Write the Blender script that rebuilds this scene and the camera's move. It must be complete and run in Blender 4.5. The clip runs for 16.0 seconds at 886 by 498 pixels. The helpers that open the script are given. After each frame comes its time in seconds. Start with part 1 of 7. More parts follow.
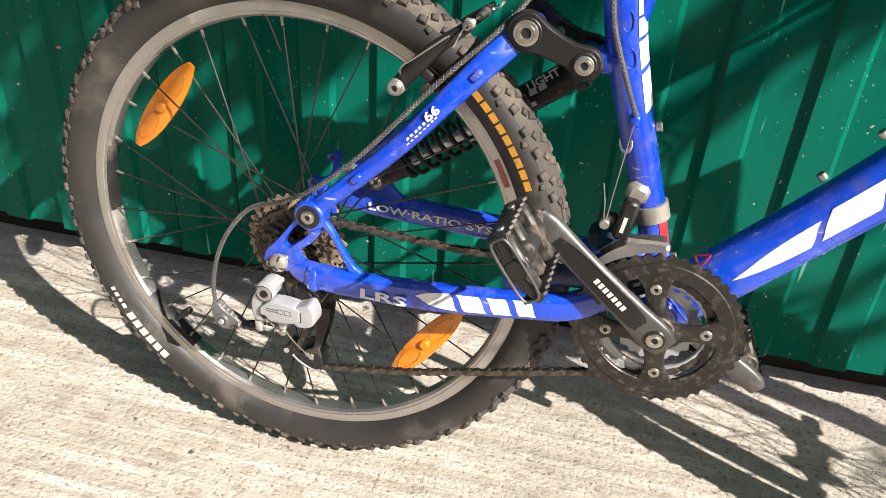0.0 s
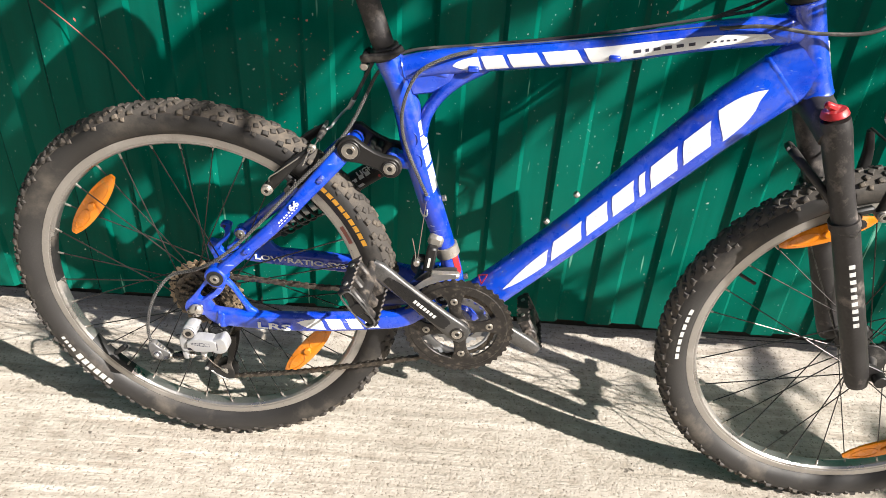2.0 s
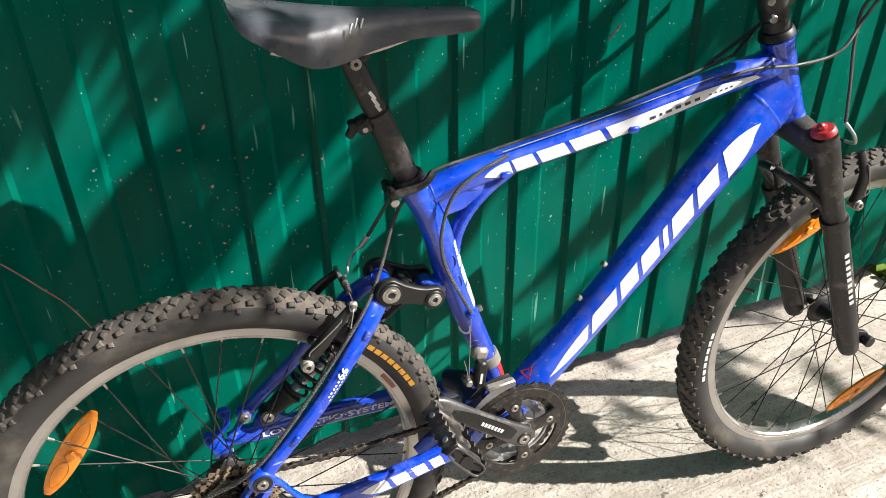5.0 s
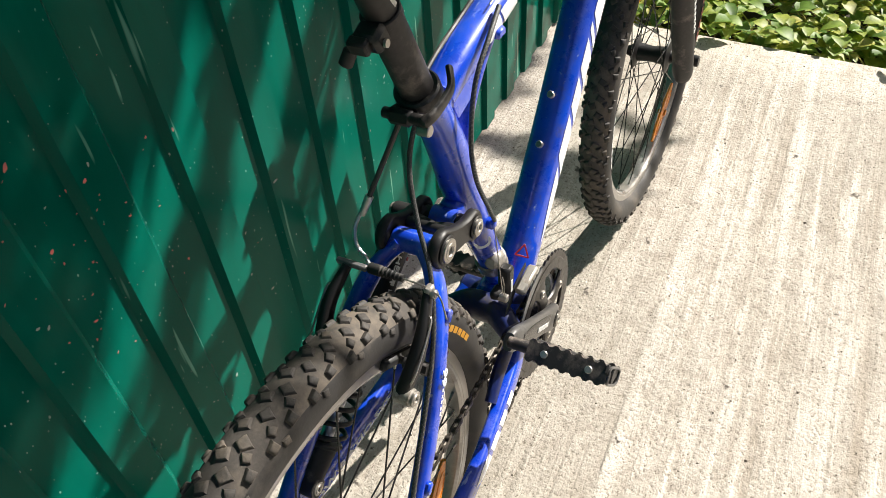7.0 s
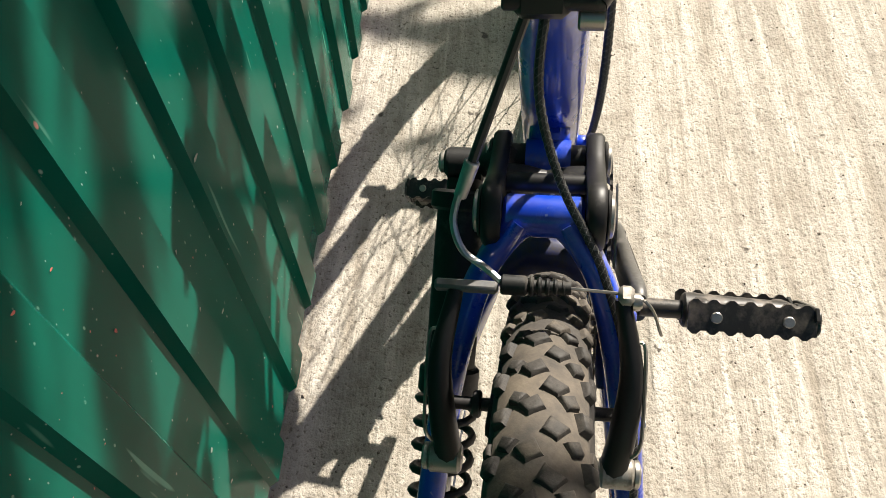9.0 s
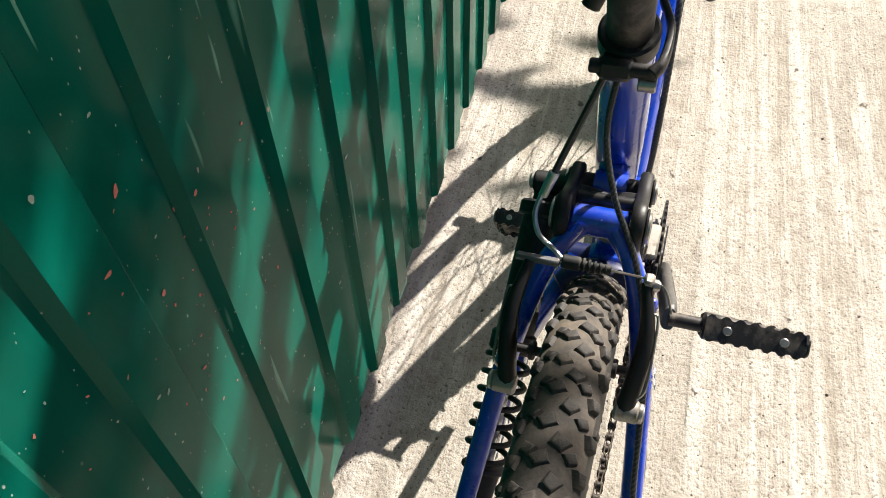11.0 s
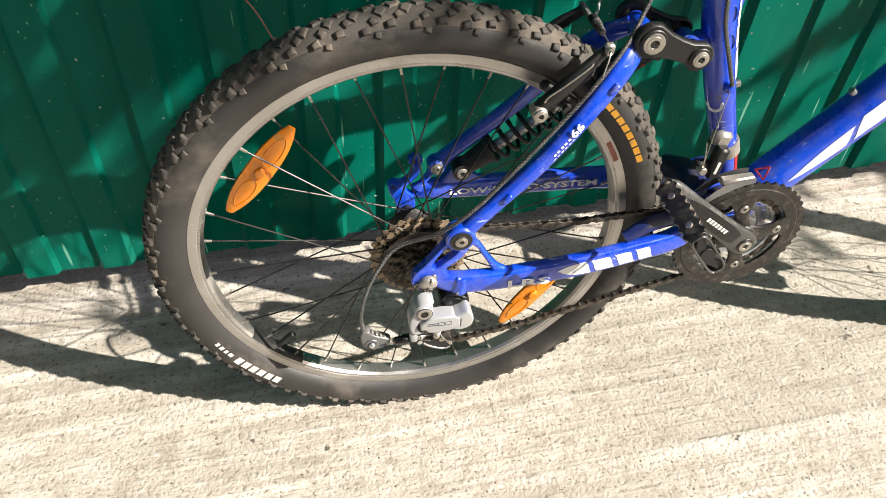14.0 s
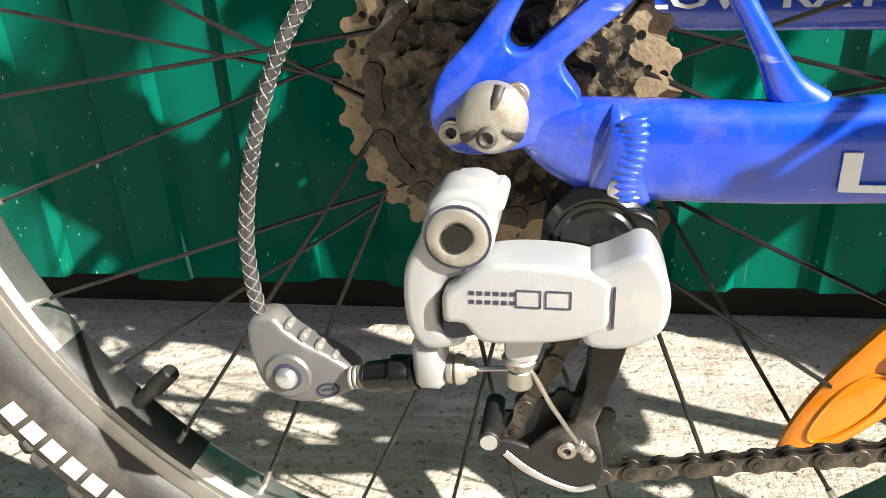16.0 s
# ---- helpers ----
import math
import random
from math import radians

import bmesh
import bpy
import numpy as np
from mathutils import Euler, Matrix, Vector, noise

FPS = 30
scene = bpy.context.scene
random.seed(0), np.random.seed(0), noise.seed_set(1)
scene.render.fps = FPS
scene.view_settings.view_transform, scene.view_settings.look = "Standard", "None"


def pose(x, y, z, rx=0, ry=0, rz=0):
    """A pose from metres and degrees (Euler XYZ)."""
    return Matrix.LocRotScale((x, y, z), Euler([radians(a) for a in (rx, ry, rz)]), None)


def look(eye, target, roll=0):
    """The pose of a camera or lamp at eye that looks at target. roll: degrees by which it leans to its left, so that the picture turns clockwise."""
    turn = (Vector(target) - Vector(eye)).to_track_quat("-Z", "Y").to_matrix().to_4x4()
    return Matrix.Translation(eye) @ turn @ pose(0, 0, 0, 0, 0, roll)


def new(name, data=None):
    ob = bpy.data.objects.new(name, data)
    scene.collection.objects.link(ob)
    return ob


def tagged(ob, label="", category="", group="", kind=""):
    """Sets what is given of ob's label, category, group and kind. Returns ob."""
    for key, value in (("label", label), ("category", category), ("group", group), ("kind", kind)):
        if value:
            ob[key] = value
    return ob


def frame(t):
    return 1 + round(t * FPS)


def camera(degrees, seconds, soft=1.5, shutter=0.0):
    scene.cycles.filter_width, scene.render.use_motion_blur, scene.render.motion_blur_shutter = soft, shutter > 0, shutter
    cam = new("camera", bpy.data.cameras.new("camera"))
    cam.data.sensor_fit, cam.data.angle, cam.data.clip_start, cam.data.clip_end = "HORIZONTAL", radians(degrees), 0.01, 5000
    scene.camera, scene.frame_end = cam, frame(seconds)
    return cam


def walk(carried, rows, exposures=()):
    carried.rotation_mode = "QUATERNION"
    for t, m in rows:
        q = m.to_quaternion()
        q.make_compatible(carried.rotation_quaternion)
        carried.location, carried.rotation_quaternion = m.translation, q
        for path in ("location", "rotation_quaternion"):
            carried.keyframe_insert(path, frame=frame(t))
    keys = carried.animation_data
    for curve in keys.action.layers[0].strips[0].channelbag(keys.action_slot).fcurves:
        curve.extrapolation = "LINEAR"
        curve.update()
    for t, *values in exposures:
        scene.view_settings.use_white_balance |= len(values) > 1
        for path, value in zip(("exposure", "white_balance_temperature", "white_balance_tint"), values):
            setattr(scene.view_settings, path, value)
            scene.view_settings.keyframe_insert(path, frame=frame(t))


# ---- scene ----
cam = camera(59.5, 16.0, soft=0.5)
PATH = [
    (0, (-0.096, -0.585, 0.846), (-0.426, 1.079, -0.214), 3.9),
    (0.5, (-0.096, -0.588, 0.883), (-0.364, 1.052, -0.229), 4.4),
    (1, (-0.096, -0.623, 1.034), (-0.248, 0.996, -0.13), 4.9),
    (1.5, (-0.047, -0.683, 1.097), (-0.116, 0.944, -0.064), 4.3),
    (2, (-0.023, -0.859, 1.171), (-0.034, 0.786, 0.033), 3.6),
    (2.5, (-0.037, -1.024, 1.263), (0.026, 0.633, 0.145), 2.8),
    (3, (-0.14, -1.104, 1.292), (0.037, 0.55, 0.181), 2.0),
    (3.5, (-0.238, -1.11, 1.292), (0.014, 0.541, 0.193), 1.5),
    (4, (-0.306, -0.968, 1.267), (0.024, 0.685, 0.192), 0.8),
    (4.2, (-0.334, -0.898, 1.267), (0.06, 0.746, 0.198), 0.8),
    (6.3, (-0.55, -0.263, 1.165), (0.502, 0.808, -0.156), -4.8),
    (6.5, (-0.569, -0.221, 1.16), (0.541, 0.725, -0.209), -4.7),
    (7, (-0.626, -0.071, 1.172), (0.586, 0.565, -0.286), -4.3),
    (7.5, (-0.562, 0.045, 1.136), (0.663, 0.508, -0.376), -5.7),
    (8, (-0.452, 0.131, 1.071), (0.67, 0.475, -0.548), -7.6),
    (8.5, (-0.422, 0.158, 1.004), (0.627, 0.404, -0.68), -6.0),
    (9, (-0.437, 0.223, 0.989), (0.654, 0.355, -0.682), -3.1),
    (9.5, (-0.459, 0.332, 1.015), (0.72, 0.338, -0.601), -1.2),
    (9.7, (-0.466, 0.341, 1.024), (0.726, 0.322, -0.582), -0.5),
    (11.8, (-0.686, 0.004, 1.194), (0.407, 0.675, -0.34), 1.1),
    (12, (-0.7, -0.063, 1.214), (0.357, 0.683, -0.31), 2.4),
    (12.5, (-0.693, -0.269, 1.172), (0.219, 0.709, -0.315), 3.8),
    (13, (-0.712, -0.453, 1.166), (0.056, 0.663, -0.306), 5.0),
    (13.5, (-0.703, -0.547, 1.149), (-0.096, 0.676, -0.313), 4.1),
    (14, (-0.582, -0.495, 1.08), (-0.21, 0.817, -0.383), 3.8),
    (14.5, (-0.498, -0.386, 0.942), (-0.302, 0.969, -0.516), 4.2),
    (15, (-0.453, -0.251, 0.736), (-0.523, 1.215, -0.622), -0.8),
    (15.5, (-0.427, -0.16, 0.521), (-0.62, 1.464, -0.63), -2.3),
    (16, (-0.411, -0.122, 0.42), (-0.659, 1.64, -0.494), -2.7),
]
# the clip's camera drifts a little in brightness and white balance
walk(cam, [(t, look(eye, target, roll)) for t, eye, target, roll in PATH],
     exposures=[(0, 1.10, 6620, 11), (4, 1.12, 6350, 9), (6.5, 1.06, 6450, 8.5), (7.2, 1.02, 6600, 8), (8.2, 0.97, 6850, 7.5), (9.0, 1.00, 6850, 7.5), (9.6, 1.10, 6850, 7), (12, 1.09, 6450, 10.5),
                (14, 1.12, 6650, 8), (15, 1.16, 6650, 7.5), (16, 1.40, 6650, 5.5)])

# ---- world, sun, exposure ----
SUN = Vector((1.10, -0.63, 1.0)).normalized()          # towards the sun
world = bpy.data.worlds.new("sky")
scene.world = world
world.use_nodes = True
wn = world.node_tree
wn.nodes.clear()
sky = wn.nodes.new("ShaderNodeTexSky")
sky.sky_type = "NISHITA"
sky.sun_disc = False
sky.dust_density = 3.0
sky.ozone_density = 0.6
sky.sun_elevation = math.asin(SUN.z)
sky.sun_rotation = math.atan2(SUN.x, SUN.y)
bg = wn.nodes.new("ShaderNodeBackground")
bg.inputs["Strength"].default_value = 0.050
wo = wn.nodes.new("ShaderNodeOutputWorld")
wn.links.new(sky.outputs[0], bg.inputs[0])
wn.links.new(bg.outputs[0], wo.inputs[0])
sun_data = bpy.data.lights.new("sun", "SUN")
sun_data.energy = 5.0
sun_data.angle = radians(0.53)
sun_data.color = (1.0, 0.95, 0.885)
sun = new("sun", sun_data)
sun.matrix_world = look(SUN * 10, (0, 0, 0))


# ---- materials ----
def nodes_of(name):
    m = bpy.data.materials.new(name)
    m.use_nodes = True
    nt = m.node_tree
    return m, nt, nt.nodes["Principled BSDF"]


def ramp(nt, src, lo, hi, c0=(0, 0, 0, 1), c1=(1, 1, 1, 1)):
    r = nt.nodes.new("ShaderNodeValToRGB")
    r.color_ramp.elements[0].position, r.color_ramp.elements[1].position = lo, hi
    r.color_ramp.elements[0].color, r.color_ramp.elements[1].color = c0, c1
    nt.links.new(src, r.inputs[0])
    return r.outputs[0]


def noise_tex(nt, scale, detail=4.0, stretch=None, rough=0.55):
    tc = nt.nodes.new("ShaderNodeTexCoord")
    mp = nt.nodes.new("ShaderNodeMapping")
    if stretch:
        mp.inputs["Scale"].default_value = stretch
    n = nt.nodes.new("ShaderNodeTexNoise")
    n.inputs["Scale"].default_value, n.inputs["Detail"].default_value = scale, detail
    n.inputs["Roughness"].default_value = rough
    nt.links.new(tc.outputs["Object"], mp.inputs[0])
    nt.links.new(mp.outputs[0], n.inputs["Vector"])
    return n.outputs[0]


def mix_col(nt, fac, a, b):
    m = nt.nodes.new("ShaderNodeMix")
    m.data_type = "RGBA"
    if isinstance(fac, float):
        m.inputs[0].default_value = fac
    else:
        nt.links.new(fac, m.inputs[0])
    for sock, v in ((m.inputs[6], a), (m.inputs[7], b)):
        if isinstance(v, tuple):
            sock.default_value = (*v[:3], 1)
        else:
            nt.links.new(v, sock)
    return m.outputs[2]


def add_bump(nt, bsdf, height, strength, distance=0.001):
    b = nt.nodes.new("ShaderNodeBump")
    b.inputs["Strength"].default_value, b.inputs["Distance"].default_value = strength, distance
    nt.links.new(height, b.inputs["Height"])
    nt.links.new(b.outputs[0], bsdf.inputs["Normal"])


def mat(name, base, rough=0.5, metal=0.0, var=0.25, scale=14.0, fine=160.0, bump=0.15, dirt=None, amount=0.5,
        dscale=9.0, coat=0.0):
    """A worn surface: base colour varied at two scales, patches of dirt, uneven gloss and fine relief."""
    m, nt, p = nodes_of(name)
    big, small = noise_tex(nt, scale), noise_tex(nt, fine, 3.0)
    lo = tuple(c * (1 - var) for c in base)
    hi = tuple(min(1.0, c * (1 + var)) for c in base)
    col = mix_col(nt, ramp(nt, big, 0.3, 0.7), lo, hi)
    col = mix_col(nt, ramp(nt, small, 0.35, 0.75), col, tuple(c * (1 - var * 0.6) for c in base))
    rg = ramp(nt, big, 0.25, 0.75, (max(0.0, rough - 0.1),) * 3 + (1,), (min(1.0, rough + 0.12),) * 3 + (1,))
    if dirt:
        d = noise_tex(nt, dscale, 8.0, rough=0.68)
        f = ramp(nt, d, 0.62 - 0.25 * amount, 0.78 - 0.2 * amount)
        col = mix_col(nt, f, col, dirt)
        rg = mix_col(nt, f, rg, (0.85, 0.85, 0.85))
        p.inputs["Metallic"].default_value = metal
        if metal:
            mm = ramp(nt, d, 0.62 - 0.25 * amount, 0.78 - 0.2 * amount, (metal,) * 3 + (1,), (0, 0, 0, 1))
            nt.links.new(mm, p.inputs["Metallic"])
    else:
        p.inputs["Metallic"].default_value = metal
    nt.links.new(col, p.inputs["Base Color"])
    nt.links.new(rg, p.inputs["Roughness"])
    p.inputs["Coat Weight"].default_value = coat
    p.inputs["Coat Roughness"].default_value = 0.12
    if bump:
        add_bump(nt, p, small, bump, 0.0006)
    return m


def fence_paint():
    m, nt, p = nodes_of("green_sheet_paint")
    big = noise_tex(nt, 3.0, 5.0)
    streak = noise_tex(nt, 6.0, 5.0, (3.0, 1.0, 0.25))
    col = mix_col(nt, ramp(nt, big, 0.3, 0.7), (0.0006, 0.080, 0.055), (0.0011, 0.125, 0.086))
    col = mix_col(nt, ramp(nt, streak, 0.45, 0.8), col, (0.001, 0.130, 0.092))
    # flecks of pale and pink paint
    tc = nt.nodes.new("ShaderNodeTexCoord")
    for scale, size, c, keep in ((34.0, 0.050, (0.30, 0.46, 0.40), 0.52), (17.0, 0.030, (0.60, 0.24, 0.22), 0.56), (80.0, 0.10, (0.20, 0.42, 0.33), 0.50), (58.0, 0.065, (0.42, 0.52, 0.46), 0.49), (120.0, 0.085, (0.36, 0.50, 0.43), 0.46)):
        mp = nt.nodes.new("ShaderNodeMapping")
        mp.inputs["Scale"].default_value = (1.0, 1.0, 0.55)
        mp.inputs["Location"].default_value = (scale * 0.37, 0, scale * 0.11)
        v = nt.nodes.new("ShaderNodeTexVoronoi")
        v.inputs["Scale"].default_value = scale
        nt.links.new(tc.outputs["Object"], mp.inputs[0])
        wob = noise_tex(nt, scale * 2.3, 2.0)
        nt.links.new(mp.outputs[0], v.inputs["Vector"])
        near = ramp(nt, v.outputs["Distance"], size * 0.6, size, (1, 1, 1, 1), (0, 0, 0, 1))
        some = ramp(nt, noise_tex(nt, 2.1 + scale * 0.05, 3.0), keep, keep + 0.03)
        mu = nt.nodes.new("ShaderNodeMath")
        mu.operation = "MULTIPLY"
        nt.links.new(near, mu.inputs[0])
        nt.links.new(some, mu.inputs[1])
        wb = nt.nodes.new("ShaderNodeMath")
        wb.operation = "MULTIPLY"
        nt.links.new(mu.outputs[0], wb.inputs[0])
        nt.links.new(ramp(nt, wob, 0.35, 0.55), wb.inputs[1])
        col = mix_col(nt, wb.outputs[0], col, c)
    # short scratches across and down the sheet
    for turn, sc, lim in ((28.0, 60.0, 0.735), (-55.0, 46.0, 0.745), (82.0, 52.0, 0.735)):
        mp = nt.nodes.new("ShaderNodeMapping")
        mp.inputs["Rotation"].default_value = (0, radians(turn), 0)
        mp.inputs["Scale"].default_value = (1.0, 1.0, 0.07)
        n = nt.nodes.new("ShaderNodeTexNoise")
        n.inputs["Scale"].default_value, n.inputs["Detail"].default_value = sc, 2.0
        nt.links.new(tc.outputs["Object"], mp.inputs[0])
        nt.links.new(mp.outputs[0], n.inputs["Vector"])
        col = mix_col(nt, ramp(nt, n.outputs[0], lim, lim + 0.02, (0, 0, 0, 1), (0.8, 0.8, 0.8, 1)), col, (0.16, 0.42, 0.32))
    dust = ramp(nt, noise_tex(nt, 1.6, 6.0), 0.48, 0.85, (0, 0, 0, 1), (0.14, 0.14, 0.14, 1))
    col = mix_col(nt, dust, col, (0.04, 0.15, 0.10))
    p.inputs["Specular IOR Level"].default_value = 0.055
    nt.links.new(col, p.inputs["Base Color"])
    rg = ramp(nt, big, 0.3, 0.7, (0.10, 0.10, 0.10, 1), (0.22, 0.22, 0.22, 1))
    nt.links.new(rg, p.inputs["Roughness"])
    add_bump(nt, p, noise_tex(nt, 9.0, 2.0), 0.12, 0.01)
    return m


def concrete():
    m, nt, p = nodes_of("brushed_concrete")
    big = noise_tex(nt, 2.3, 6.0)
    mid = noise_tex(nt, 17.0, 7.0, rough=0.7)
    grit = noise_tex(nt, 150.0, 3.0, rough=0.6)
    brush = noise_tex(nt, 34.0, 6.0, (0.10, 1.0, 1.0), 0.68)
    fine_brush = noise_tex(nt, 58.0, 5.0, (0.22, 1.0, 1.0), 0.66)
    col = mix_col(nt, ramp(nt, big, 0.3, 0.7), (0.340, 0.304, 0.257), (0.462, 0.418, 0.361))
    col = mix_col(nt, ramp(nt, mid, 0.48, 0.72), col, (0.27, 0.235, 0.19))
    col = mix_col(nt, ramp(nt, brush, 0.50, 0.66), col, (0.65, 0.59, 0.515))
    col = mix_col(nt, ramp(nt, fine_brush, 0.40, 0.52, (0.34, 0.34, 0.34, 1), (0, 0, 0, 1)), col, (0.31, 0.265, 0.215))
    ridge = noise_tex(nt, 13.0, 6.0, (0.16, 1.0, 1.0), 0.7)
    col = mix_col(nt, ramp(nt, ridge, 0.52, 0.70, (0, 0, 0, 1), (0.55, 0.55, 0.55, 1)), col, (0.67, 0.61, 0.54))
    col = mix_col(nt, ramp(nt, ridge, 0.30, 0.46, (0.5, 0.5, 0.5, 1), (0, 0, 0, 1)), col, (0.33, 0.275, 0.215))
    comb = noise_tex(nt, 34.0, 3.0, (0.018, 1.0, 1.0), 0.6)
    wide = noise_tex(nt, 21.0, 3.0, (0.020, 1.0, 1.0), 0.6)
    col = mix_col(nt, ramp(nt, comb, 0.50, 0.62, (0, 0, 0, 1), (0.30, 0.30, 0.30, 1)), col, (0.70, 0.64, 0.565))
    col = mix_col(nt, ramp(nt, comb, 0.36, 0.46, (0.48, 0.48, 0.48, 1), (0, 0, 0, 1)), col, (0.30, 0.25, 0.195))
    col = mix_col(nt, ramp(nt, wide, 0.54, 0.64, (0, 0, 0, 1), (0.45, 0.45, 0.45, 1)), col, (0.70, 0.64, 0.565))
    patch = ramp(nt, noise_tex(nt, 1.7, 3.0), 0.42, 0.60, (0.25, 0.25, 0.25, 1), (1, 1, 1, 1))
    plain = mix_col(nt, ramp(nt, big, 0.3, 0.7), (0.340, 0.304, 0.257), (0.462, 0.418, 0.361))
    col = mix_col(nt, patch, mix_col(nt, ramp(nt, mid, 0.48, 0.72), plain, (0.27, 0.235, 0.19)), col)
    grain = noise_tex(nt, 44.0, 5.0, rough=0.68)
    col = mix_col(nt, ramp(nt, grain, 0.36, 0.48, (0.50, 0.50, 0.50, 1), (0, 0, 0, 1)), col, (0.25, 0.215, 0.17))
    col = mix_col(nt, ramp(nt, grain, 0.60, 0.74, (0, 0, 0, 1), (0.6, 0.6, 0.6, 1)), col, (0.68, 0.63, 0.56))
    pits = ramp(nt, grit, 0.35, 0.42, (0.8, 0.8, 0.8, 1), (0, 0, 0, 1))
    col = mix_col(nt, pits, col, (0.15, 0.125, 0.095))
    blot = ramp(nt, noise_tex(nt, 24.0, 4.0), 0.685, 0.72)
    col = mix_col(nt, blot, col, (0.10, 0.085, 0.07))
    nt.links.new(col, p.inputs["Base Color"])
    p.inputs["Roughness"].default_value = 0.9
    ad = nt.nodes.new("ShaderNodeMath")
    ad.operation = "ADD"
    br = nt.nodes.new("ShaderNodeMath")
    br.operation = "MULTIPLY_ADD"
    nt.links.new(ridge, br.inputs[0])
    br.inputs[1].default_value = 1.6
    cb = nt.nodes.new("ShaderNodeMath")
    cb.operation = "MULTIPLY_ADD"
    nt.links.new(comb, cb.inputs[0])
    cb.inputs[1].default_value = 2.2
    nt.links.new(brush, cb.inputs[2])
    nt.links.new(cb.outputs[0], br.inputs[2])
    nt.links.new(br.outputs[0], ad.inputs[0])
    a2 = nt.nodes.new("ShaderNodeMath")
    a2.operation = "MULTIPLY_ADD"
    nt.links.new(fine_brush, a2.inputs[0])
    a2.inputs[1].default_value = 0.6
    a3 = nt.nodes.new("ShaderNodeMath")
    a3.operation = "MULTIPLY_ADD"
    nt.links.new(grain, a3.inputs[0])
    a3.inputs[1].default_value = 1.4
    nt.links.new(grit, a3.inputs[2])
    nt.links.new(a3.outputs[0], a2.inputs[2])
    nt.links.new(a2.outputs[0], ad.inputs[1])
    add_bump(nt, p, ad.outputs[0], 0.75, 0.0034)
    return m


def varied(name, cols, rough=0.6, per="island", bump=0.0):
    """Colour picked per leaf or blade."""
    m, nt, p = nodes_of(name)
    if per == "island":
        g = nt.nodes.new("ShaderNodeNewGeometry").outputs["Random Per Island"]
    else:
        g = nt.nodes.new("ShaderNodeObjectInfo").outputs["Random"]
    r = nt.nodes.new("ShaderNodeValToRGB")
    e = r.color_ramp.elements
    e[0].position, e[0].color = 0.0, (*cols[0], 1)
    e[1].position, e[1].color = 1.0, (*cols[-1], 1)
    for i, c in enumerate(cols[1:-1], 1):
        e.new(i / (len(cols) - 1)).color = (*c, 1)
    nt.links.new(g, r.inputs[0])
    col = mix_col(nt, ramp(nt, noise_tex(nt, 60.0, 3.0), 0.4, 0.7, (0, 0, 0, 1), (0.5, 0.5, 0.5, 1)), r.outputs[0], tuple(c * 0.6 for c in cols[0]))
    nt.links.new(col, p.inputs["Base Color"])
    p.inputs["Roughness"].default_value = rough
    if bump:
        add_bump(nt, p, noise_tex(nt, 90.0), bump)
    return m


def translucent(m, amount):
    """Thin leaves let part of the sunlight through."""
    nt = m.node_tree
    p = nt.nodes["Principled BSDF"]
    out = nt.nodes["Material Output"]
    tr = nt.nodes.new("ShaderNodeBsdfTranslucent")
    mx = nt.nodes.new("ShaderNodeMixShader")
    mx.inputs[0].default_value = amount
    nt.links.new(p.inputs["Base Color"].links[0].from_socket, tr.inputs["Color"])
    nt.links.new(p.outputs[0], mx.inputs[1])
    nt.links.new(tr.outputs[0], mx.inputs[2])
    nt.links.new(mx.outputs[0], out.inputs["Surface"])
    return m


def frame_paint():
    """Glossy blue enamel: faded bloom, pale scuffs along the tubes, brown dust."""
    m, nt, p = nodes_of("blue_frame_paint")
    big, mid = noise_tex(nt, 9.0, 4.0), noise_tex(nt, 38.0, 6.0, rough=0.65)
    col = mix_col(nt, ramp(nt, big, 0.35, 0.68), (0.002, 0.034, 0.42), (0.004, 0.075, 0.66))
    bloom = ramp(nt, noise_tex(nt, 21.0, 8.0, rough=0.74), 0.50, 0.68, (0, 0, 0, 1), (0.55, 0.55, 0.55, 1))
    col = mix_col(nt, bloom, col, (0.12, 0.16, 0.60))
    scuff = ramp(nt, noise_tex(nt, 130.0, 4.0, (0.25, 1.0, 1.0)), 0.665, 0.74)
    col = mix_col(nt, scuff, col, (0.30, 0.36, 0.62))
    grime = ramp(nt, mid, 0.57, 0.74, (0, 0, 0, 1), (0.6, 0.6, 0.6, 1))
    col = mix_col(nt, grime, col, (0.10, 0.085, 0.11))
    nt.links.new(col, p.inputs["Base Color"])
    rg = ramp(nt, mid, 0.3, 0.72, (0.16, 0.16, 0.16, 1), (0.55, 0.55, 0.55, 1))
    nt.links.new(rg, p.inputs["Roughness"])
    p.inputs["Coat Weight"].default_value = 0.9
    p.inputs["Coat Roughness"].default_value = 0.07
    add_bump(nt, p, noise_tex(nt, 240.0, 3.0), 0.04, 0.0006)
    return m


BLUE = frame_paint()
DECAL = mat("white_decal", (0.78, 0.79, 0.80), 0.35, 0, 0.06, 20, 300, 0.02, (0.45, 0.44, 0.46), 0.15, 30)
TYRE = mat("tyre_rubber", (0.027, 0.025, 0.024), 0.55, 0, 0.25, 20, 420, 0.25, (0.115, 0.098, 0.080), 0.42, 7)
TREAD = mat("dusty_tread", (0.048, 0.042, 0.037), 0.72, 0, 0.4, 60, 420, 0.7, (0.17, 0.138, 0.105), 0.46, 11)
CROWN = mat("dusty_tyre_crown", (0.070, 0.061, 0.053), 0.85, 0, 0.35, 26, 420, 0.4, (0.18, 0.145, 0.11), 0.45, 9)
RIM = mat("rim_alloy", (0.47, 0.45, 0.43), 0.34, 0.85, 0.12, 22, 300, 0.06, (0.40, 0.36, 0.32), 0.25, 14)
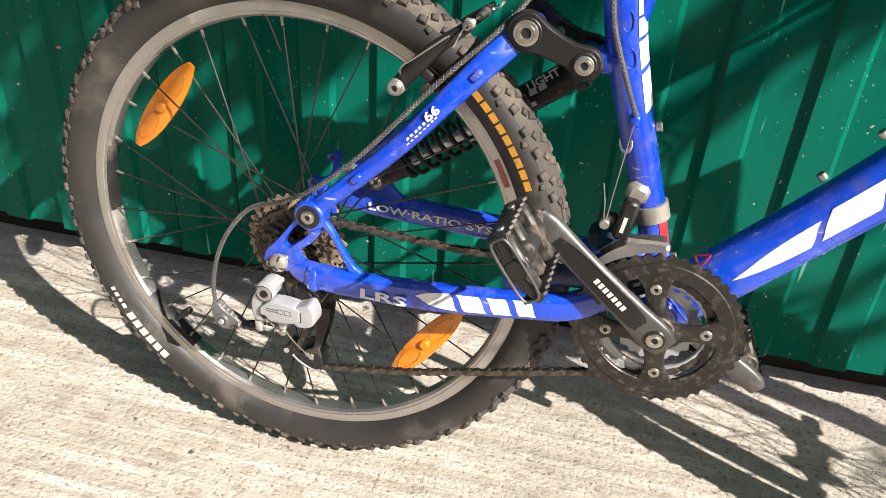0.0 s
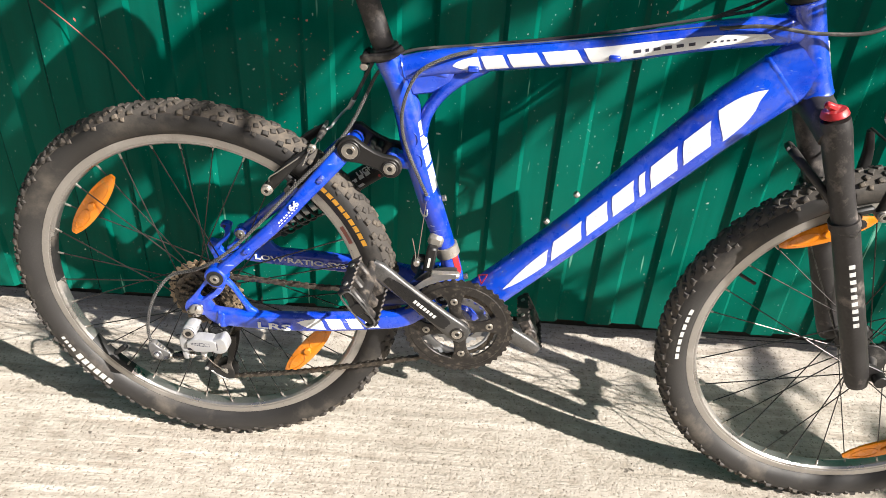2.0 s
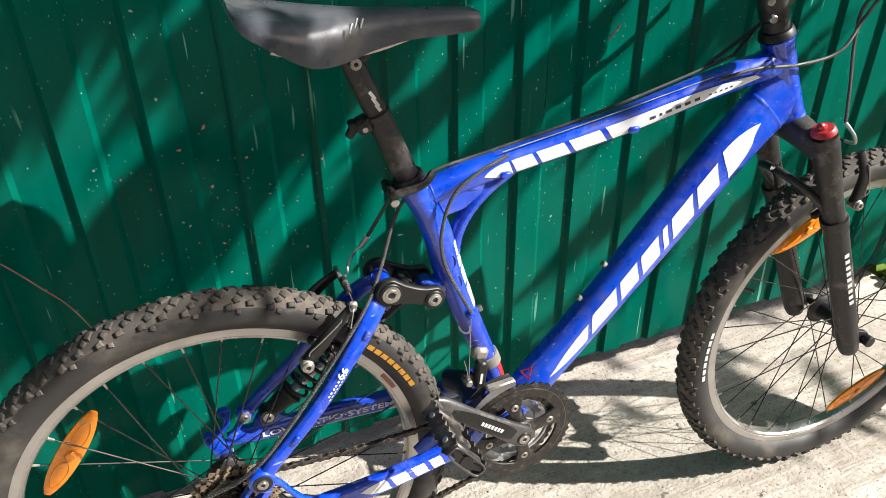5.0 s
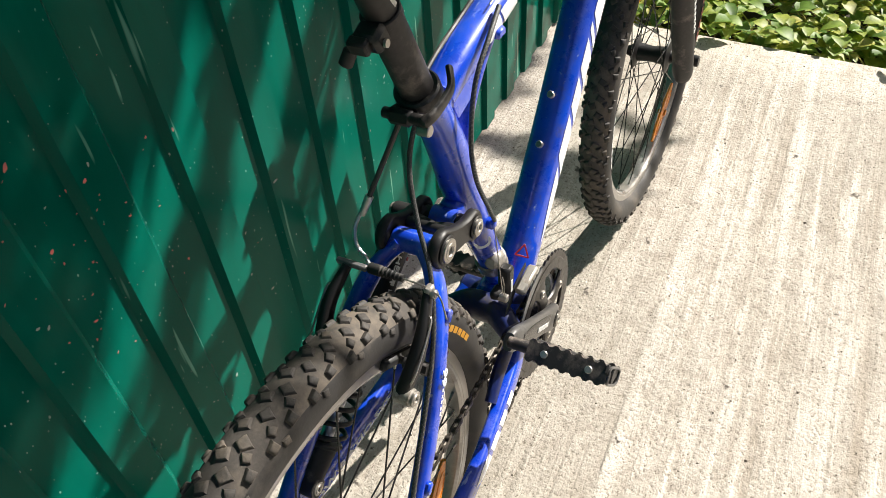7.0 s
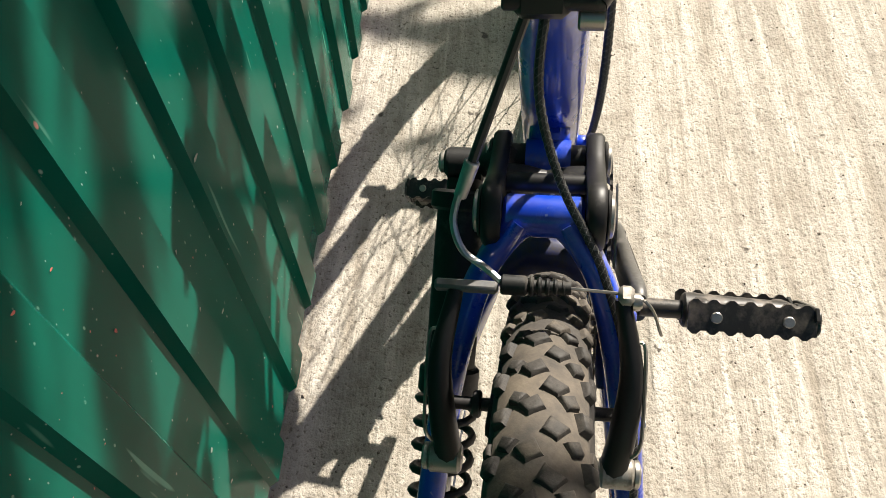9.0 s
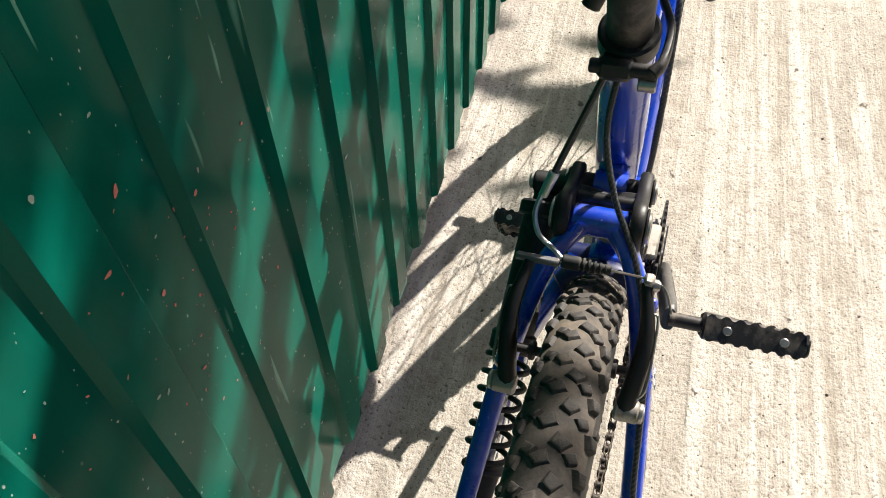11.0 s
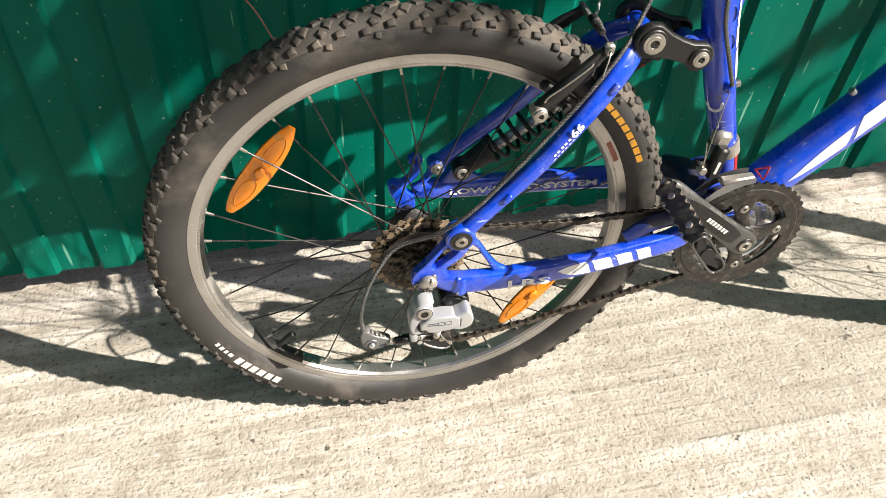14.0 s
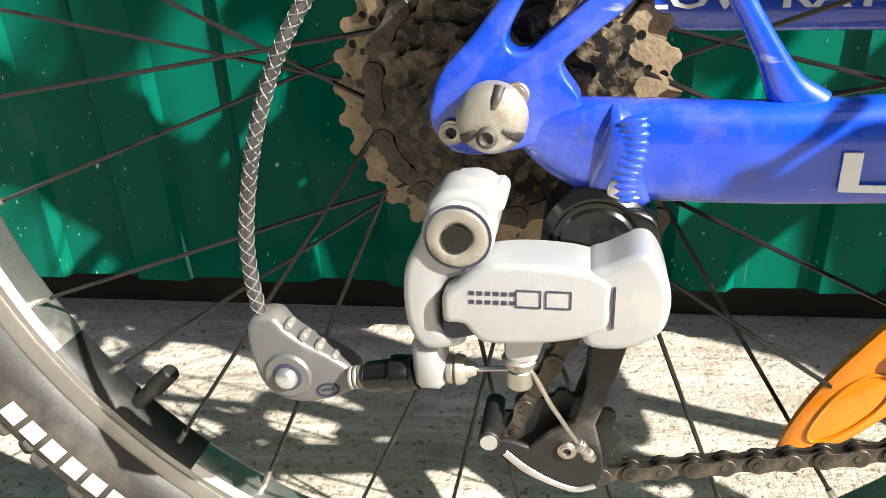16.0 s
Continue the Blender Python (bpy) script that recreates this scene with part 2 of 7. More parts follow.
RIM_INNER = mat("grimy_rim_well", (0.40, 0.385, 0.37), 0.30, 0.85, 0.2, 16, 260, 0.08, (0.22, 0.185, 0.15), 0.35, 9)
ALLOY = mat("bare_alloy", (0.60, 0.60, 0.60), 0.33, 0.85, 0.12, 30, 300, 0.05, (0.30, 0.26, 0.22), 0.22, 30)
SILVER = mat("silver_paint", (0.42, 0.425, 0.44), 0.36, 0.30, 0.08, 24, 400, 0.05, (0.42, 0.38, 0.33), 0.2, 40, 0.3)
STEEL = mat("spoke_steel", (0.042, 0.040, 0.039), 0.30, 0.7, 0.3, 25, 300, 0.0)
BOLT = mat("bolt_steel", (0.46, 0.43, 0.39), 0.36, 0.9, 0.2, 60, 400, 0.05, (0.20, 0.16, 0.12), 0.25, 120)
RIVET = mat("greasy_rivet", (0.22, 0.20, 0.18), 0.25, 0.8, 0.3, 60, 400, 0.05)
WORN = mat("dirty_worn_alloy", (0.40, 0.37, 0.33), 0.42, 0.6, 0.2, 40, 300, 0.2, (0.17, 0.135, 0.10), 0.42, 70)
BLACK = mat("black_anodised", (0.016, 0.015, 0.015), 0.45, 0.2, 0.3, 18, 300, 0.1, (0.13, 0.115, 0.10), 0.2, 16)
PLASTIC = mat("black_plastic", (0.012, 0.012, 0.012), 0.55, 0, 0.3, 30, 300, 0.1, (0.11, 0.095, 0.08), 0.2, 22)
POST = mat("scuffed_black_post", (0.035, 0.032, 0.032), 0.5, 0.3, 0.4, 16, 200, 0.2, (0.20, 0.17, 0.15), 0.3, 18)
CRANK = mat("worn_grey_crank", (0.12, 0.117, 0.115), 0.34, 0.6, 0.3, 16, 260, 0.08, (0.20, 0.18, 0.16), 0.2, 22)
RING = mat("dark_chainring", (0.030, 0.027, 0.025), 0.36, 0.4, 0.35, 40, 260, 0.2, (0.115, 0.095, 0.075), 0.40, 90)
MUD = mat("muddy_sprocket", (0.36, 0.27, 0.18), 0.50, 0.25, 0.35, 70, 320, 0.9, (0.16, 0.115, 0.07), 0.34, 130)
GREASE = mat("greasy_sprocket", (0.026, 0.023, 0.020), 0.32, 0.45, 0.5, 50, 260, 0.6, (0.25, 0.185, 0.12), 0.66, 120)
PEDAL = mat("dusty_pedal", (0.040, 0.036, 0.034), 0.45, 0.2, 0.4, 26, 300, 0.2, (0.20, 0.165, 0.135), 0.42, 40)
CHAIN = mat("greasy_chain", (0.075, 0.065, 0.055), 0.42, 0.7, 0.4, 60, 300, 0.2, (0.15, 0.115, 0.08), 0.35, 60)
AMBER = mat("amber_reflector", (0.70, 0.215, 0.008), 0.28, 0, 0.12, 30, 420, 0.25, (0.45, 0.26, 0.08), 0.12, 30, 0.3)
GLOSS = mat("gloss_black_plastic", (0.006, 0.006, 0.006), 0.22, 0, 0.3, 30, 300, 0.05, (0.05, 0.043, 0.036), 0.15, 30)
HOUSING = mat("cable_housing", (0.045, 0.043, 0.042), 0.5, 0, 0.4, 40, 500, 0.2, (0.16, 0.14, 0.12), 0.3, 40)
FADED = mat("faded_red_print", (0.40, 0.13, 0.10), 0.6, 0, 0.25, 60, 300, 0.1, (0.20, 0.16, 0.13), 0.4, 60)
RED = mat("red_plastic", (0.42, 0.025, 0.03), 0.4, 0, 0.15, 30, 300, 0.05, (0.35, 0.2, 0.16), 0.15, 40)
YELLOW = mat("yellow_print", (0.52, 0.25, 0.02), 0.6, 0, 0.25, 60, 300, 0.1, (0.12, 0.09, 0.06), 0.3, 60)
PRINT = mat("white_print", (0.62, 0.62, 0.60), 0.6, 0, 0.15, 60, 300, 0.1, (0.2, 0.18, 0.16), 0.25, 60)
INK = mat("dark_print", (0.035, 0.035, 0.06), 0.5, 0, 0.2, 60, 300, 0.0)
SEAT = mat("grey_saddle_vinyl", (0.085, 0.09, 0.105), 0.30, 0, 0.2, 20, 350, 0.25, (0.17, 0.16, 0.15), 0.2, 14, 0.2)
BRAID = mat("braided_housing", (0.045, 0.044, 0.043), 0.5, 0.1, 0.4, 60, 700, 0.3)
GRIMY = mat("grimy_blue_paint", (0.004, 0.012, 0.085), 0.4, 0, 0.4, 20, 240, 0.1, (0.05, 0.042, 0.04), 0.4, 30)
GREY = mat("grey_cast_alloy", (0.18, 0.18, 0.185), 0.4, 0.5, 0.15, 30, 300, 0.1, (0.16, 0.14, 0.12), 0.3, 40)
STRAND = mat("braid_strand", (0.20, 0.195, 0.19), 0.5, 0.2, 0.3, 60, 500, 0.0, (0.13, 0.12, 0.10), 0.35, 50)
# for the added unseen walls; dark green keeps the fence's reflections dim
BLOCK_GREEN = mat("sky_block_green", (0.035, 0.065, 0.040), 0.9, 0, 0.25, 2.5, 60, 0.5, (0.05, 0.055, 0.04), 0.4, 1.5)
ARM_FACE = mat("dark_crank_face", (0.018, 0.018, 0.019), 0.26, 0.4, 0.25, 20, 300, 0.05, (0.10, 0.092, 0.085), 0.10, 16)
FENCE = fence_paint()
CONCRETE = concrete()
# soil colour lowered to hold the shade under the fence
SHADE_SOIL = mat("shade_dark_soil", (0.032, 0.025, 0.019), 0.95, 0, 0.4, 9, 90, 0.9, (0.06, 0.047, 0.034), 0.4, 6)
BARK = mat("bark", (0.10, 0.075, 0.055), 0.9, 0, 0.4, 12, 60, 0.9)
LEAF = varied("tree_leaf", [(0.04, 0.09, 0.02), (0.06, 0.13, 0.03), (0.08, 0.15, 0.035)], 0.5)
WEED = varied("weed_leaf", [(0.11, 0.21, 0.03), (0.22, 0.36, 0.05), (0.40, 0.48, 0.08), (0.60, 0.55, 0.12)], 0.5)
STRAW = varied("dry_grass", [(0.48, 0.38, 0.14), (0.66, 0.55, 0.22), (0.36, 0.42, 0.10)], 0.8)
FLECK_PINK = mat("pink_paint_fleck", (0.66, 0.20, 0.17), 0.6, 0, 0.25, 80, 400, 0.1)
FLECK_WHITE = mat("white_paint_fleck", (0.34, 0.44, 0.38), 0.6, 0, 0.35, 80, 400, 0.1)
CORD = mat("faded_red_cord", (0.38, 0.14, 0.125), 0.8, 0, 0.3, 30, 300, 0.2, (0.22, 0.17, 0.13), 0.4, 7)
PEBBLE = varied("grit", [(0.13, 0.11, 0.09), (0.19, 0.155, 0.12), (0.30, 0.26, 0.21)], 0.9)
translucent(WEED, 0.5)
translucent(STRAW, 0.35)

# ---- mesh helpers ----
def V(*a):
    return Vector(a)


class Mesh:
    """Collects the faces of one part."""

    def __init__(self):
        self.v, self.f, self.mi, self.slot = [], [], [], 0

    def add(self, verts, faces):
        o = len(self.v)
        self.v += [tuple(p) for p in verts]
        self.f += [tuple(i + o for i in f) for f in faces]
        self.mi += [self.slot] * len(faces)
        return self

    def grid(self, rows, close_u=False, close_v=True, caps=False):
        """Rows of points joined by quads; rows run along u, the points of a row along v."""
        n, k = len(rows), len(rows[0])
        fs = []
        for i in range(n if close_u else n - 1):
            for j in range(k if close_v else k - 1):
                a, b = i * k + j, i * k + (j + 1) % k
                c, d = ((i + 1) % n) * k + (j + 1) % k, ((i + 1) % n) * k + j
                fs.append((a, b, c, d))
        if caps:
            fs += [tuple(reversed(range(k))), tuple(range((n - 1) * k, n * k))]
        return self.add([p for r in rows for p in r], fs)

    def cyl(self, p0, p1, r0, r1=None, seg=16, chamfer=0.0):
        p0, p1 = Vector(p0), Vector(p1)
        r1 = r0 if r1 is None else r1
        t = (p1 - p0).normalized()
        a = t.orthogonal().normalized()
        b = t.cross(a)
        rings = [(p0, r0 - chamfer), (p0 + t * chamfer, r0), (p1 - t * chamfer, r1), (p1, r1 - chamfer)] if chamfer else [(p0, r0), (p1, r1)]
        rows = [[c + (a * math.cos(w) + b * math.sin(w)) * r for w in (2 * math.pi * i / seg for i in range(seg))] for c, r in rings]
        return self.grid(rows, caps=True)

    def lathe(self, prof, c=(0, 0, 0), seg=48, closed=False):
        """Profile of (radius, y) turned about the y axis through c."""
        c = Vector(c)
        rows = [[c + V(r * math.cos(w), y, r * math.sin(w)) for w in (2 * math.pi * i / seg for i in range(seg))] for r, y in prof]
        return self.grid(rows, close_u=closed, caps=not closed)

    def box(self, c, size, turn=None, chamfer=0.12):
        """A box with chamfered edges; chamfer is a share of the smallest side."""
        c = Vector(c)
        h = [x / 2 for x in size]
        k = min(h) * 2 * chamfer
        bm = bmesh.new()
        bmesh.ops.create_cube(bm, size=1.0)
        for v in bm.verts:
            v.co = V(v.co.x * size[0], v.co.y * size[1], v.co.z * size[2])
        if k > 0:
            bmesh.ops.bevel(bm, geom=bm.edges[:], offset=k, segments=1, affect="EDGES")
        bm.verts.index_update()
        vs = [(turn @ v.co if turn else v.co) + c for v in bm.verts]
        fs = [[v.index for v in f.verts] for f in bm.faces]
        bm.free()
        return self.add(vs, fs)

    def plate(self, outline, y0, y1, bevel=0.0012):
        """An outline of (x, z) drawn out from y0 to y1, with bevelled rims."""
        n = len(outline)
        cx, cz = sum(p[0] for p in outline) / n, sum(p[1] for p in outline) / n
        area = sum(outline[i][0] * outline[(i + 1) % n][1] - outline[(i + 1) % n][0] * outline[i][1] for i in range(n))
        if area < 0:
            outline = outline[::-1]
        inner = []
        for i in range(n):
            a, b, c = Vector(outline[i - 1]), Vector(outline[i]), Vector(outline[(i + 1) % n])
            d = ((b - a).normalized() + (c - b).normalized())
            d = d.normalized() if d.length > 1e-6 else (c - b).normalized()
            inner.append(b + Vector((-d.y, d.x)) * bevel)
        s = 1 if y1 > y0 else -1
        rows = [[V(p[0], y0, p[1]) for p in inner], [V(p[0], y0 + s * bevel, p[1]) for p in outline],
                [V(p[0], y1 - s * bevel, p[1]) for p in outline], [V(p[0], y1, p[1]) for p in inner]]
        return self.grid(rows, caps=True)

    def cast(self, outline, y0, y1, r, steps=4, per=4):
        """A cast body: a smooth closed outline of (x, z) drawn from y0 (back) to y1 (front), its front rim rounded by r."""
        n = len(outline)
        P = [Vector(q) for q in outline]
        o = []
        for i in range(n):
            a, b, c, d = P[i - 1], P[i], P[(i + 1) % n], P[(i + 2) % n]
            for k in range(per):
                t = k / per
                o.append(0.5 * (2 * b + (c - a) * t + (2 * a - 5 * b + 4 * c - d) * t * t + (3 * b - a - 3 * c + d) * t ** 3))
        n = len(o)
        if sum(o[i].x * o[(i + 1) % n].y - o[(i + 1) % n].x * o[i].y for i in range(n)) < 0:
            o.reverse()
        nrm = []
        for i in range(n):
            d = o[(i + 2) % n] - o[i - 2]
            nrm.append(Vector((-d.y, d.x)).normalized())
        s = 1 if y1 > y0 else -1
        rows = [[V(q.x, y0, q.y) for q in o]]
        for k in range(steps + 1):
            w = math.pi / 2 * k / steps
            inn, yy = r * (1 - math.cos(w)), y1 - s * r * (1 - math.sin(w))
            rows.append([V(q.x + m.x * inn, yy, q.y + m.y * inn) for q, m in zip(o, nrm)])
        return self.grid(rows, caps=True)

    def ball(self, c, r, squash=(1, 1, 1), seg=12):
        c = Vector(c)
        rows = []
        for i in range(1, 7):
            w = math.pi * i / 7
            rows.append([c + V(r * squash[0] * math.sin(w) * math.cos(u), r * squash[1] * math.sin(w) * math.sin(u), r * squash[2] * math.cos(w))
                         for u in (2 * math.pi * j / seg for j in range(seg))])
        return self.grid(rows, caps=True)

    def data(self, name, material, sharp=38):
        me = bpy.data.meshes.new(name)
        me.from_pydata(self.v, [], self.f)
        if any(self.mi):
            me.polygons.foreach_set("material_index", self.mi)
        me.validate()
        bm = bmesh.new()
        bm.from_mesh(me)
        bmesh.ops.recalc_face_normals(bm, faces=bm.faces[:])
        limit = radians(sharp)
        for f in bm.faces:
            f.smooth = True
        for e in bm.edges:
            if len(e.link_faces) == 2 and e.calc_face_angle(0.0) > limit:
                e.smooth = False
        bm.to_mesh(me)
        bm.free()
        for one in (material if isinstance(material, (list, tuple)) else [material]):
            me.materials.append(one)
        return me


def part(name, mesh, material, parent=None, label="", sharp=38):
    if isinstance(mesh, Mesh) and any(mesh.mi) and not isinstance(material, (list, tuple)):
        material = [material, PLASTIC]
    ob = new(name, mesh.data(name, material, sharp) if isinstance(mesh, Mesh) else mesh)
    if parent:
        ob.parent = parent
    return tagged(ob, label)


def smooth_line(pts, per=6):
    """Catmull-Rom through tuples of any length."""
    P = [np.array(p, float) for p in pts]
    P = [2 * P[0] - P[1]] + P + [2 * P[-1] - P[-2]]
    out = []
    for i in range(1, len(P) - 2):
        for k in range(per):
            t = k / per
            a, b, c, d = P[i - 1], P[i], P[i + 1], P[i + 2]
            out.append(0.5 * (2 * b + (c - a) * t + (2 * a - 5 * b + 4 * c - d) * t * t + (3 * b - a - 3 * c + d) * t ** 3))
    out.append(P[-2])
    return out


class Sweep:
    """A tube along rows of (x, y, z, half width across, half height)."""

    def __init__(self, rows, per=6, power=2.0, side=(0, 1, 0)):
        self.s = smooth_line(rows, per)
        self.power, self.side = power, Vector(side)

    def ring(self, u):
        n = len(self.s) - 1
        x = min(max(u, 0.0), 1.0) * n
        i = min(int(x), n - 1)
        p = self.s[i] * (1 - x + i) + self.s[i + 1] * (x - i)
        lo, hi = self.s[max(i - 1, 0)], self.s[min(i + 2, n)]
        t = Vector((hi - lo)[:3]).normalized()
        lat = (self.side - t * self.side.dot(t)).normalized()
        return Vector(p[:3]), lat, lat.cross(t), p[3], p[4]

    def at(self, u, w, off=0.0):
        """The surface at the share u of the length and the angle w (0: up, 90: towards -y)."""
        c, lat, up, a, b = self.ring(u)
        cw, sw = math.cos(w), math.sin(w)
        e = 2.0 / self.power
        return c - lat * ((a + off) * math.copysign(abs(sw) ** e, sw)) + up * ((b + off) * math.copysign(abs(cw) ** e, cw))

    def into(self, mesh, seg=20, caps=True):
        n = len(self.s) - 1
        rows = [[self.at(i / n, 2 * math.pi * j / seg) for j in range(seg)] for i in range(n + 1)]
        return mesh.grid(rows, caps=caps)

    def patch(self, mesh, u0, u1, w0, w1, shear=0.0, off=0.0006, nu=6, nw=5, taper=0.0):
        """A thin print laid on the surface, its ends slanted by shear, its first end drawn to a point by taper."""
        rows = []
        for i in range(nu + 1):
            row = []
            for j in range(nw + 1):
                f = j / nw
                u = u0 + (u1 - u0) * i / nu + shear * (f - 0.5)
                m = 1.0 - taper * (1 - i / nu) ** 2
                w = radians(w1 + (w0 - w1) * (0.5 + (f - 0.5) * m) if taper >= 0 else w0 + (w1 - w0) * f)
                row.append(self.at(u, w, off))
            rows.append(row)
        return mesh.grid(rows, close_v=False)


def tube(pts, r, seg=8, per=6):
    m = Mesh()
    Sweep([(*p, r, r) for p in pts], per, side=(0.31, 0.87, 0.38)).into(m, seg)
    return m


def capsule(a, b, ra, rb, seg=10):
    """Outline round two circles in the xz plane."""
    a, b = Vector(a), Vector(b)
    d = math.atan2(b.y - a.y, b.x - a.x)
    out = [(a.x + ra * math.cos(w), a.y + ra * math.sin(w)) for w in (d + math.pi / 2 + math.pi * i / seg for i in range(seg + 1))]
    return out + [(b.x + rb * math.cos(w), b.y + rb * math.sin(w)) for w in (d - math.pi / 2 + math.pi * i / seg for i in range(seg + 1))]


def bolt(x, y, z, r, out=-1, depth=0.004, socket=True):
    """A cap screw along y with a hexagon socket."""
    m = Mesh()
    seg = 18

    def ringed(prof):
        m.grid([[V(x + rr * math.cos(2 * math.pi * i / seg), y + out * yy, z + rr * math.sin(2 * math.pi * i / seg)) for i in range(seg)] for rr, yy in prof], caps=True)
    ringed([(r, 0), (r, depth * 0.6), (r * 0.90, depth * 0.8), (r * 0.74, depth * 0.78), (r * 0.70, depth * 0.98), (r * 0.44, depth), (r * 0.38, depth * 0.45)])
    m.slot = 1
    ringed([(r * 0.40, depth * 0.40), (r * 0.36, depth * 0.55)])
    m.slot = 0
    return m


def lettering(name, text, size, m, material, parent, depth=0.0004, stretch=1.0, label=""):
    cu = bpy.data.curves.new(name, "FONT")
    cu.body, cu.size, cu.extrude, cu.resolution_u, cu.offset = text, size, depth, 2, size * 0.022
    tmp = new(name, cu)
    me = bpy.data.meshes.new_from_object(tmp.evaluated_get(bpy.context.evaluated_depsgraph_get()))
    bpy.data.objects.remove(tmp)
    bpy.data.curves.remove(cu)
    me.transform(m @ Matrix.Diagonal((stretch, 1, 1, 1)))
    me.materials.clear()
    me.materials.append(material)
    ob = new(name, me)
    ob.parent = parent
    return tagged(ob, label)


def facing(x, y, z, slope=0.0):
    """Pose of writing on a face that looks towards -y, rising by slope degrees."""
    return pose(x, y, z) @ pose(0, 0, 0, 0, -slope, 0) @ pose(0, 0, 0, 90, 0, 0)

# ---- ground, slab, fence ----
FENCE_Y, PITCH, DEPTH, FOOT = 0.470, 0.1195, 0.0085, 0.080


def ground_sheet():
    g = Mesh()
    n = 40
    rows = []
    for i in range(n + 1):
        row = []
        for j in range(n + 1):
            x, y = (i / n - 0.5), (j / n - 0.5)
            X, Y = 260 * x * abs(x) * 4 + 1.5, 260 * y * abs(y) * 4
            row.append(V(X, Y, -0.075 + 0.02 * noise.noise(V(X * 0.7, Y * 0.7, 3))))
        rows.append(row)
    g.grid(rows, close_v=False)
    return tagged(part("ground", g, SHADE_SOIL), "bare brown soil ground round the concrete slab", "ground", kind="structure")


def slab():
    m = Mesh()
    xs = [-7 + 8.33 * i / 50 for i in range(51)]
    rows = []
    for x in xs:
        row = [V(x, -7, -0.12), V(x, -7, 0.0)]
        row += [V(x, -7 + 7.75 * j / 24, 0.0) for j in range(1, 25)]
        row += [V(x, 0.75, -0.12)]
        rows.append(row)
    # the worn far edge
    ragged = [p.copy() for p in rows[-1]]
    for k, p in enumerate(ragged):
        p.x += 0.012 * noise.noise(V(0, p.y * 5, 0)) + 0.006
        p.z = min(p.z, -0.006)
    rows.append(ragged)
    rows.append([V(p.x + 0.004, p.y, -0.12) for p in ragged])
    m.grid(rows, close_v=False, caps=False)
    return tagged(part("pavement", m, CONCRETE, sharp=50), "pale brushed concrete slab with gritty lengthwise grooves", "pavement", kind="structure")


# bank added behind the fence gap so that the gap stays in deep shade
def gap_backing():
    m = Mesh()
    rows = []
    for i in range(61):
        x = -6 + 12 * i / 60
        row = []
        for j, (y, z) in enumerate(((0.552, -0.02), (0.566, 0.045), (0.59, 0.11), (0.64, 0.15), (0.8, 0.17), (1.6, 0.15), (1.7, -0.1))):
            row.append(V(x, y + 0.012 * noise.noise(V(x * 6, j, 1)), z + 0.02 * noise.noise(V(x * 5, j, 7))))
        rows.append(row)
    m.grid(rows, close_v=False)
    return tagged(part("gap_backing", m, SHADE_SOIL), "soil bank added behind the fence foot, coloured dark for the shade there", "soil", kind="structure")


def sheet_y(x, z, lev):
    """The sheet's own skin, with its slow waves, before the lap's shift."""
    zs = (0.0, 0.18, 0.35, 0.55, 0.8, 1.1, 1.5, 2.05)
    k = max(i for i in range(7) if zs[i] <= z)
    f = (z - zs[k]) / (zs[k + 1] - zs[k])
    wave = [0.0022 * noise.noise(V(x * 2.6, q * 2.0, 5.0)) + 0.0012 * noise.noise(V(x * 22, q * 7.0, 9.0)) for q in (zs[k] or FOOT, zs[k + 1])]
    return FENCE_Y + DEPTH * (0.5 - lev) + wave[0] + (wave[1] - wave[0]) * f


def fence():
    top = tagged(new("fence"), "tall green painted corrugated metal sheet fence with pale flecks", "fence", kind="structure")
    per_sheet = 9
    for s in range(-6, 6):
        m = Mesh()
        x0 = 0.05 + s * per_sheet * PITCH
        front, back = [], []
        cols = []
        for k in range(per_sheet):
            a = x0 + k * PITCH
            for dx, lev in ((0.0, 0), (0.008, 1), (0.030, 1), (0.053, 1), (0.061, 0), (0.080, 0), (0.100, 0)):
                cols.append((a + dx, lev))
        cols.append((x0 + per_sheet * PITCH, 0))
        cols.append((x0 + per_sheet * PITCH + 0.008, 1))
        lift = 0.004 * math.sin(s * 2.3) + (0.002 if s % 2 else 0.0)
        zs = [FOOT + lift, 0.18, 0.35, 0.55, 0.8, 1.1, 1.5, 2.05]
        shift = -0.0016 * (s % 2)
        rows = []
        for x, lev in cols:
            row = []
            for zi, z in enumerate(zs):
                wob = 0.0022 * noise.noise(V(x * 2.6, z * 2.0, 5.0))
                dent = 0.0012 * noise.noise(V(x * 22, z * 7.0, 9.0))
                zz = z + (0.003 * noise.noise(V(x * 9, 2, 1)) if zi == 0 else 0)
                row.append(V(x, FENCE_Y + DEPTH * (0.5 - lev) + wob + dent + shift, zz))
            rows.append(row)
        m.grid(rows, close_v=False)
        off = len(m.v)
        k = len(zs)
        # back skin and rims give the sheet its thickness
        m.add([(x, y + 0.0009, z) for x, y, z in m.v[:off]], [tuple(off + i for i in reversed(f)) for f in m.f])
        n = len(cols)
        rim = [i * k for i in range(n)]
        m.f += [(rim[i], rim[i + 1], rim[i + 1] + off, rim[i] + off) for i in range(n - 1)]
        m.mi += [0] * (n - 1)
        part("sheet", m, FENCE, top, sharp=24)
    return top


def sky_block(name, c, size):
    """A plain wall added out of view, to hold back low sky light."""
    m = Mesh().box(c, size, chamfer=0.01)
    m.box((c[0], c[1], c[2] + size[2] / 2 + 0.03), (size[0] + 0.06, size[1] + 0.06, 0.06), chamfer=0.2)
    tagged(part(name, m, BLOCK_GREEN), "unseen dark green wall added to cut the sky's light", "wall", kind="structure")


ground_sheet()
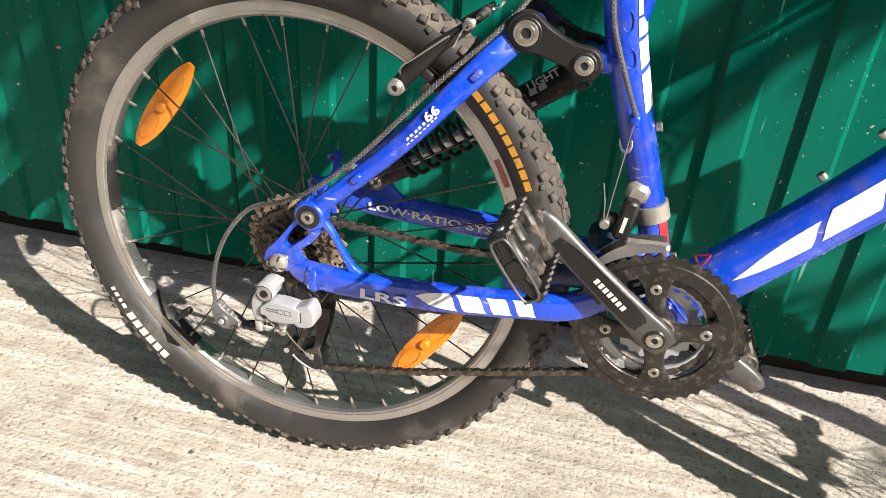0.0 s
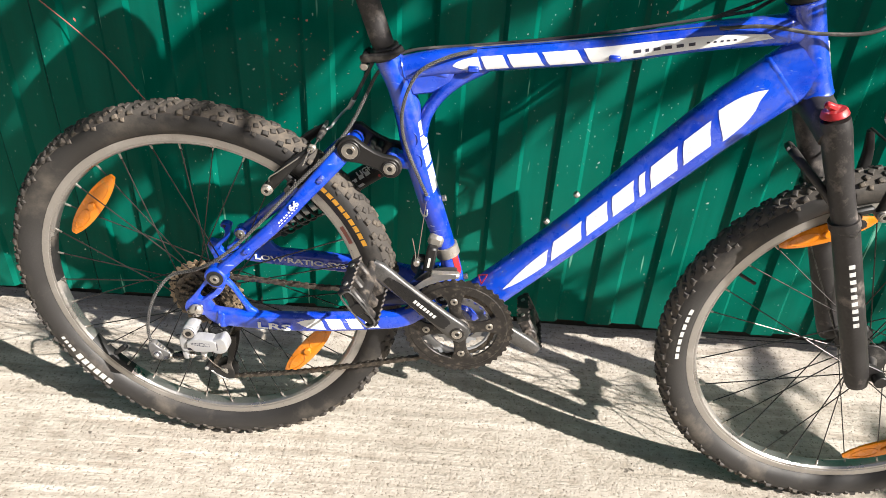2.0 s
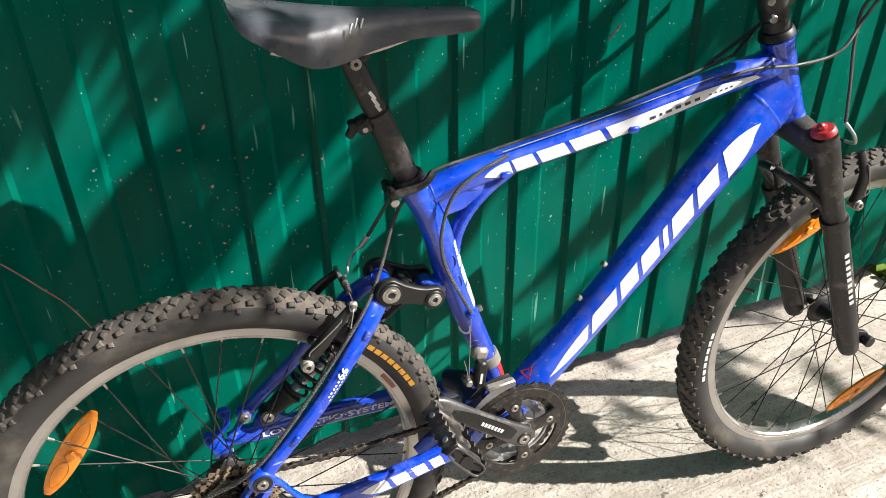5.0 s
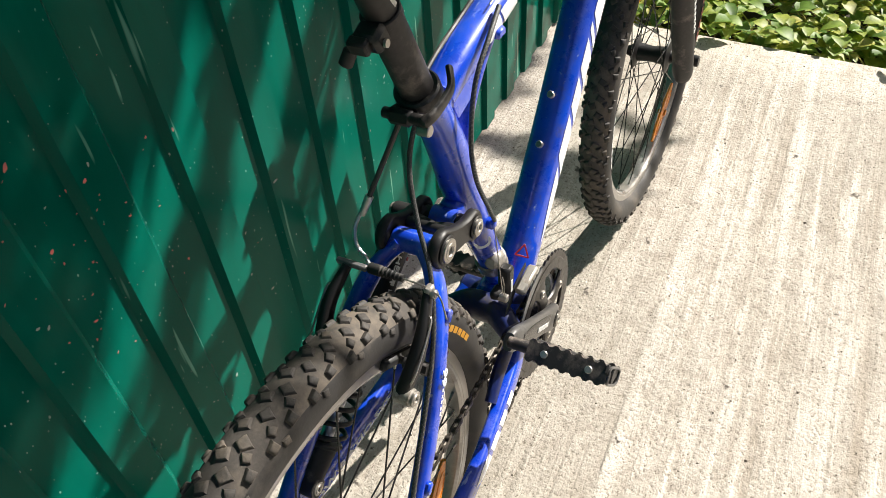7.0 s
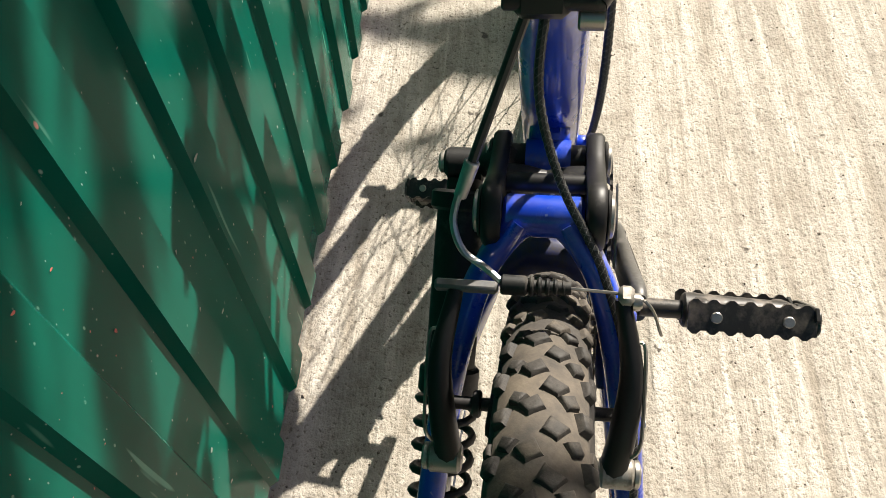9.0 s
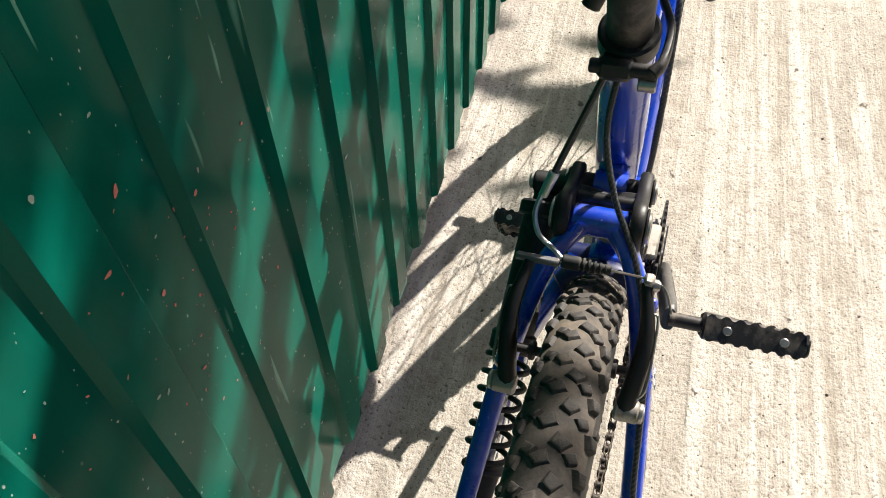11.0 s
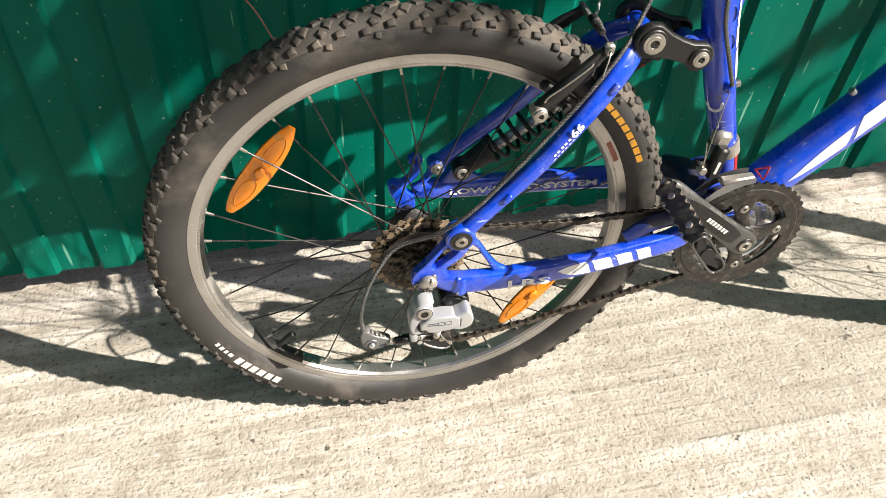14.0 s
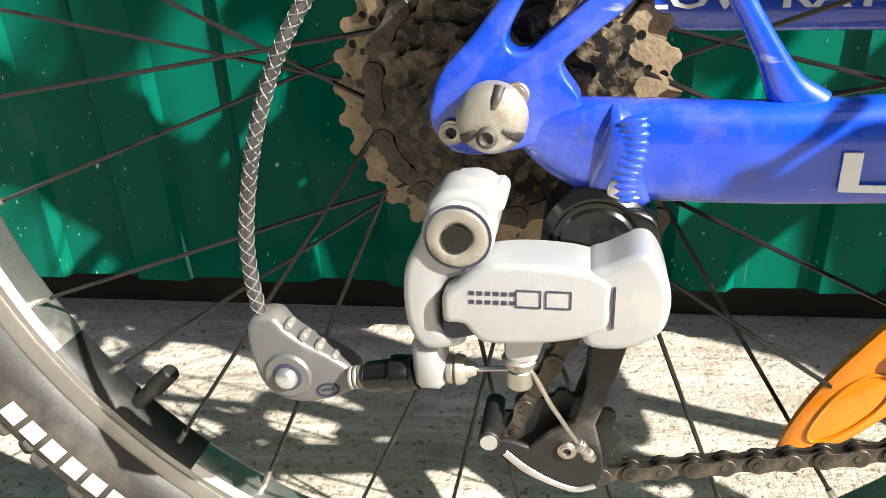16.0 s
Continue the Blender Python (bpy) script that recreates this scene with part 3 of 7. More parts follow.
# added walls, never in view, that dim the fill light on the fence
sky_block("sky_block_south", (-1.0, -5.2, 1.45), (14.0, 0.25, 3.1))
sky_block("sky_block_west", (-6.6, -2.2, 1.45), (0.25, 5.6, 3.1))
slab()
gap_backing()
fence()

# ---- bicycle ----
bike = tagged(new("bicycle"), "dusty blue full-suspension mountain bicycle with knobbly tyres leaning by a fence", "bicycle")
bike.matrix_world = pose(-0.4262, 0.1710, 0.001, -3.4, 0, -2.84)
R_OUT = 0.337                                         # tyre radius over the knobs
REAR, FRONT, BB = V(0, 0, R_OUT), V(1.10, 0, R_OUT), V(0.431, 0, 0.341)


def tyre_mesh():
    m = Mesh()
    prof = []
    for i in range(15):
        w = radians(-140 + 280 * i / 14)
        prof.append((0.3055 + 0.0260 * math.cos(w), 0.0258 * math.sin(w)))
    prof += [(0.2795, 0.008), (0.2795, -0.008)]
    m.lathe(prof, seg=120, closed=True)
    m.slot = 1                                                # road dust on the crown between the knobs
    arc_w = [radians(-58 + 116 * i / 12) for i in range(13)]
    m.lathe([(0.3055 + 0.0263 * math.cos(w), 0.0261 * math.sin(w)) for w in arc_w] + [(0.3055 + 0.0255 * math.cos(w), 0.0253 * math.sin(w)) for w in reversed(arc_w)], seg=120, closed=True)
    return m


def tread_mesh(seed):
    """Knobs moulded on the tyre: a paired middle row and two rows of shoulder blocks."""
    rnd = random.Random(seed)
    m = Mesh()
    n = 78
    for i in range(n):
        a = 2 * math.pi * i / n
        odd = i % 2
        rows = [(-11, 0.0052, 0.0064, 0.0028, 30, 0.0), (11, 0.0052, 0.0064, 0.0028, -30, 0.5)]
        rows += [(s * 31 + (3 if odd else -3) * s, 0.0042, 0.0048, 0.0032, s * 30, 0.30) for s in (-1, 1)]
        rows += [(s * (54 if odd else 47), 0.0044, 0.0043, 0.0042, s * 10, 0.64) for s in (-1, 1)]
        if odd:
            rows += [(s * 66, 0.0032, 0.0030, 0.0022, s * -12, 0.2) for s in (-1, 1)]
        for ang, half_l, half_w, high, skew, lag in rows:
            w = radians(ang + rnd.uniform(-1.5, 1.5))
            aa = a + lag * 2 * math.pi / n
            big = 1.0 if abs(ang) > 40 else 0.85
            hl, hw = half_l * big * rnd.uniform(0.88, 1.06), half_w * big * rnd.uniform(0.88, 1.06)
            # local axes on the casing
            rad = V(math.cos(aa), 0, math.sin(aa))
            tan = V(-math.sin(aa), 0, math.cos(aa))
            nrm = rad * math.cos(w) + V(0, math.sin(w), 0)
            nrm.normalize()
            lat = tan.cross(nrm).normalized()
            c = rad * (0.3055 + 0.0260 * math.cos(w)) + V(0, 0.0258 * math.sin(w), 0)
            sk = radians(skew)
            u, v = tan * math.cos(sk) + lat * math.sin(sk), lat * math.cos(sk) - tan * math.sin(sk)
            hh = high * rnd.uniform(0.88, 1.08)
            vs = []
            for k, h in ((1.22, -0.0012), (1.04, hh * 0.50), (0.92, hh * 0.84), (0.66, hh)):
                vs += [c + u * (sx * hl * k) + v * (sy * hw * k) + nrm * h for sx, sy in ((-1, -1), (1, -0.8), (1, 0.8), (-1, 1))]
            fs = [(12, 13, 14, 15)]
            for lo in (0, 4, 8):
                fs += [(lo + j, lo + (j + 1) % 4, lo + 4 + (j + 1) % 4, lo + 4 + j) for j in range(4)]
            m.add(vs, fs)
    return m


def spoke_mesh(side, lead):
    """One spoke from the hub flange to the rim, with its nipple; at the top of the wheel."""
    flange, y = 0.028, 0.029 * side
    a0 = radians(90 + lead * 62)
    p0 = V(flange * math.cos(a0), y, flange * math.sin(a0))
    p1 = V(0, 0.003 * side, 0.2655)
    m = Mesh()
    d = (p1 - p0).normalized()
    m.cyl(p0 - d * 0.002, p1 - d * 0.010, 0.00105, seg=6)
    return m, p1, d


def reflector(parent, c, ang, y, label):
    """A long moulded wheel reflector across the spokes."""
    m = Mesh()
    n = 14
    rows = []
    for i in range(n + 1):
        f = i / n * 2 - 1
        half = 0.0118 * (1 - abs(f) ** 2.4) ** 0.85 + 0.0045
        thick = 0.0042 * (1 - 0.45 * f * f)
        x = 0.071 * f
        rows.append([V(x, yy, zz) for yy, zz in ((-thick * 0.5, half), (-thick, half * 0.72), (-thick * 1.1, 0), (-thick, -half * 0.72), (-thick * 0.5, -half),
                                                   (thick * 0.5, -half), (thick, -half * 0.72), (thick * 1.1, 0), (thick, half * 0.72), (thick * 0.5, half))])
    m.grid(rows, caps=True)
    m.cyl((0, -0.0085, 0), (0, 0.0085, 0), 0.0065, seg=12, chamfer=0.001)
    m.box((0, 0, 0), (0.016, 0.014, 0.007))
    ob = part("reflector", m, AMBER, parent, label)
    ob.matrix_local = Matrix.Translation(c) @ pose(0, y, 0, 0, -ang, 0)
    for side in (-1, 1):                                       # moulded rims round the two lens fields
        pts = []
        for q in range(21):
            w = 2 * math.pi * q / 20
            x = side * 0.034 + 0.022 * math.cos(w)
            pts.append((x, -0.0044 * (1 - 0.40 * (x / 0.071) ** 2), 0.0086 * math.sin(w) * (1 - 0.18 * side * math.cos(w))))
        part("lens_rim", tube(pts, 0.0009, 6, 2), AMBER, ob, "moulded amber rim")
    return ob


def arc_bars(m, r0, r1, y0, y1, bars):
    """Small raised prints round the tyre's wall: (from, to) degrees."""
    for a, b in bars:
        rows = []
        for k in range(4):
            w = radians(a + (b - a) * k / 3)
            rows.append([V(r0 * math.cos(w), y0, r0 * math.sin(w)), V(r1 * math.cos(w), y1, r1 * math.sin(w))])
        m.grid(rows, close_v=False)
    return m


def wall_print(parent, material, label, r0, r1, y0, y1, bars):
    for b in bars:
        part("print", arc_bars(Mesh(), r0, r1, y0, y1, [b]), material, parent, label)


def wheel(name, centre, seed, turn, hub_wide, label, hub):
    m = Mesh()
    # rim: brake tracks, sloped well, bead
    for s in (-1, 1):
        m.lathe([(0.2830, s * 0.0112), (0.2830, s * 0.0126), (0.2825, s * 0.0131), (0.2722, s * 0.0131), (0.2715, s * 0.0126), (0.2715, s * 0.0112)], seg=120, closed=True)
    m.slot = 1
    m.lathe([(0.2800, -0.0112), (0.2716, -0.0124), (0.2680, -0.0120), (0.2652, -0.0085), (0.2640, 0.0), (0.2652, 0.0085), (0.2680, 0.0120), (0.2716, 0.0124),
             (0.2800, 0.0112), (0.2760, 0.0)], seg=120, closed=True)
    m.slot = 2                                               # black ring that paints the shaded gap at the tyre bead
    for s in (-1, 1):
        m.lathe([(0.2828, s * 0.0128), (0.2862, s * 0.0158), (0.2868, s * 0.0140), (0.2830, s * 0.0118)], seg=120, closed=True)
    w = part(name, m, [RIM, RIM_INNER, PLASTIC], bike, label, sharp=25)
    w.location = centre
    part("tyre", tyre_mesh(), [TYRE, CROWN], w, "dusty black rubber tyre casing", sharp=60)
    part("tread", tread_mesh(seed), TREAD, w, "worn dusty knobbly tread blocks", sharp=48)
    h = Mesh()
    b = hub_wide
    h.lathe([(0.007, -b), (0.009, -b + 0.004), (0.013, -0.036), (0.030, -0.032), (0.031, -0.0305), (0.030, -0.029), (0.017, -0.024), (0.0145, 0), (0.017, 0.024),
             (0.030, 0.029), (0.031, 0.0305), (0.030, 0.032), (0.013, 0.036), (0.009, b - 0.004), (0.007, b)], seg=32)
    part("hub", h, hub, w, "grimy dark hub shell")
    kinds = {}
    for side in (-1, 1):
        for lead in (-1, 1):
            sm, p1, d = spoke_mesh(side, lead)
            nip = Mesh().cyl(p1 - d * 0.011, p1 + d * 0.002, 0.0016, 0.0021, seg=8)
            kinds[side, lead] = (sm.data("spoke", STEEL), nip.data("nipple", BOLT))
    for i in range(32):
        side, lead = (-1, 1)[i % 2], (-1, 1)[(i // 2) % 2]
        sp = new("spoke", kinds[side, lead][0])
        sp.parent = w
        sp.rotation_euler = (0, -radians(turn + 360 / 32 * i), 0)
        nm = new("nipple", kinds[side, lead][1])
        nm.parent = w
        nm.rotation_euler = sp.rotation_euler
    return w


rear_wheel = wheel("rear_wheel", REAR + V(-0.003, -0.004, 0.004), 3, 4.0, 0.066, "silver alloy rim with dusty brake track", POST)
rear_wheel.rotation_euler = (radians(0.4), 0, 0)
reflector(rear_wheel, (-0.182, 0, 0.134), 53.0, 0.004, "amber spoke reflector")
reflector(rear_wheel, (0.171, 0, -0.116), 54.5, -0.008, "amber spoke reflector")
m = Mesh()
m.cyl((0, 0, -0.266), (0, 0, -0.248), 0.0042, seg=10)
m.cyl((0, 0, -0.250), (0, 0, -0.232), 0.0052, 0.0047, seg=14, chamfer=0.001)
valve = part("valve", m, PLASTIC, rear_wheel, "black rubber valve with cap")
valve.rotation_euler = (0, radians(47.5), 0)
for lo, hi in ((-148, -128), (-196, -176)):                       # shadows in the rim well, painted as black bands
    m = Mesh()
    rows = []
    for k in range(13):
        w = radians(lo + (hi - lo) * k / 12)
        rows.append([V(r * math.cos(w), y, r * math.sin(w)) for r, y in ((0.2677, -0.0120), (0.2649, -0.0085), (0.2636, 0.0), (0.2649, 0.0085), (0.2677, 0.0120))])
    m.grid(rows, close_v=False)
    part("rim_shade", m, PLASTIC, rear_wheel, "black band painted as shadow on the rim well", sharp=60)
# pale lettering of the maker on the tyre wall, as plain bars
wall_print(rear_wheel, PRINT, "worn white print bars on the tyre wall", 0.2960, 0.3085, -0.0260, -0.0264, [(-146.4 + 2.65 * k, -144.4 + 2.65 * k) for k in range(6)])
wall_print(rear_wheel, PRINT, "worn white print bars on the tyre wall", 0.2985, 0.3050, -0.0260, -0.0264, [(-154.6, -153.6), (-152.9, -151.7), (-151.0, -150.0), (-149.4, -148.0)])
wall_print(rear_wheel, YELLOW, "worn yellow print bars on the tyre wall", 0.2985, 0.3058, -0.0260, -0.0264, [(24 + 2.6 * k, 26.1 + 2.6 * k) for k in range(10)])
m = arc_bars(Mesh(), 0.2735, 0.2800, -0.0134, -0.0134, [(25, 32)])
part("sticker", m, FADED, rear_wheel, "faded red rim sticker")

front_wheel = wheel("front_wheel", FRONT, 8, 1.5, 0.050, "silver alloy rim with dusty brake track", BLACK)
reflector(front_wheel, (0.106, 0, -0.204), 26.0, -0.008, "amber spoke reflector")
reflector(front_wheel, (-0.123, 0, 0.215), 25.0, -0.008, "amber spoke reflector")
wall_print(front_wheel, PRINT, "worn white print bars on the tyre wall", 0.2985, 0.3045, -0.0260, -0.0264, [(168 + 2.9 * k, 170.1 + 2.9 * k) for k in range(7)])
wall_print(front_wheel, FADED, "faded red print bars on the tyre wall", 0.2960, 0.3075, -0.0260, -0.0264, [(-24 + 5 * k, -20.5 + 5 * k) for k in range(7)])
m = Mesh()
m.cyl((0, 0, -0.262), (0, 0, -0.228), 0.0030, seg=8)
fv = part("valve", m, PLASTIC, front_wheel, "black rubber valve")
fv.rotation_euler = (0, radians(118), 0)


# main frame ------------------------------------------------------------
seat_tube = Sweep([(0.297, 0, 0.766, 0.0195, 0.0195), (0.318, 0, 0.722, 0.0195, 0.0195), (0.334, 0, 0.672, 0.0205, 0.021), (0.345, 0, 0.622, 0.020, 0.0205),
                   (0.372, 0, 0.535, 0.0185, 0.0185), (0.408, 0, 0.434, 0.0165, 0.0160), (0.430, 0, 0.345, 0.0165, 0.0160)])
top_tube = Sweep([(0.318, 0, 0.748, 0.0165, 0.0175), (0.372, 0, 0.762, 0.018, 0.0180), (0.455, 0, 0.776, 0.018, 0.0175), (0.597, 0, 0.799, 0.018, 0.0180),
                  (0.740, 0, 0.830, 0.019, 0.0190), (0.862, 0, 0.852, 0.020, 0.0210)], power=2.5)
down_tube = Sweep([(0.438, 0, 0.344, 0.0235, 0.0310), (0.485, 0, 0.390, 0.0245, 0.0308), (0.596, 0, 0.507, 0.0248, 0.0310), (0.690, 0, 0.612, 0.0250, 0.0355),
                   (0.790, 0, 0.722, 0.0250, 0.0400), (0.878, 0, 0.806, 0.0235, 0.0430)], power=2.4)
head_tube = Sweep([(0.8490, 0, 0.888, 0.0260, 0.0260), (0.8520, 0, 0.880, 0.0235, 0.0235), (0.871, 0, 0.830, 0.0225, 0.0225), (0.892, 0, 0.776, 0.0235, 0.0235), (0.896, 0, 0.764, 0.0260, 0.0260)])
gusset = Sweep([(0.440, 0, 0.764, 0.012, 0.0110), (0.401, 0, 0.7410, 0.0135, 0.0120), (0.3745, 0, 0.7120, 0.0130, 0.0098), (0.357, 0, 0.680, 0.0130, 0.0098), (0.349, 0, 0.640, 0.0130, 0.0110)])
m = Mesh()
for sw in (seat_tube, top_tube, down_tube, head_tube, gusset):
    sw.into(m, 24)
m.plate([(0.325, 0.745), (0.400, 0.758), (0.392, 0.737), (0.366, 0.719), (0.337, 0.714)], -0.0125, 0.0125, 0.003)       # web over the gusset's eye
m.cyl((BB.x, -0.036, BB.z), (BB.x, 0.036, BB.z), 0.0225, seg=28, chamfer=0.002)
m.box((0.331, 0, 0.606), (0.034, 0.026, 0.026), chamfer=0.25)              # rocker bearing lug
m.cyl((0.310, -0.0140, 0.606), (0.310, 0.0140, 0.606), 0.0125, seg=20)
for u in (0.33, 0.62):                                                            # cable stops
    p = top_tube.at(u, radians(60))
    m.box(p + V(0, -0.003, 0.002), (0.016, 0.008, 0.009), chamfer=0.25)
p = top_tube.at(0.21, radians(8))
m.box(p + V(0, 0, 0.003), (0.020, 0.020, 0.009), chamfer=0.3)
m.box((0.367, -0.022, 0.556), (0.012, 0.012, 0.013), chamfer=0.25)
m.box(V(0.399, 0, 0.392), (0.030, 0.040, 0.040), chamfer=0.2)                   # swingarm pivot lug
frame_ob = part("frame", m, BLUE, bike, "scuffed glossy blue aluminium frame", sharp=45)
# weld beads at the joints
for sw, u in ((top_tube, 0.955), (down_tube, 0.93), (top_tube, 0.02), (down_tube, 0.06)):
    w = Mesh()
    rows = []
    for k in range(5):
        uu = u + (k - 2) * 0.0035
        rows.append([sw.at(uu, 2 * math.pi * j / 40, 0.0012 * (1 - abs(k - 2) / 2) * (1.0 + 0.5 * math.sin(j * 2.2)) - 0.0003) for j in range(40)])
    w.grid(rows)
    part("weld_bead", w, BLUE, frame_ob)
# prints on the down tube: pointed flashes, slanted blocks for the maker's letters
m = Mesh()
down_tube.patch(m, 0.240, 0.340, 76, 106, -0.026, taper=0.9)
part("flash", m, DECAL, frame_ob, "white pointed flash on the down tube")
cuts = [0.348, 0.436, 0.508, 0.580, 0.609, 0.685, 0.760]
for a, b in zip(cuts, cuts[1:]):
    m = Mesh()
    down_tube.patch(m, a + 0.007, b - 0.007, 77, 115, -0.030)
    part("brand_block", m, DECAL, frame_ob, "white slanted block of the maker's mark")
m = Mesh()
down_tube.patch(m, 0.880, 0.775, 68, 123, -0.03, taper=0.85)
part("flash", m, DECAL, frame_ob, "white pointed flash on the down tube")
m = Mesh()
down_tube.patch(m, 0.46, 0.62, 18, 26, 0.0)
down_tube.patch(m, 0.66, 0.86, 14, 20, 0.0)
part("thin_print", m, DECAL, frame_ob, "thin grey print line along the tube's top")
# top tube
m = Mesh()
top_tube.patch(m, 0.262, 0.352, 58, 112, 0.01, taper=0.9)
part("flash", m, DECAL, frame_ob, "white pointed flash on the top tube")
for a, b in ((0.362, 0.418), (0.428, 0.488), (0.498, 0.560)):
    m = Mesh()
    top_tube.patch(m, a, b, 58, 112, 0.014)
    part("block", m, DECAL, frame_ob)
m = Mesh()
top_tube.patch(m, 0.915, 0.572, 56, 114, 0.014, taper=0.8, nu=12)
part("flash", m, DECAL, frame_ob, "long white flash with dark model bars")
for a, b in ((0.655, 0.668), (0.676, 0.682), (0.690, 0.702), (0.710, 0.722), (0.730, 0.743), (0.752, 0.764), (0.785, 0.791), (0.798, 0.804), (0.811, 0.817), (0.824, 0.830), (0.837, 0.843)):
    m = Mesh()
    top_tube.patch(m, a, b, 81 if b < 0.78 else 83, 90 if b < 0.78 else 88, 0.0, off=0.0011, nu=1, nw=2)
    part("model_bar", m, INK, frame_ob, "small dark print bar")
m = Mesh()
top_tube.patch(m, 0.36, 0.70, 12, 24, 0.0)
part("thin_print", m, DECAL, frame_ob)
# seat tube blocks
for a, b in ((0.330, 0.402), (0.412, 0.470), (0.480, 0.540), (0.550, 0.620)):
    m = Mesh()
    seat_tube.patch(m, a, b, 128, 168, 0.012)
    part("block", m, DECAL, frame_ob)
m = Mesh()
seat_tube.patch(m, 0.80, 0.875, 118, 160, 0.02)
part("sticker", m, RED, frame_ob, "small red sticker")
m = Mesh()
m.lathe([(0.0105, 0), (0.0105, 0.0006), (0.0070, 0.0006), (0.0070, 0)], seg=24, closed=True)
sk = part("sticker", m, DECAL, frame_ob, "small round white sticker")
sk.matrix_local = pose(0.362, -0.0120, 0.527, 0, 22, -48)
# warning triangle on the down tube
m = Mesh()
for k in range(3):
    a, b = [V(0.0105 * math.cos(radians(90 + 120 * (k + q))), 0, 0.0105 * math.sin(radians(90 + 120 * (k + q)))) for q in (0, 1)]
    m.box((a + b) / 2, ((b - a).length + 0.001, 0.0008, 0.0022), Euler((0, -math.atan2((b - a).z, (b - a).x), 0)).to_matrix(), 0.2)
tri = part("warning_triangle", m, RED, frame_ob, "red outlined warning triangle")
td, tn = V(0.715, 0, 0.700), (V(-0.700, 0, 0.715) * math.cos(radians(28)) + V(0, -1, 0) * math.sin(radians(28))).normalized()
tx = (-tn).cross(td).normalized()
tri.matrix_local = Matrix.Translation(V(0.482, 0, 0.3950) + tn * 0.0298) @ Matrix((tx, -tn, td)).transposed().to_4x4()
m = Mesh().box((0, 0, -0.0075), (0.019, 0.0006, 0.0045)).box((0, -0.0002, 0.0035), (0.0045, 0.0006, 0.007))
tw = part("warning_print", m, DECAL, frame_ob, "small pale print")
tw.matrix_local = tri.matrix_local
for x, z in ((0.592, 0.577), (0.552, 0.526)):
    mb = Mesh()
    d = V(-0.70, 0, 0.71)
    c = V(x, -0.002, z) - d * 0.0035
    mb.cyl(c - d * 0.004, c + d * 0.0035, 0.0048, seg=12, chamfer=0.0008)
    part("bottle_bolt", mb, BOLT, frame_ob, "steel bottle-cage bolt")
for u, w in ((0.66, 185), (0.895, 178)):
    c = seat_tube.at(u, radians(w))
    d = V(0.95, 0, 0.28)
    part("bottle_bolt", Mesh().cyl(c, c + d * 0.007, 0.0050, seg=12, chamfer=0.0008), BOLT, frame_ob, "steel bottle-cage bolt")
for z0 in (0.655, 0.600):
    m = Mesh()
    c, lat, up, a, b = seat_tube.ring(0.42 if z0 > 0.63 else 0.52)
    rows = [[c - lat * (a * 0.93) + up * (-0.004 + 0.009 * math.sin(w) * s) + (up.cross(lat)) * (0.017 * math.cos(w) * s) for w in (2 * math.pi * k / 20 for k in range(20))] for s in (0.45, 0.60, 0.68)]
    rows[1] = [p - lat * 0.0014 for p in rows[1]]
    m.grid(rows)
    part("boss_ring", m, BLUE, frame_ob)
# head badge
part("head_badge", Mesh().box((0.8955, 0, 0.822), (0.004, 0.018, 0.034), Euler((0, radians(-20), 0)).to_matrix(), 0.3), ALLOY, frame_ob, "small silver head badge")


# rear suspension ---------------------------------------------------------
def stay(sign):
    y = sign
    return Sweep([(0.036, y * 0.072, 0.402, 0.010, 0.013), (0.058, y * 0.071, 0.427, 0.0088, 0.0102), (0.133, y * 0.061, 0.499, 0.0088, 0.0106), (0.185, y * 0.050, 0.560, 0.0094, 0.0122),
                  (0.222, y * 0.035, 0.602, 0.0085, 0.0135), (0.246, y * 0.014, 0.626, 0.0060, 0.0120)], power=2.6)


stay_r, stay_l = stay(-1), stay(1)
m = Mesh()
stay_r.into(m, 20)
seatstay_r = part("seatstay", m, BLUE, bike, "scuffed blue seatstay tube", sharp=50)
m = Mesh()
stay_l.into(m, 20)
part("seatstay", m, BLUE, bike, "scuffed blue seatstay tube", sharp=50)
m = Mesh()
Sweep([(0.214, -0.040, 0.594, 0.007, 0.008), (0.231, -0.028, 0.613, 0.008, 0.0085), (0.245, -0.014, 0.626, 0.010, 0.0090), (0.247, 0.0, 0.627, 0.010, 0.0090), (0.245, 0.014, 0.626, 0.010, 0.0090), (0.231, 0.028, 0.613, 0.008, 0.0085), (0.214, 0.040, 0.594, 0.007, 0.008)], side=(0.6, 0, 0.8), power=2.6).into(m, 20)
m.cyl((0.250, -0.0230, 0.627), (0.250, 0.0230, 0.627), 0.0120, seg=26, chamfer=0.002)
part("seatstay_bridge", m, BLUE, bike, "blue wishbone bridge joining the seatstays")
lettering("size_mark", "66", 0.0135, facing(0.166, -0.0665, 0.5335, 47) @ pose(0, 0, 0, 0, 9, 0), DECAL, seatstay_r, stretch=1.35)
for a in (0.430, 0.458, 0.486, 0.514):
    for q in range(2):
        for lo, hi, dx in ((70, 77, 0.0), (86, 93, 0.008)):
            part("print", stay_r.patch(Mesh(), a + 0.013 * q + dx, a + 0.013 * q + 0.008 + dx, lo, hi, 0.0, nu=2, nw=2), DECAL, seatstay_r, "small white print bar")
for c in (stay_r.at(0.30, radians(60)), stay_r.at(0.70, radians(60))):
    part("cable_guide", Mesh().box(c + V(-0.004, -0.001, 0.005), (0.014, 0.008, 0.009), Euler((0, radians(-45), 0)).to_matrix(), 0.25), BLUE, seatstay_r)

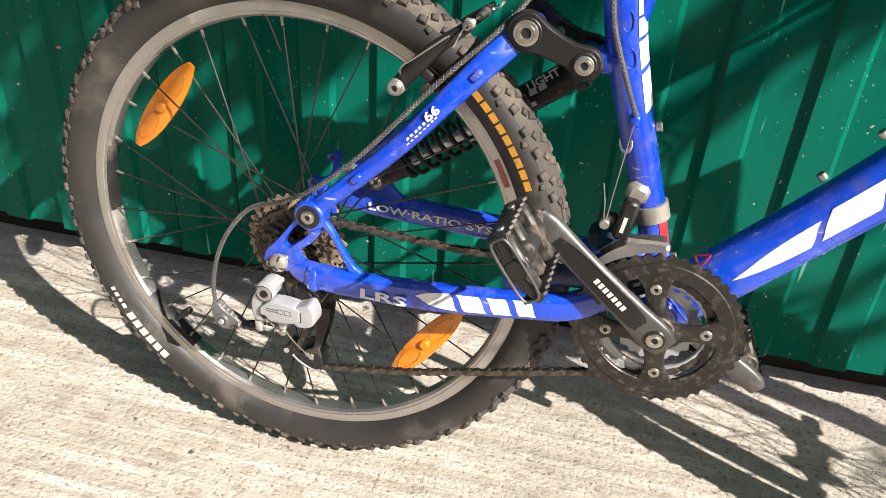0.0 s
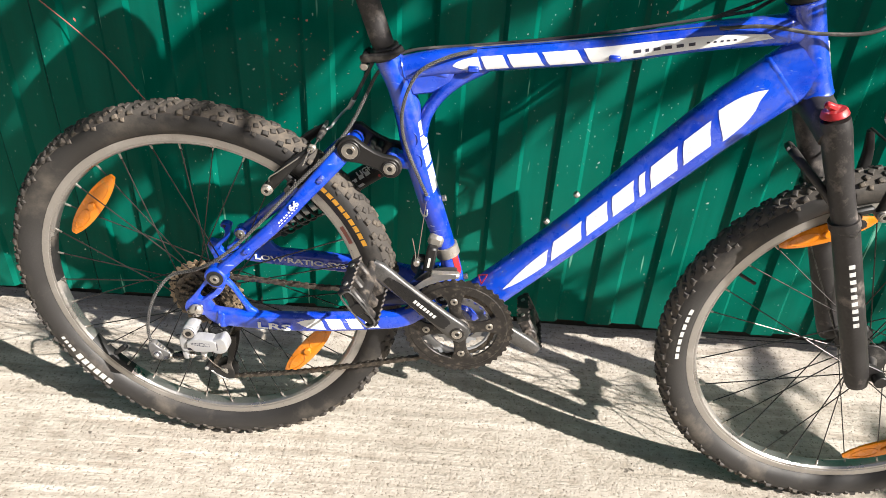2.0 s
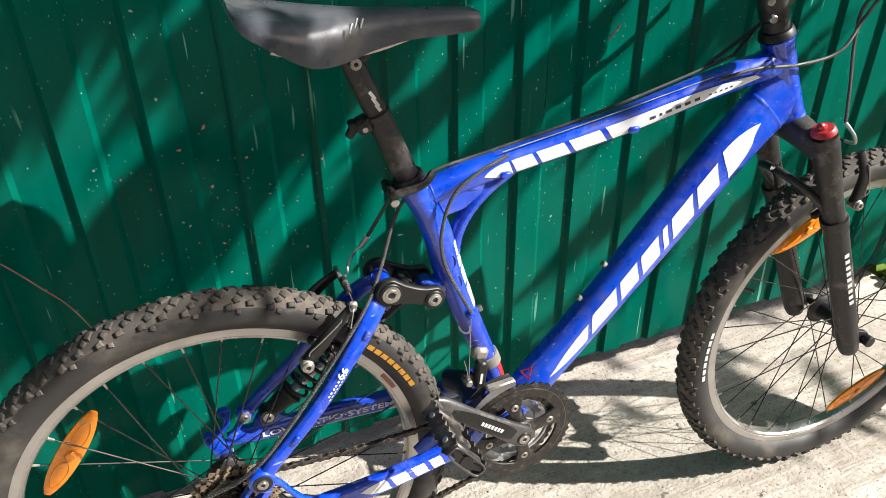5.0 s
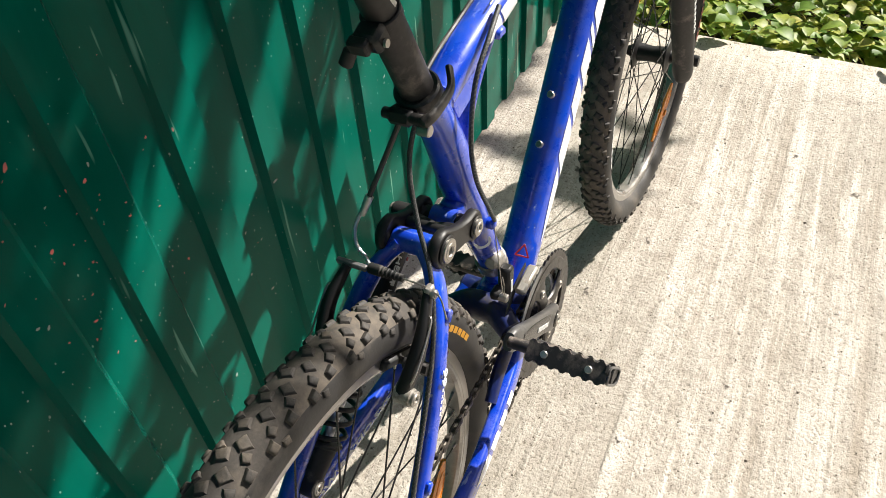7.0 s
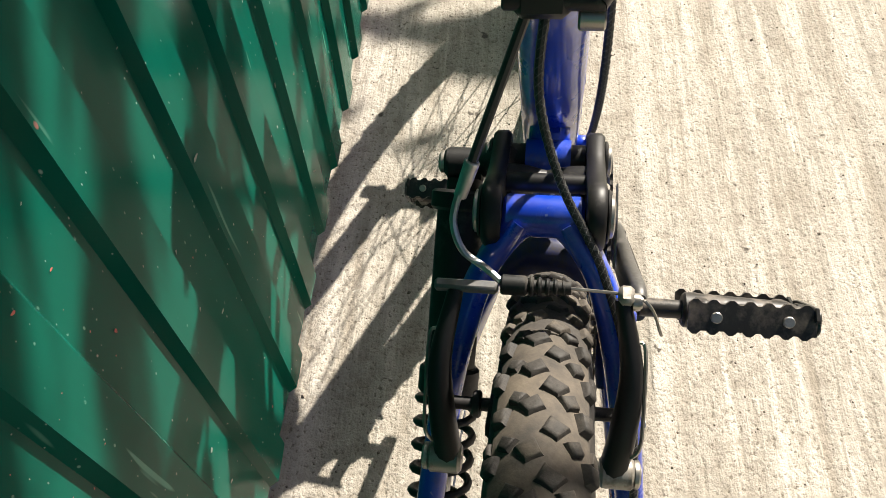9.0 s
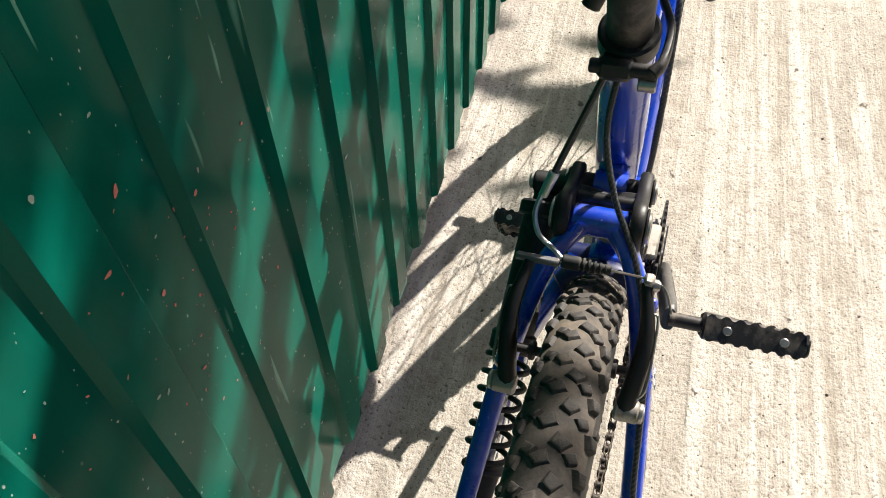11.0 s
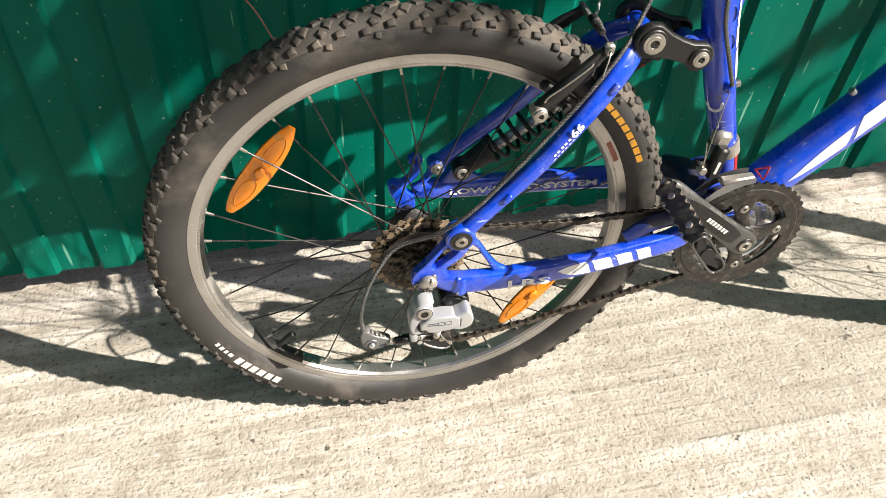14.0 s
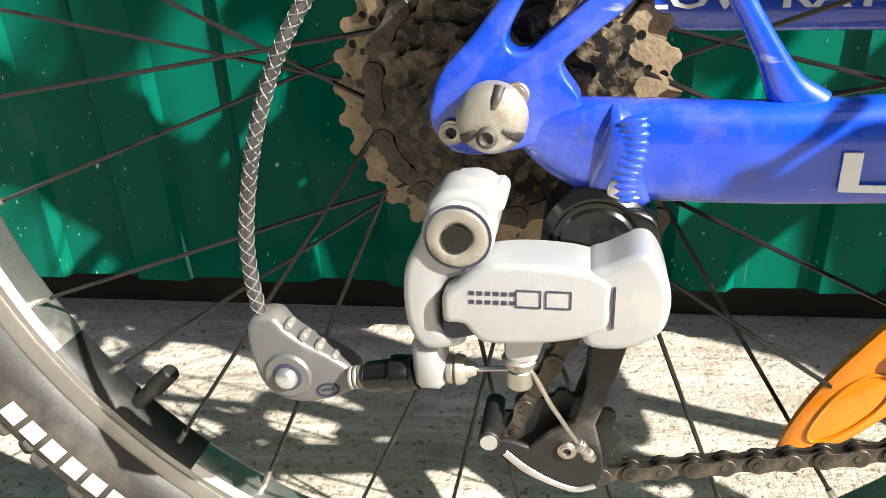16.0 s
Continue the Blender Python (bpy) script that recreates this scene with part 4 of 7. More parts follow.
chain_r = Sweep([(0.010, -0.070, 0.3375, 0.0060, 0.0055), (0.024, -0.0705, 0.3325, 0.0085, 0.0125), (0.042, -0.0725, 0.3285, 0.0090, 0.0165), (0.052, -0.0735, 0.3290, 0.0095, 0.0158), (0.100, -0.0740, 0.3295, 0.0092, 0.0158),
                 (0.190, -0.0715, 0.3345, 0.0090, 0.0172), (0.280, -0.062, 0.341, 0.0090, 0.0165), (0.345, -0.052, 0.350, 0.0100, 0.0160), (0.398, -0.034, 0.386, 0.0120, 0.0160)], power=3.4)
chain_l = Sweep([(0.006, 0.076, 0.362, 0.0060, 0.0100), (0.030, 0.077, 0.362, 0.0085, 0.0150), (0.080, 0.077, 0.3600, 0.0085, 0.0165), (0.160, 0.075, 0.3605, 0.0085, 0.0172), (0.280, 0.070, 0.3600, 0.0088, 0.0172),
                 (0.345, 0.055, 0.362, 0.0100, 0.0170), (0.398, 0.034, 0.388, 0.0120, 0.0170)], power=3.4)
m = Mesh()
chain_r.into(m, 28)
chainstay_r = part("chainstay", m, BLUE, bike, "boxy blue chainstay with white marks", sharp=40)
m = Mesh()
chain_l.into(m, 28)
chainstay_l = part("chainstay", m, BLUE, bike, "boxy blue swingarm tube with white lettering", sharp=40)
m = Mesh()
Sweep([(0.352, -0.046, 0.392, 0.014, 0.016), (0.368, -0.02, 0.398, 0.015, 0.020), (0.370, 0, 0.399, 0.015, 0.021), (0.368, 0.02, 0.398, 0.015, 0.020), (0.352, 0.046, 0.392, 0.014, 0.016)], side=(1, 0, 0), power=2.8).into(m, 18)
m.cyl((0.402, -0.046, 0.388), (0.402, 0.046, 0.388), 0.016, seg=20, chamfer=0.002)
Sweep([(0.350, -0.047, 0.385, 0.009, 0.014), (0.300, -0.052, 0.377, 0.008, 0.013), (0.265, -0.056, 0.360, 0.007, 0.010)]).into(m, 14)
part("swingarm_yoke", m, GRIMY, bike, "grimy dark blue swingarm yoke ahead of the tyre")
part("pivot_bolt", bolt(0.402, -0.046, 0.388, 0.010, -1, 0.004), BLACK, chainstay_r, "black pivot bolt")
# the weld lip and scuff at the chainstay's end
m = Mesh()
Sweep([(0.0450 + 0.0010 * math.sin(k * 0.25), -0.0826, 0.3418 - 0.00115 * k, 0.0010 if k in (0, 24) else (0.0016, 0.0022)[k % 2], 0.0018 if k in (0, 24) else (0.0038, 0.0050)[k % 2]) for k in range(25)], per=2, side=(0, 1, 0)).into(m, 14)
part("weld_bead", m, BLUE, chainstay_r, "ribbed weld bead", sharp=80)
m = Mesh()
Sweep([(0.0370, -0.0722, 0.3275, 0.0088, 0.0150), (0.0400, -0.0728, 0.3270, 0.0106, 0.0172), (0.0450, -0.0732, 0.3275, 0.0112, 0.0172), (0.0490, -0.0735, 0.3285, 0.0098, 0.0160)], power=3.6).into(m, 28)
part("tube_end", m, BLUE, chainstay_r, "flared blue end of the box tube", sharp=40)
part("scuff", Mesh().ball((0.0412, -0.0836, 0.3175), 0.0042, (0.55, 0.16, 1.15)), ALLOY, chainstay_r, "bare alloy scuff")
lettering("swingarm_mark", "LRS", 0.0165, facing(0.1035, -0.0840, 0.3205, 0.6) @ pose(0, 0, 0, 0, -1.0, 0), DECAL, chainstay_r, stretch=2.25)
m = Mesh()
chain_r.patch(m, 0.603, 0.655, 66, 116, 0.012, taper=0.9, nw=6)
part("flash", m, DECAL, chainstay_r)
for a, b in ((0.665, 0.698), (0.709, 0.739), (0.751, 0.783)):
    m = Mesh()
    chain_r.patch(m, a, b, 66, 114, 0.013, nw=6)
    part("block", m, DECAL, chainstay_r)
lettering("swingarm_mark", "LOW·RATIO·SYSTEM", 0.0138, facing(0.056, 0.0676, 0.3545, 0.4) @ pose(0, 0, 0, 0, -2.2, 0), DECAL, chainstay_l, stretch=1.66)


def strut(pts, y0, name, parent):
    """A flat forged strut through (x, z, half width)."""
    m = Mesh()
    Sweep([(x, y0, z, 0.0052, w) for x, z, w in pts], power=3.0).into(m, 14)
    return part(name, m, BLUE, parent, sharp=45)


def pivot(parent, x, z, y0, o, r):
    part("pivot_boss", Mesh().cyl((x, y0 - 0.0105, z), (x, y0 + 0.0105, z), r, seg=36, chamfer=0.0025), BLUE, parent)
    part("pivot_cap", Mesh().cyl((x, y0 + o * 0.0100, z), (x, y0 + o * 0.0118, z), r * 0.73, seg=28), PLASTIC if r > 0.015 else WORN, parent, "pivot seal")
    part("pivot_bolt", bolt(x, y0 + o * 0.0118, z, r * 0.42, o, 0.0026), BOLT, parent, "steel pivot bolt")


# drive side: a forked plate whose two prongs rise to the pivot, and a brace down to the chainstay
m = Mesh().cast([(0.0230, 0.4000), (0.0130, 0.3865), (0.0045, 0.3751), (-0.0045, 0.3637), (-0.0126, 0.3552), (-0.0165, 0.3473), (-0.0177, 0.3382), (-0.0125, 0.3295), (-0.0042, 0.3270), (0.0107, 0.3290),
                 (0.0240, 0.3340), (0.0300, 0.3440), (0.0244, 0.3535), (0.0250, 0.3580), (0.0342, 0.3659), (0.0429, 0.3735), (0.0520, 0.3880), (0.0500, 0.3990), (0.0430, 0.3910), (0.0350, 0.3790),
                 (0.0257, 0.3705), (0.0182, 0.3640), (0.0135, 0.3600), (0.0088, 0.3600), (0.0070, 0.3640), (0.0105, 0.3720), (0.0185, 0.3850), (0.0300, 0.3980)], -0.0655, -0.0776, 0.0018)
drop_r = part("dropout", m, BLUE, bike, "faded blue forged dropout with pivot", sharp=50)
strut(((0.0560, 0.4000, 0.0050), (0.0665, 0.3880, 0.0036), (0.0746, 0.3735, 0.0035), (0.0836, 0.3590, 0.0042), (0.0900, 0.3480, 0.0062), (0.0960, 0.3410, 0.0090)), -0.0715, "brace", drop_r)
pivot(drop_r, 0.041, 0.408, -0.0715, -1, 0.0185)
# far side: a hooked brake tab behind the pivot, a short strut and a web under the shock
m = Mesh().cast([(0.0030, 0.4235), (0.0130, 0.4235), (0.0190, 0.4190), (0.0160, 0.4080), (0.0140, 0.3960), (0.0060, 0.3850), (-0.0020, 0.3780), (-0.0040, 0.3690), (0.0080, 0.3560), (0.0080, 0.3320),
                 (-0.0060, 0.3270), (-0.0150, 0.3330), (-0.0190, 0.3520), (-0.0260, 0.3680), (-0.0275, 0.3800), (-0.0200, 0.3850), (-0.0090, 0.3840), (0.0020, 0.3930), (0.0065, 0.4040), (0.0050, 0.4110), (-0.0010, 0.4160)], 0.0770, 0.0660, 0.0016)
drop_l = part("dropout", m, BLUE, bike, "faded purple-blue dropout with a hooked brake tab", sharp=50)
for x, z in ((0.0070, 0.4175), (-0.0210, 0.3775)):
    part("tab_hole", Mesh().cyl((x, 0.0664, z), (x, 0.0656, z), 0.0030, seg=18), INK, drop_l, "dark bolt hole of the brake tab")
strut(((0.0350, 0.4080, 0.0080), (0.0290, 0.3930, 0.0048), (0.0200, 0.3790, 0.0044), (0.0120, 0.3680, 0.0070)), 0.0715, "brace", drop_l)
m = Mesh().cast([(0.0480, 0.3700), (0.0560, 0.3960), (0.0700, 0.4060), (0.0800, 0.3980), (0.0940, 0.3820), (0.1080, 0.3720)], 0.0790, 0.0700, 0.0012)
part("shock_web", m, BLUE, drop_l, "blue web under the shock")
pivot(drop_l, 0.037, 0.408, 0.0700, -1, 0.0120)
for x, z in ((0.0100, 0.3470), (-0.0105, 0.3350)):
    part("hanger_bolt", bolt(x, -0.0776, z, 0.0042, -1, 0.0022), BOLT, drop_r, "small steel hanger bolt")
# quick-release nut with two grip hollows
m = Mesh()
m.lathe([(0.0112, 0.0), (0.0114, -0.0030), (0.0106, -0.0058), (0.0086, -0.0078), (0.0050, -0.0090)], seg=40)
nut = part("axle_nut", m, WORN, drop_r, "dirty grey quick-release nut", sharp=60)
nut.location = (0.0028, -0.0785, 0.3405)
for w0 in (75, 215, 330):                                       # flutes between the grips, their shade laid on as dark bars
    g = Mesh()
    Sweep([(0.0104 * math.cos(radians(w0)), -0.0052, 0.0104 * math.sin(radians(w0)), 0.0012, 0.0020), (0.0078 * math.cos(radians(w0)), -0.0080, 0.0078 * math.sin(radians(w0)), 0.0008, 0.0016), (0.0046 * math.cos(radians(w0)), -0.0091, 0.0046 * math.sin(radians(w0)), 0.0004, 0.0008)]).into(g, 10)
    part("grip_shade", g, POST, nut, "dark bar for the shaded hollow of the nut's grip")
m = Mesh().lathe([(0.0034, -0.0070), (0.0034, -0.0105), (0.0022, -0.0112), (0.0014, -0.0100)], seg=20)
tip = part("axle_tip", m, POST, nut, "dark threaded axle tip")
tip.location = (-0.0008, 0, -0.0045)
m = Mesh()
m.cyl((0, 0.076, 0.337), (0, 0.087, 0.337), 0.011, seg=18, chamfer=0.001)
part("axle_nut", m, WORN, drop_l, "dirty grey axle nut")


# rocker link and shock -------------------------------------------------------
def rocker(sign):
    m = Mesh()
    y0, y1 = sign * 0.0235, sign * 0.0345
    o = capsule((0.250, 0.629), (0.310, 0.606), 0.0205, 0.0175, 12)
    n = len(o)
    # waisted between the eyes
    o2 = []
    for i, p in enumerate(o):
        o2.append(p)
        if i == n // 2 - 1:
            o2 += [(0.264, 0.6085), (0.280, 0.604), (0.293, 0.5995)]
    o2 += [(0.300, 0.624), (0.286, 0.6295), (0.272, 0.637)]
    m.plate(o2, y0, y1, 0.002)
    r = part("rocker_link", m, BLACK, bike, "scuffed black rocker link", sharp=45)
    for x, z, rr in ((0.250, 0.629, 0.0125), (0.310, 0.606, 0.0095)):
        part("collar", Mesh().cyl((x, y1, z), (x, y1 + sign * 0.0025, z), rr + 0.003, seg=28, chamfer=0.001), BLACK, r)
        part("pivot_bolt", bolt(x, y1 + sign * 0.0025, z, rr, sign, 0.003), BOLT, r, "steel pivot bolt with hexagon socket")
    return r


rocker_r, rocker_l = rocker(-1), rocker(1)
m = Mesh()
for s in (-1, 1):
    Sweep([(0.281, s * 0.0240, 0.617, 0.013, 0.008), (0.284, s * 0.0135, 0.616, 0.010, 0.007), (0.287, 0, 0.614, 0.0045, 0.006)], side=(1, 0, 0), power=3).into(m, 14)
m.cyl((0.310, -0.0240, 0.606), (0.310, 0.0240, 0.606), 0.0095, seg=20, chamfer=0.001)
m.cyl((0.2765, -0.0240, 0.6235), (0.2765, 0.0240, 0.6235), 0.0060, seg=16)
Sweep([(0.300, 0.024, 0.612, 0.010, 0.012), (0.310, 0.034, 0.604, 0.010, 0.011), (0.316, 0.044, 0.594, 0.010, 0.010)], side=(1, 0, 0), power=3).into(m, 14)
m.cyl((0.316, 0.034, 0.592), (0.316, 0.068, 0.592), 0.0095, seg=22, chamfer=0.0015)
part("rocker_bridge", m, BLACK, bike, "black rocker cross-piece holding the shock")
part("shock_bolt", bolt(0.316, 0.068, 0.592, 0.0075, 1, 0.004), BOLT, rocker_l)

SA, SB = V(0.070, 0.0655, 0.401), V(0.316, 0.054, 0.590)
sd = (SB - SA).normalized()
sl = (SB - SA).length
m = Mesh()
m.cyl(SA + sd * sl * 0.50, SA + sd * sl * 0.56, 0.0205, seg=28, chamfer=0.002)
m.cyl(SA + sd * sl * 0.54, SA + sd * sl * 0.92, 0.0170, seg=28, chamfer=0.002)
m.cyl(SA + sd * sl * 0.90, SA + sd * sl * 0.945, 0.0215, seg=28, chamfer=0.002)
m.cyl(SB + V(0, -0.012, 0), SB + V(0, 0.012, 0), 0.0115, seg=18, chamfer=0.001)
m.cyl(SA + sd * sl * 0.90, SA + sd * sl * 0.97, 0.012, seg=18)
shock = part("shock_absorber", m, BLACK, bike, "black coil shock absorber beside the tyre")
m = Mesh()
m.cyl(SA + V(0, -0.012, 0), SA + V(0, 0.012, 0), 0.0125, seg=18, chamfer=0.001)
m.cyl(SA + sd * 0.006, SA + sd * sl * 0.15, 0.0125, 0.0165, seg=20)
m.cyl(SA + sd * sl * 0.145, SA + sd * sl * 0.165, 0.0205, seg=24, chamfer=0.002)
part("shock_foot", m, POST, shock, "worn black shock foot")
part("shock_rod", Mesh().cyl(SA + sd * sl * 0.16, SA + sd * sl * 0.51, 0.0075, seg=18), ALLOY, shock, "shiny shock rod")
sa = sd.orthogonal().normalized()
sb = sd.cross(sa)
pts = []
turns = 6.2
for k in range(int(turns * 16) + 1):
    w = 2 * math.pi * k / 16
    f = k / (turns * 16)
    pts.append(SA + sd * (sl * (0.175 + 0.325 * f)) + (sa * math.cos(w) + sb * math.sin(w)) * 0.0195)
part("spring", tube(pts, 0.0029, 8, 1), BLACK, shock, "black coil spring", sharp=60)
part("shock_bolt", bolt(SA.x, 0.0545, SA.z, 0.0080, -1, 0.003), BOLT, shock, "steel shock bolt")
for a, b, off in ((0.63, 0.665, 0), (0.675, 0.69, 0), (0.70, 0.73, 0), (0.745, 0.775, 0), (0.785, 0.815, 0), (0.66, 0.75, 1)):
    rows = []
    for k in range(3):
        c = SA + sd * (sl * (a + (b - a) * k / 2))
        w0 = radians(-30 if off else 10)
        rows.append([c + (V(0, -1, 0) * math.cos(w0 + q) + V(0, -1, 0).cross(sd) * math.sin(w0 + q)) * 0.0175 for q in (0, 0.16, 0.32)])
    part("print", Mesh().grid(rows, close_v=False), PRINT, shock, "small pale print bar")


lettering("shock_mark", "LIGHT", 0.0125, facing(0.2490, 0.0385, 0.5500, 37.0), PRINT, shock, stretch=1.15, label="pale lettering on the shock body")
part("dot", Mesh().cyl((0.2830, 0.0390, 0.5560), (0.2830, 0.0384, 0.5560), 0.0022, seg=14), RED, shock, "small red print dot")


# drivetrain -------------------------------------------------------------------
def gear(n, r, y0, y1, hole, tooth=0.0036, holes=0):
    """A toothed disc with its teeth worn round, and a ring of drilled eyes."""
    m = Mesh()
    per = 6
    out = []
    for i in range(n):
        for k, q in enumerate((-1.0, -0.55, -0.30, 0.0, 0.30, 0.55)):
            rr = r + tooth * (0.0, 0.30, 0.86, 1.0, 0.86, 0.30)[k]
            w = 2 * math.pi * (i + q * 0.5) / n
            out.append((rr * math.cos(w), rr * math.sin(w)))
    inn = [(hole * math.cos(math.atan2(z, x)), hole * math.sin(math.atan2(z, x))) for x, z in out]
    rows = [[V(x, y0, z) for x, z in inn], [V(x, y0, z) for x, z in out], [V(x, y1, z) for x, z in out], [V(x, y1, z) for x, z in inn]]
    m.grid(rows, close_u=True)
    return m


teeth = (32, 28, 24, 21, 18, 16, 14, 12, 11)
m = Mesh().lathe([(0.012, -0.026), (0.024, -0.027), (0.022, -0.058), (0.012, -0.060)], seg=24)
cassette = part("cassette", m, GREASE, bike, "rusty mud-caked cassette of nine sprockets")
cassette.location = REAR
rnd = random.Random(5)
for i, n in enumerate(teeth):
    r = (n if i else 30.6) * 0.0127 / (2 * math.pi) - 0.0005
    y = -0.0235 - 0.0041 * i
    m = gear(n, r, y, y - 0.0018, max(0.012, r - (0.016 if i < 3 else 0.012)), 0.0047)
    # rivets, ramps and clods on the face
    for k in range(n):
        w = 2 * math.pi * (k + 0.5) / n
        rr = r - 0.0062
        m.slot = 1 if k % 2 == 0 else 0
        if i < 3:                                               # drilled eyes near the teeth
            for r2, q2 in ((r - 0.0022, w), (r - 0.0102, w + 0.09)):
                m.slot = 2
                m.cyl((r2 * math.cos(q2), y - 0.0016, r2 * math.sin(q2)), (r2 * math.cos(q2), y - 0.00205, r2 * math.sin(q2)), 0.0013 if k % 2 else 0.0017, seg=8)
            m.slot = 1 if k % 2 == 0 else 0
        if k % 2 == 0:
            m.cyl((rr * math.cos(w), y - 0.001, rr * math.sin(w)), (rr * math.cos(w), y - 0.0028, rr * math.sin(w)), 0.0016, seg=6)
        elif k % 3 == 0:
            m.box((rr * math.cos(w), y - 0.0016, rr * math.sin(w)), (0.005, 0.0022, 0.003), Euler((0, -w + 0.9, 0)).to_matrix())
        m.slot = 0
        if i < 3 and rnd.random() < 0.5:
            q = w + rnd.uniform(-0.1, 0.1)
            m.ball((rr * 0.97 * math.cos(q), y - 0.0012, rr * 0.97 * math.sin(q)), rnd.uniform(0.0012, 0.0026), (1.3, 0.7, 1), 6)
    sp = part("sprocket", m, [MUD, GREASE, GLOSS] if i < 2 else [GREASE, RIVET, GLOSS], cassette, "mud-caked toothed sprocket" if i < 2 else "black greasy toothed sprocket", sharp=30)
    sp.rotation_euler = (0, 0.17 * i, 0)
m = Mesh().cyl((0, -0.058, 0), (0, -0.062, 0), 0.0145, seg=24, chamfer=0.001)
part("lock_ring", m, GREASE, cassette)

# crankset
m = Mesh()
m.cyl((0, -0.030, 0), (0, -0.062, 0), 0.021, seg=28, chamfer=0.002)
for k in range(4):                                             # spider arms
    w = radians(100 + 90 * k)
    Sweep([(0.012 * math.cos(w), -0.056, 0.012 * math.sin(w), 0.004, 0.017), (0.032 * math.cos(w), -0.057, 0.032 * math.sin(w), 0.0040, 0.0105),
           (0.052 * math.cos(w), -0.056, 0.052 * math.sin(w), 0.0035, 0.0130), (0.072 * math.cos(w), -0.0545, 0.070 * math.sin(w), 0.0025, 0.0240)], power=3).into(m, 12)
crankset = part("crankset", m, RING, bike, "dark worn triple crankset", sharp=40)
crankset.location = BB


def chainring(n, y, hole, material, label, bridges):
    r = (n if i else 30.6) * 0.0127 / (2 * math.pi) - 0.0005
    m = gear(n, r, y, y - 0.0030, hole)
    m.lathe([(r - 0.007, y - 0.0030), (r - 0.0085, y - 0.0040), (hole + 0.001, y - 0.0040), (hole, y - 0.0030)], seg=88, closed=True)
    for k in range(bridges):
        w = radians(100 + 90 * k)
        for d in (-0.30, 0.30):
            a0, a1 = w + d * 0.45, w + d
            Sweep([(math.cos(a0) * (hole + 0.003), y - 0.0016, math.sin(a0) * (hole + 0.003), 0.0016, 0.0050),
                   (math.cos((a0 + a1) / 2) * (r + hole - 0.006) / 2, y - 0.0018, math.sin((a0 + a1) / 2) * (r + hole - 0.006) / 2, 0.0016, 0.0040),
                   (math.cos(a1) * (r - 0.008), y - 0.0016, math.sin(a1) * (r - 0.008), 0.0016, 0.0055)], power=3).into(m, 10)
    return part("chainring", m, material, crankset, label, sharp=30)


chainring(44, -0.0530, 0.0650, RING, "black worn outer chainring", 0)
chainring(32, -0.0450, 0.0520, SILVER, "worn silver middle chainring", 0)
chainring(22, -0.0370, 0.034, SILVER, "small alloy inner chainring", 0)
for k in range(4):
    w = radians(100 + 90 * k)
    part("chainring_bolt", bolt(0.052 * math.cos(w), -0.0585, 0.052 * math.sin(w), 0.0062, -1, 0.0026), BOLT, crankset, "steel chainring bolt")

CE = V(0.300, -0.077, 0.450)                                       # right pedal eye
m = Mesh()
Sweep([(BB.x + 0.013, -0.0655, BB.z - 0.011, 0.0060, 0.015), (BB.x, -0.0670, BB.z, 0.0075, 0.0190), (0.397, -0.0690, 0.369, 0.0075, 0.0165), (0.345, -0.0715, 0.412, 0.0075, 0.0150),
       (CE.x + 0.004, -0.0735, CE.z - 0.003, 0.0075, 0.0150), (CE.x - 0.010, -0.0735, CE.z + 0.008, 0.0062, 0.0110)], power=2.8).into(m, 22)
crank_r = part("crank_arm", m, CRANK, bike, "worn dark grey crank arm with scuffed edges", sharp=40)
m = Mesh()
Sweep([(BB.x - 0.012, -0.0735, BB.z + 0.010, 0.0016, 0.0095), (0.397, -0.0750, 0.369, 0.0022, 0.0120), (0.345, -0.0776, 0.412, 0.0022, 0.0110), (CE.x + 0.014, -0.0800, CE.z - 0.012, 0.0014, 0.0070)], power=3.2).into(m, 16)
part("face", m, ARM_FACE, crank_r, "glossy black inset face of the crank arm")
part("crank_bolt", Mesh().cyl((BB.x, -0.0730, BB.z), (BB.x, -0.0758, BB.z), 0.0120, seg=28, chamfer=0.001), RING, crank_r)
part("crank_bolt", bolt(BB.x, -0.0758, BB.z, 0.0088, -1, 0.0022), BOLT, crank_r, "steel crank bolt")
rd = (V(CE.x, 0, CE.z) - V(BB.x, 0, BB.z)).normalized()
for k in range(7):
    c = V(BB.x, -0.0774 - 0.00032 * k, BB.z) + rd * (0.050 + 0.0068 * k)
    part("print", Mesh().box(c, (0.0048, 0.0012, 0.0062), Euler((0, math.atan2(-rd.z, rd.x), 0)).to_matrix(), 0.1), PRINT, crank_r, "pale print bar")
CL = V(BB.x * 2 - CE.x, 0.056, BB.z * 2 - CE.z)
m = Mesh()
Sweep([(BB.x - 0.012, 0.044, BB.z + 0.011, 0.0070, 0.014), (BB.x, 0.047, BB.z, 0.0085, 0.0170), (0.480, 0.050, 0.288, 0.0080, 0.0140), (CL.x - 0.004, 0.053, CL.z + 0.004, 0.0080, 0.0140),
       (CL.x + 0.012, 0.053, CL.z - 0.010, 0.0065, 0.0110)], power=2.8).into(m, 20)
crank_l = part("crank_arm", m, CRANK, bike, "worn grey crank arm", sharp=40)


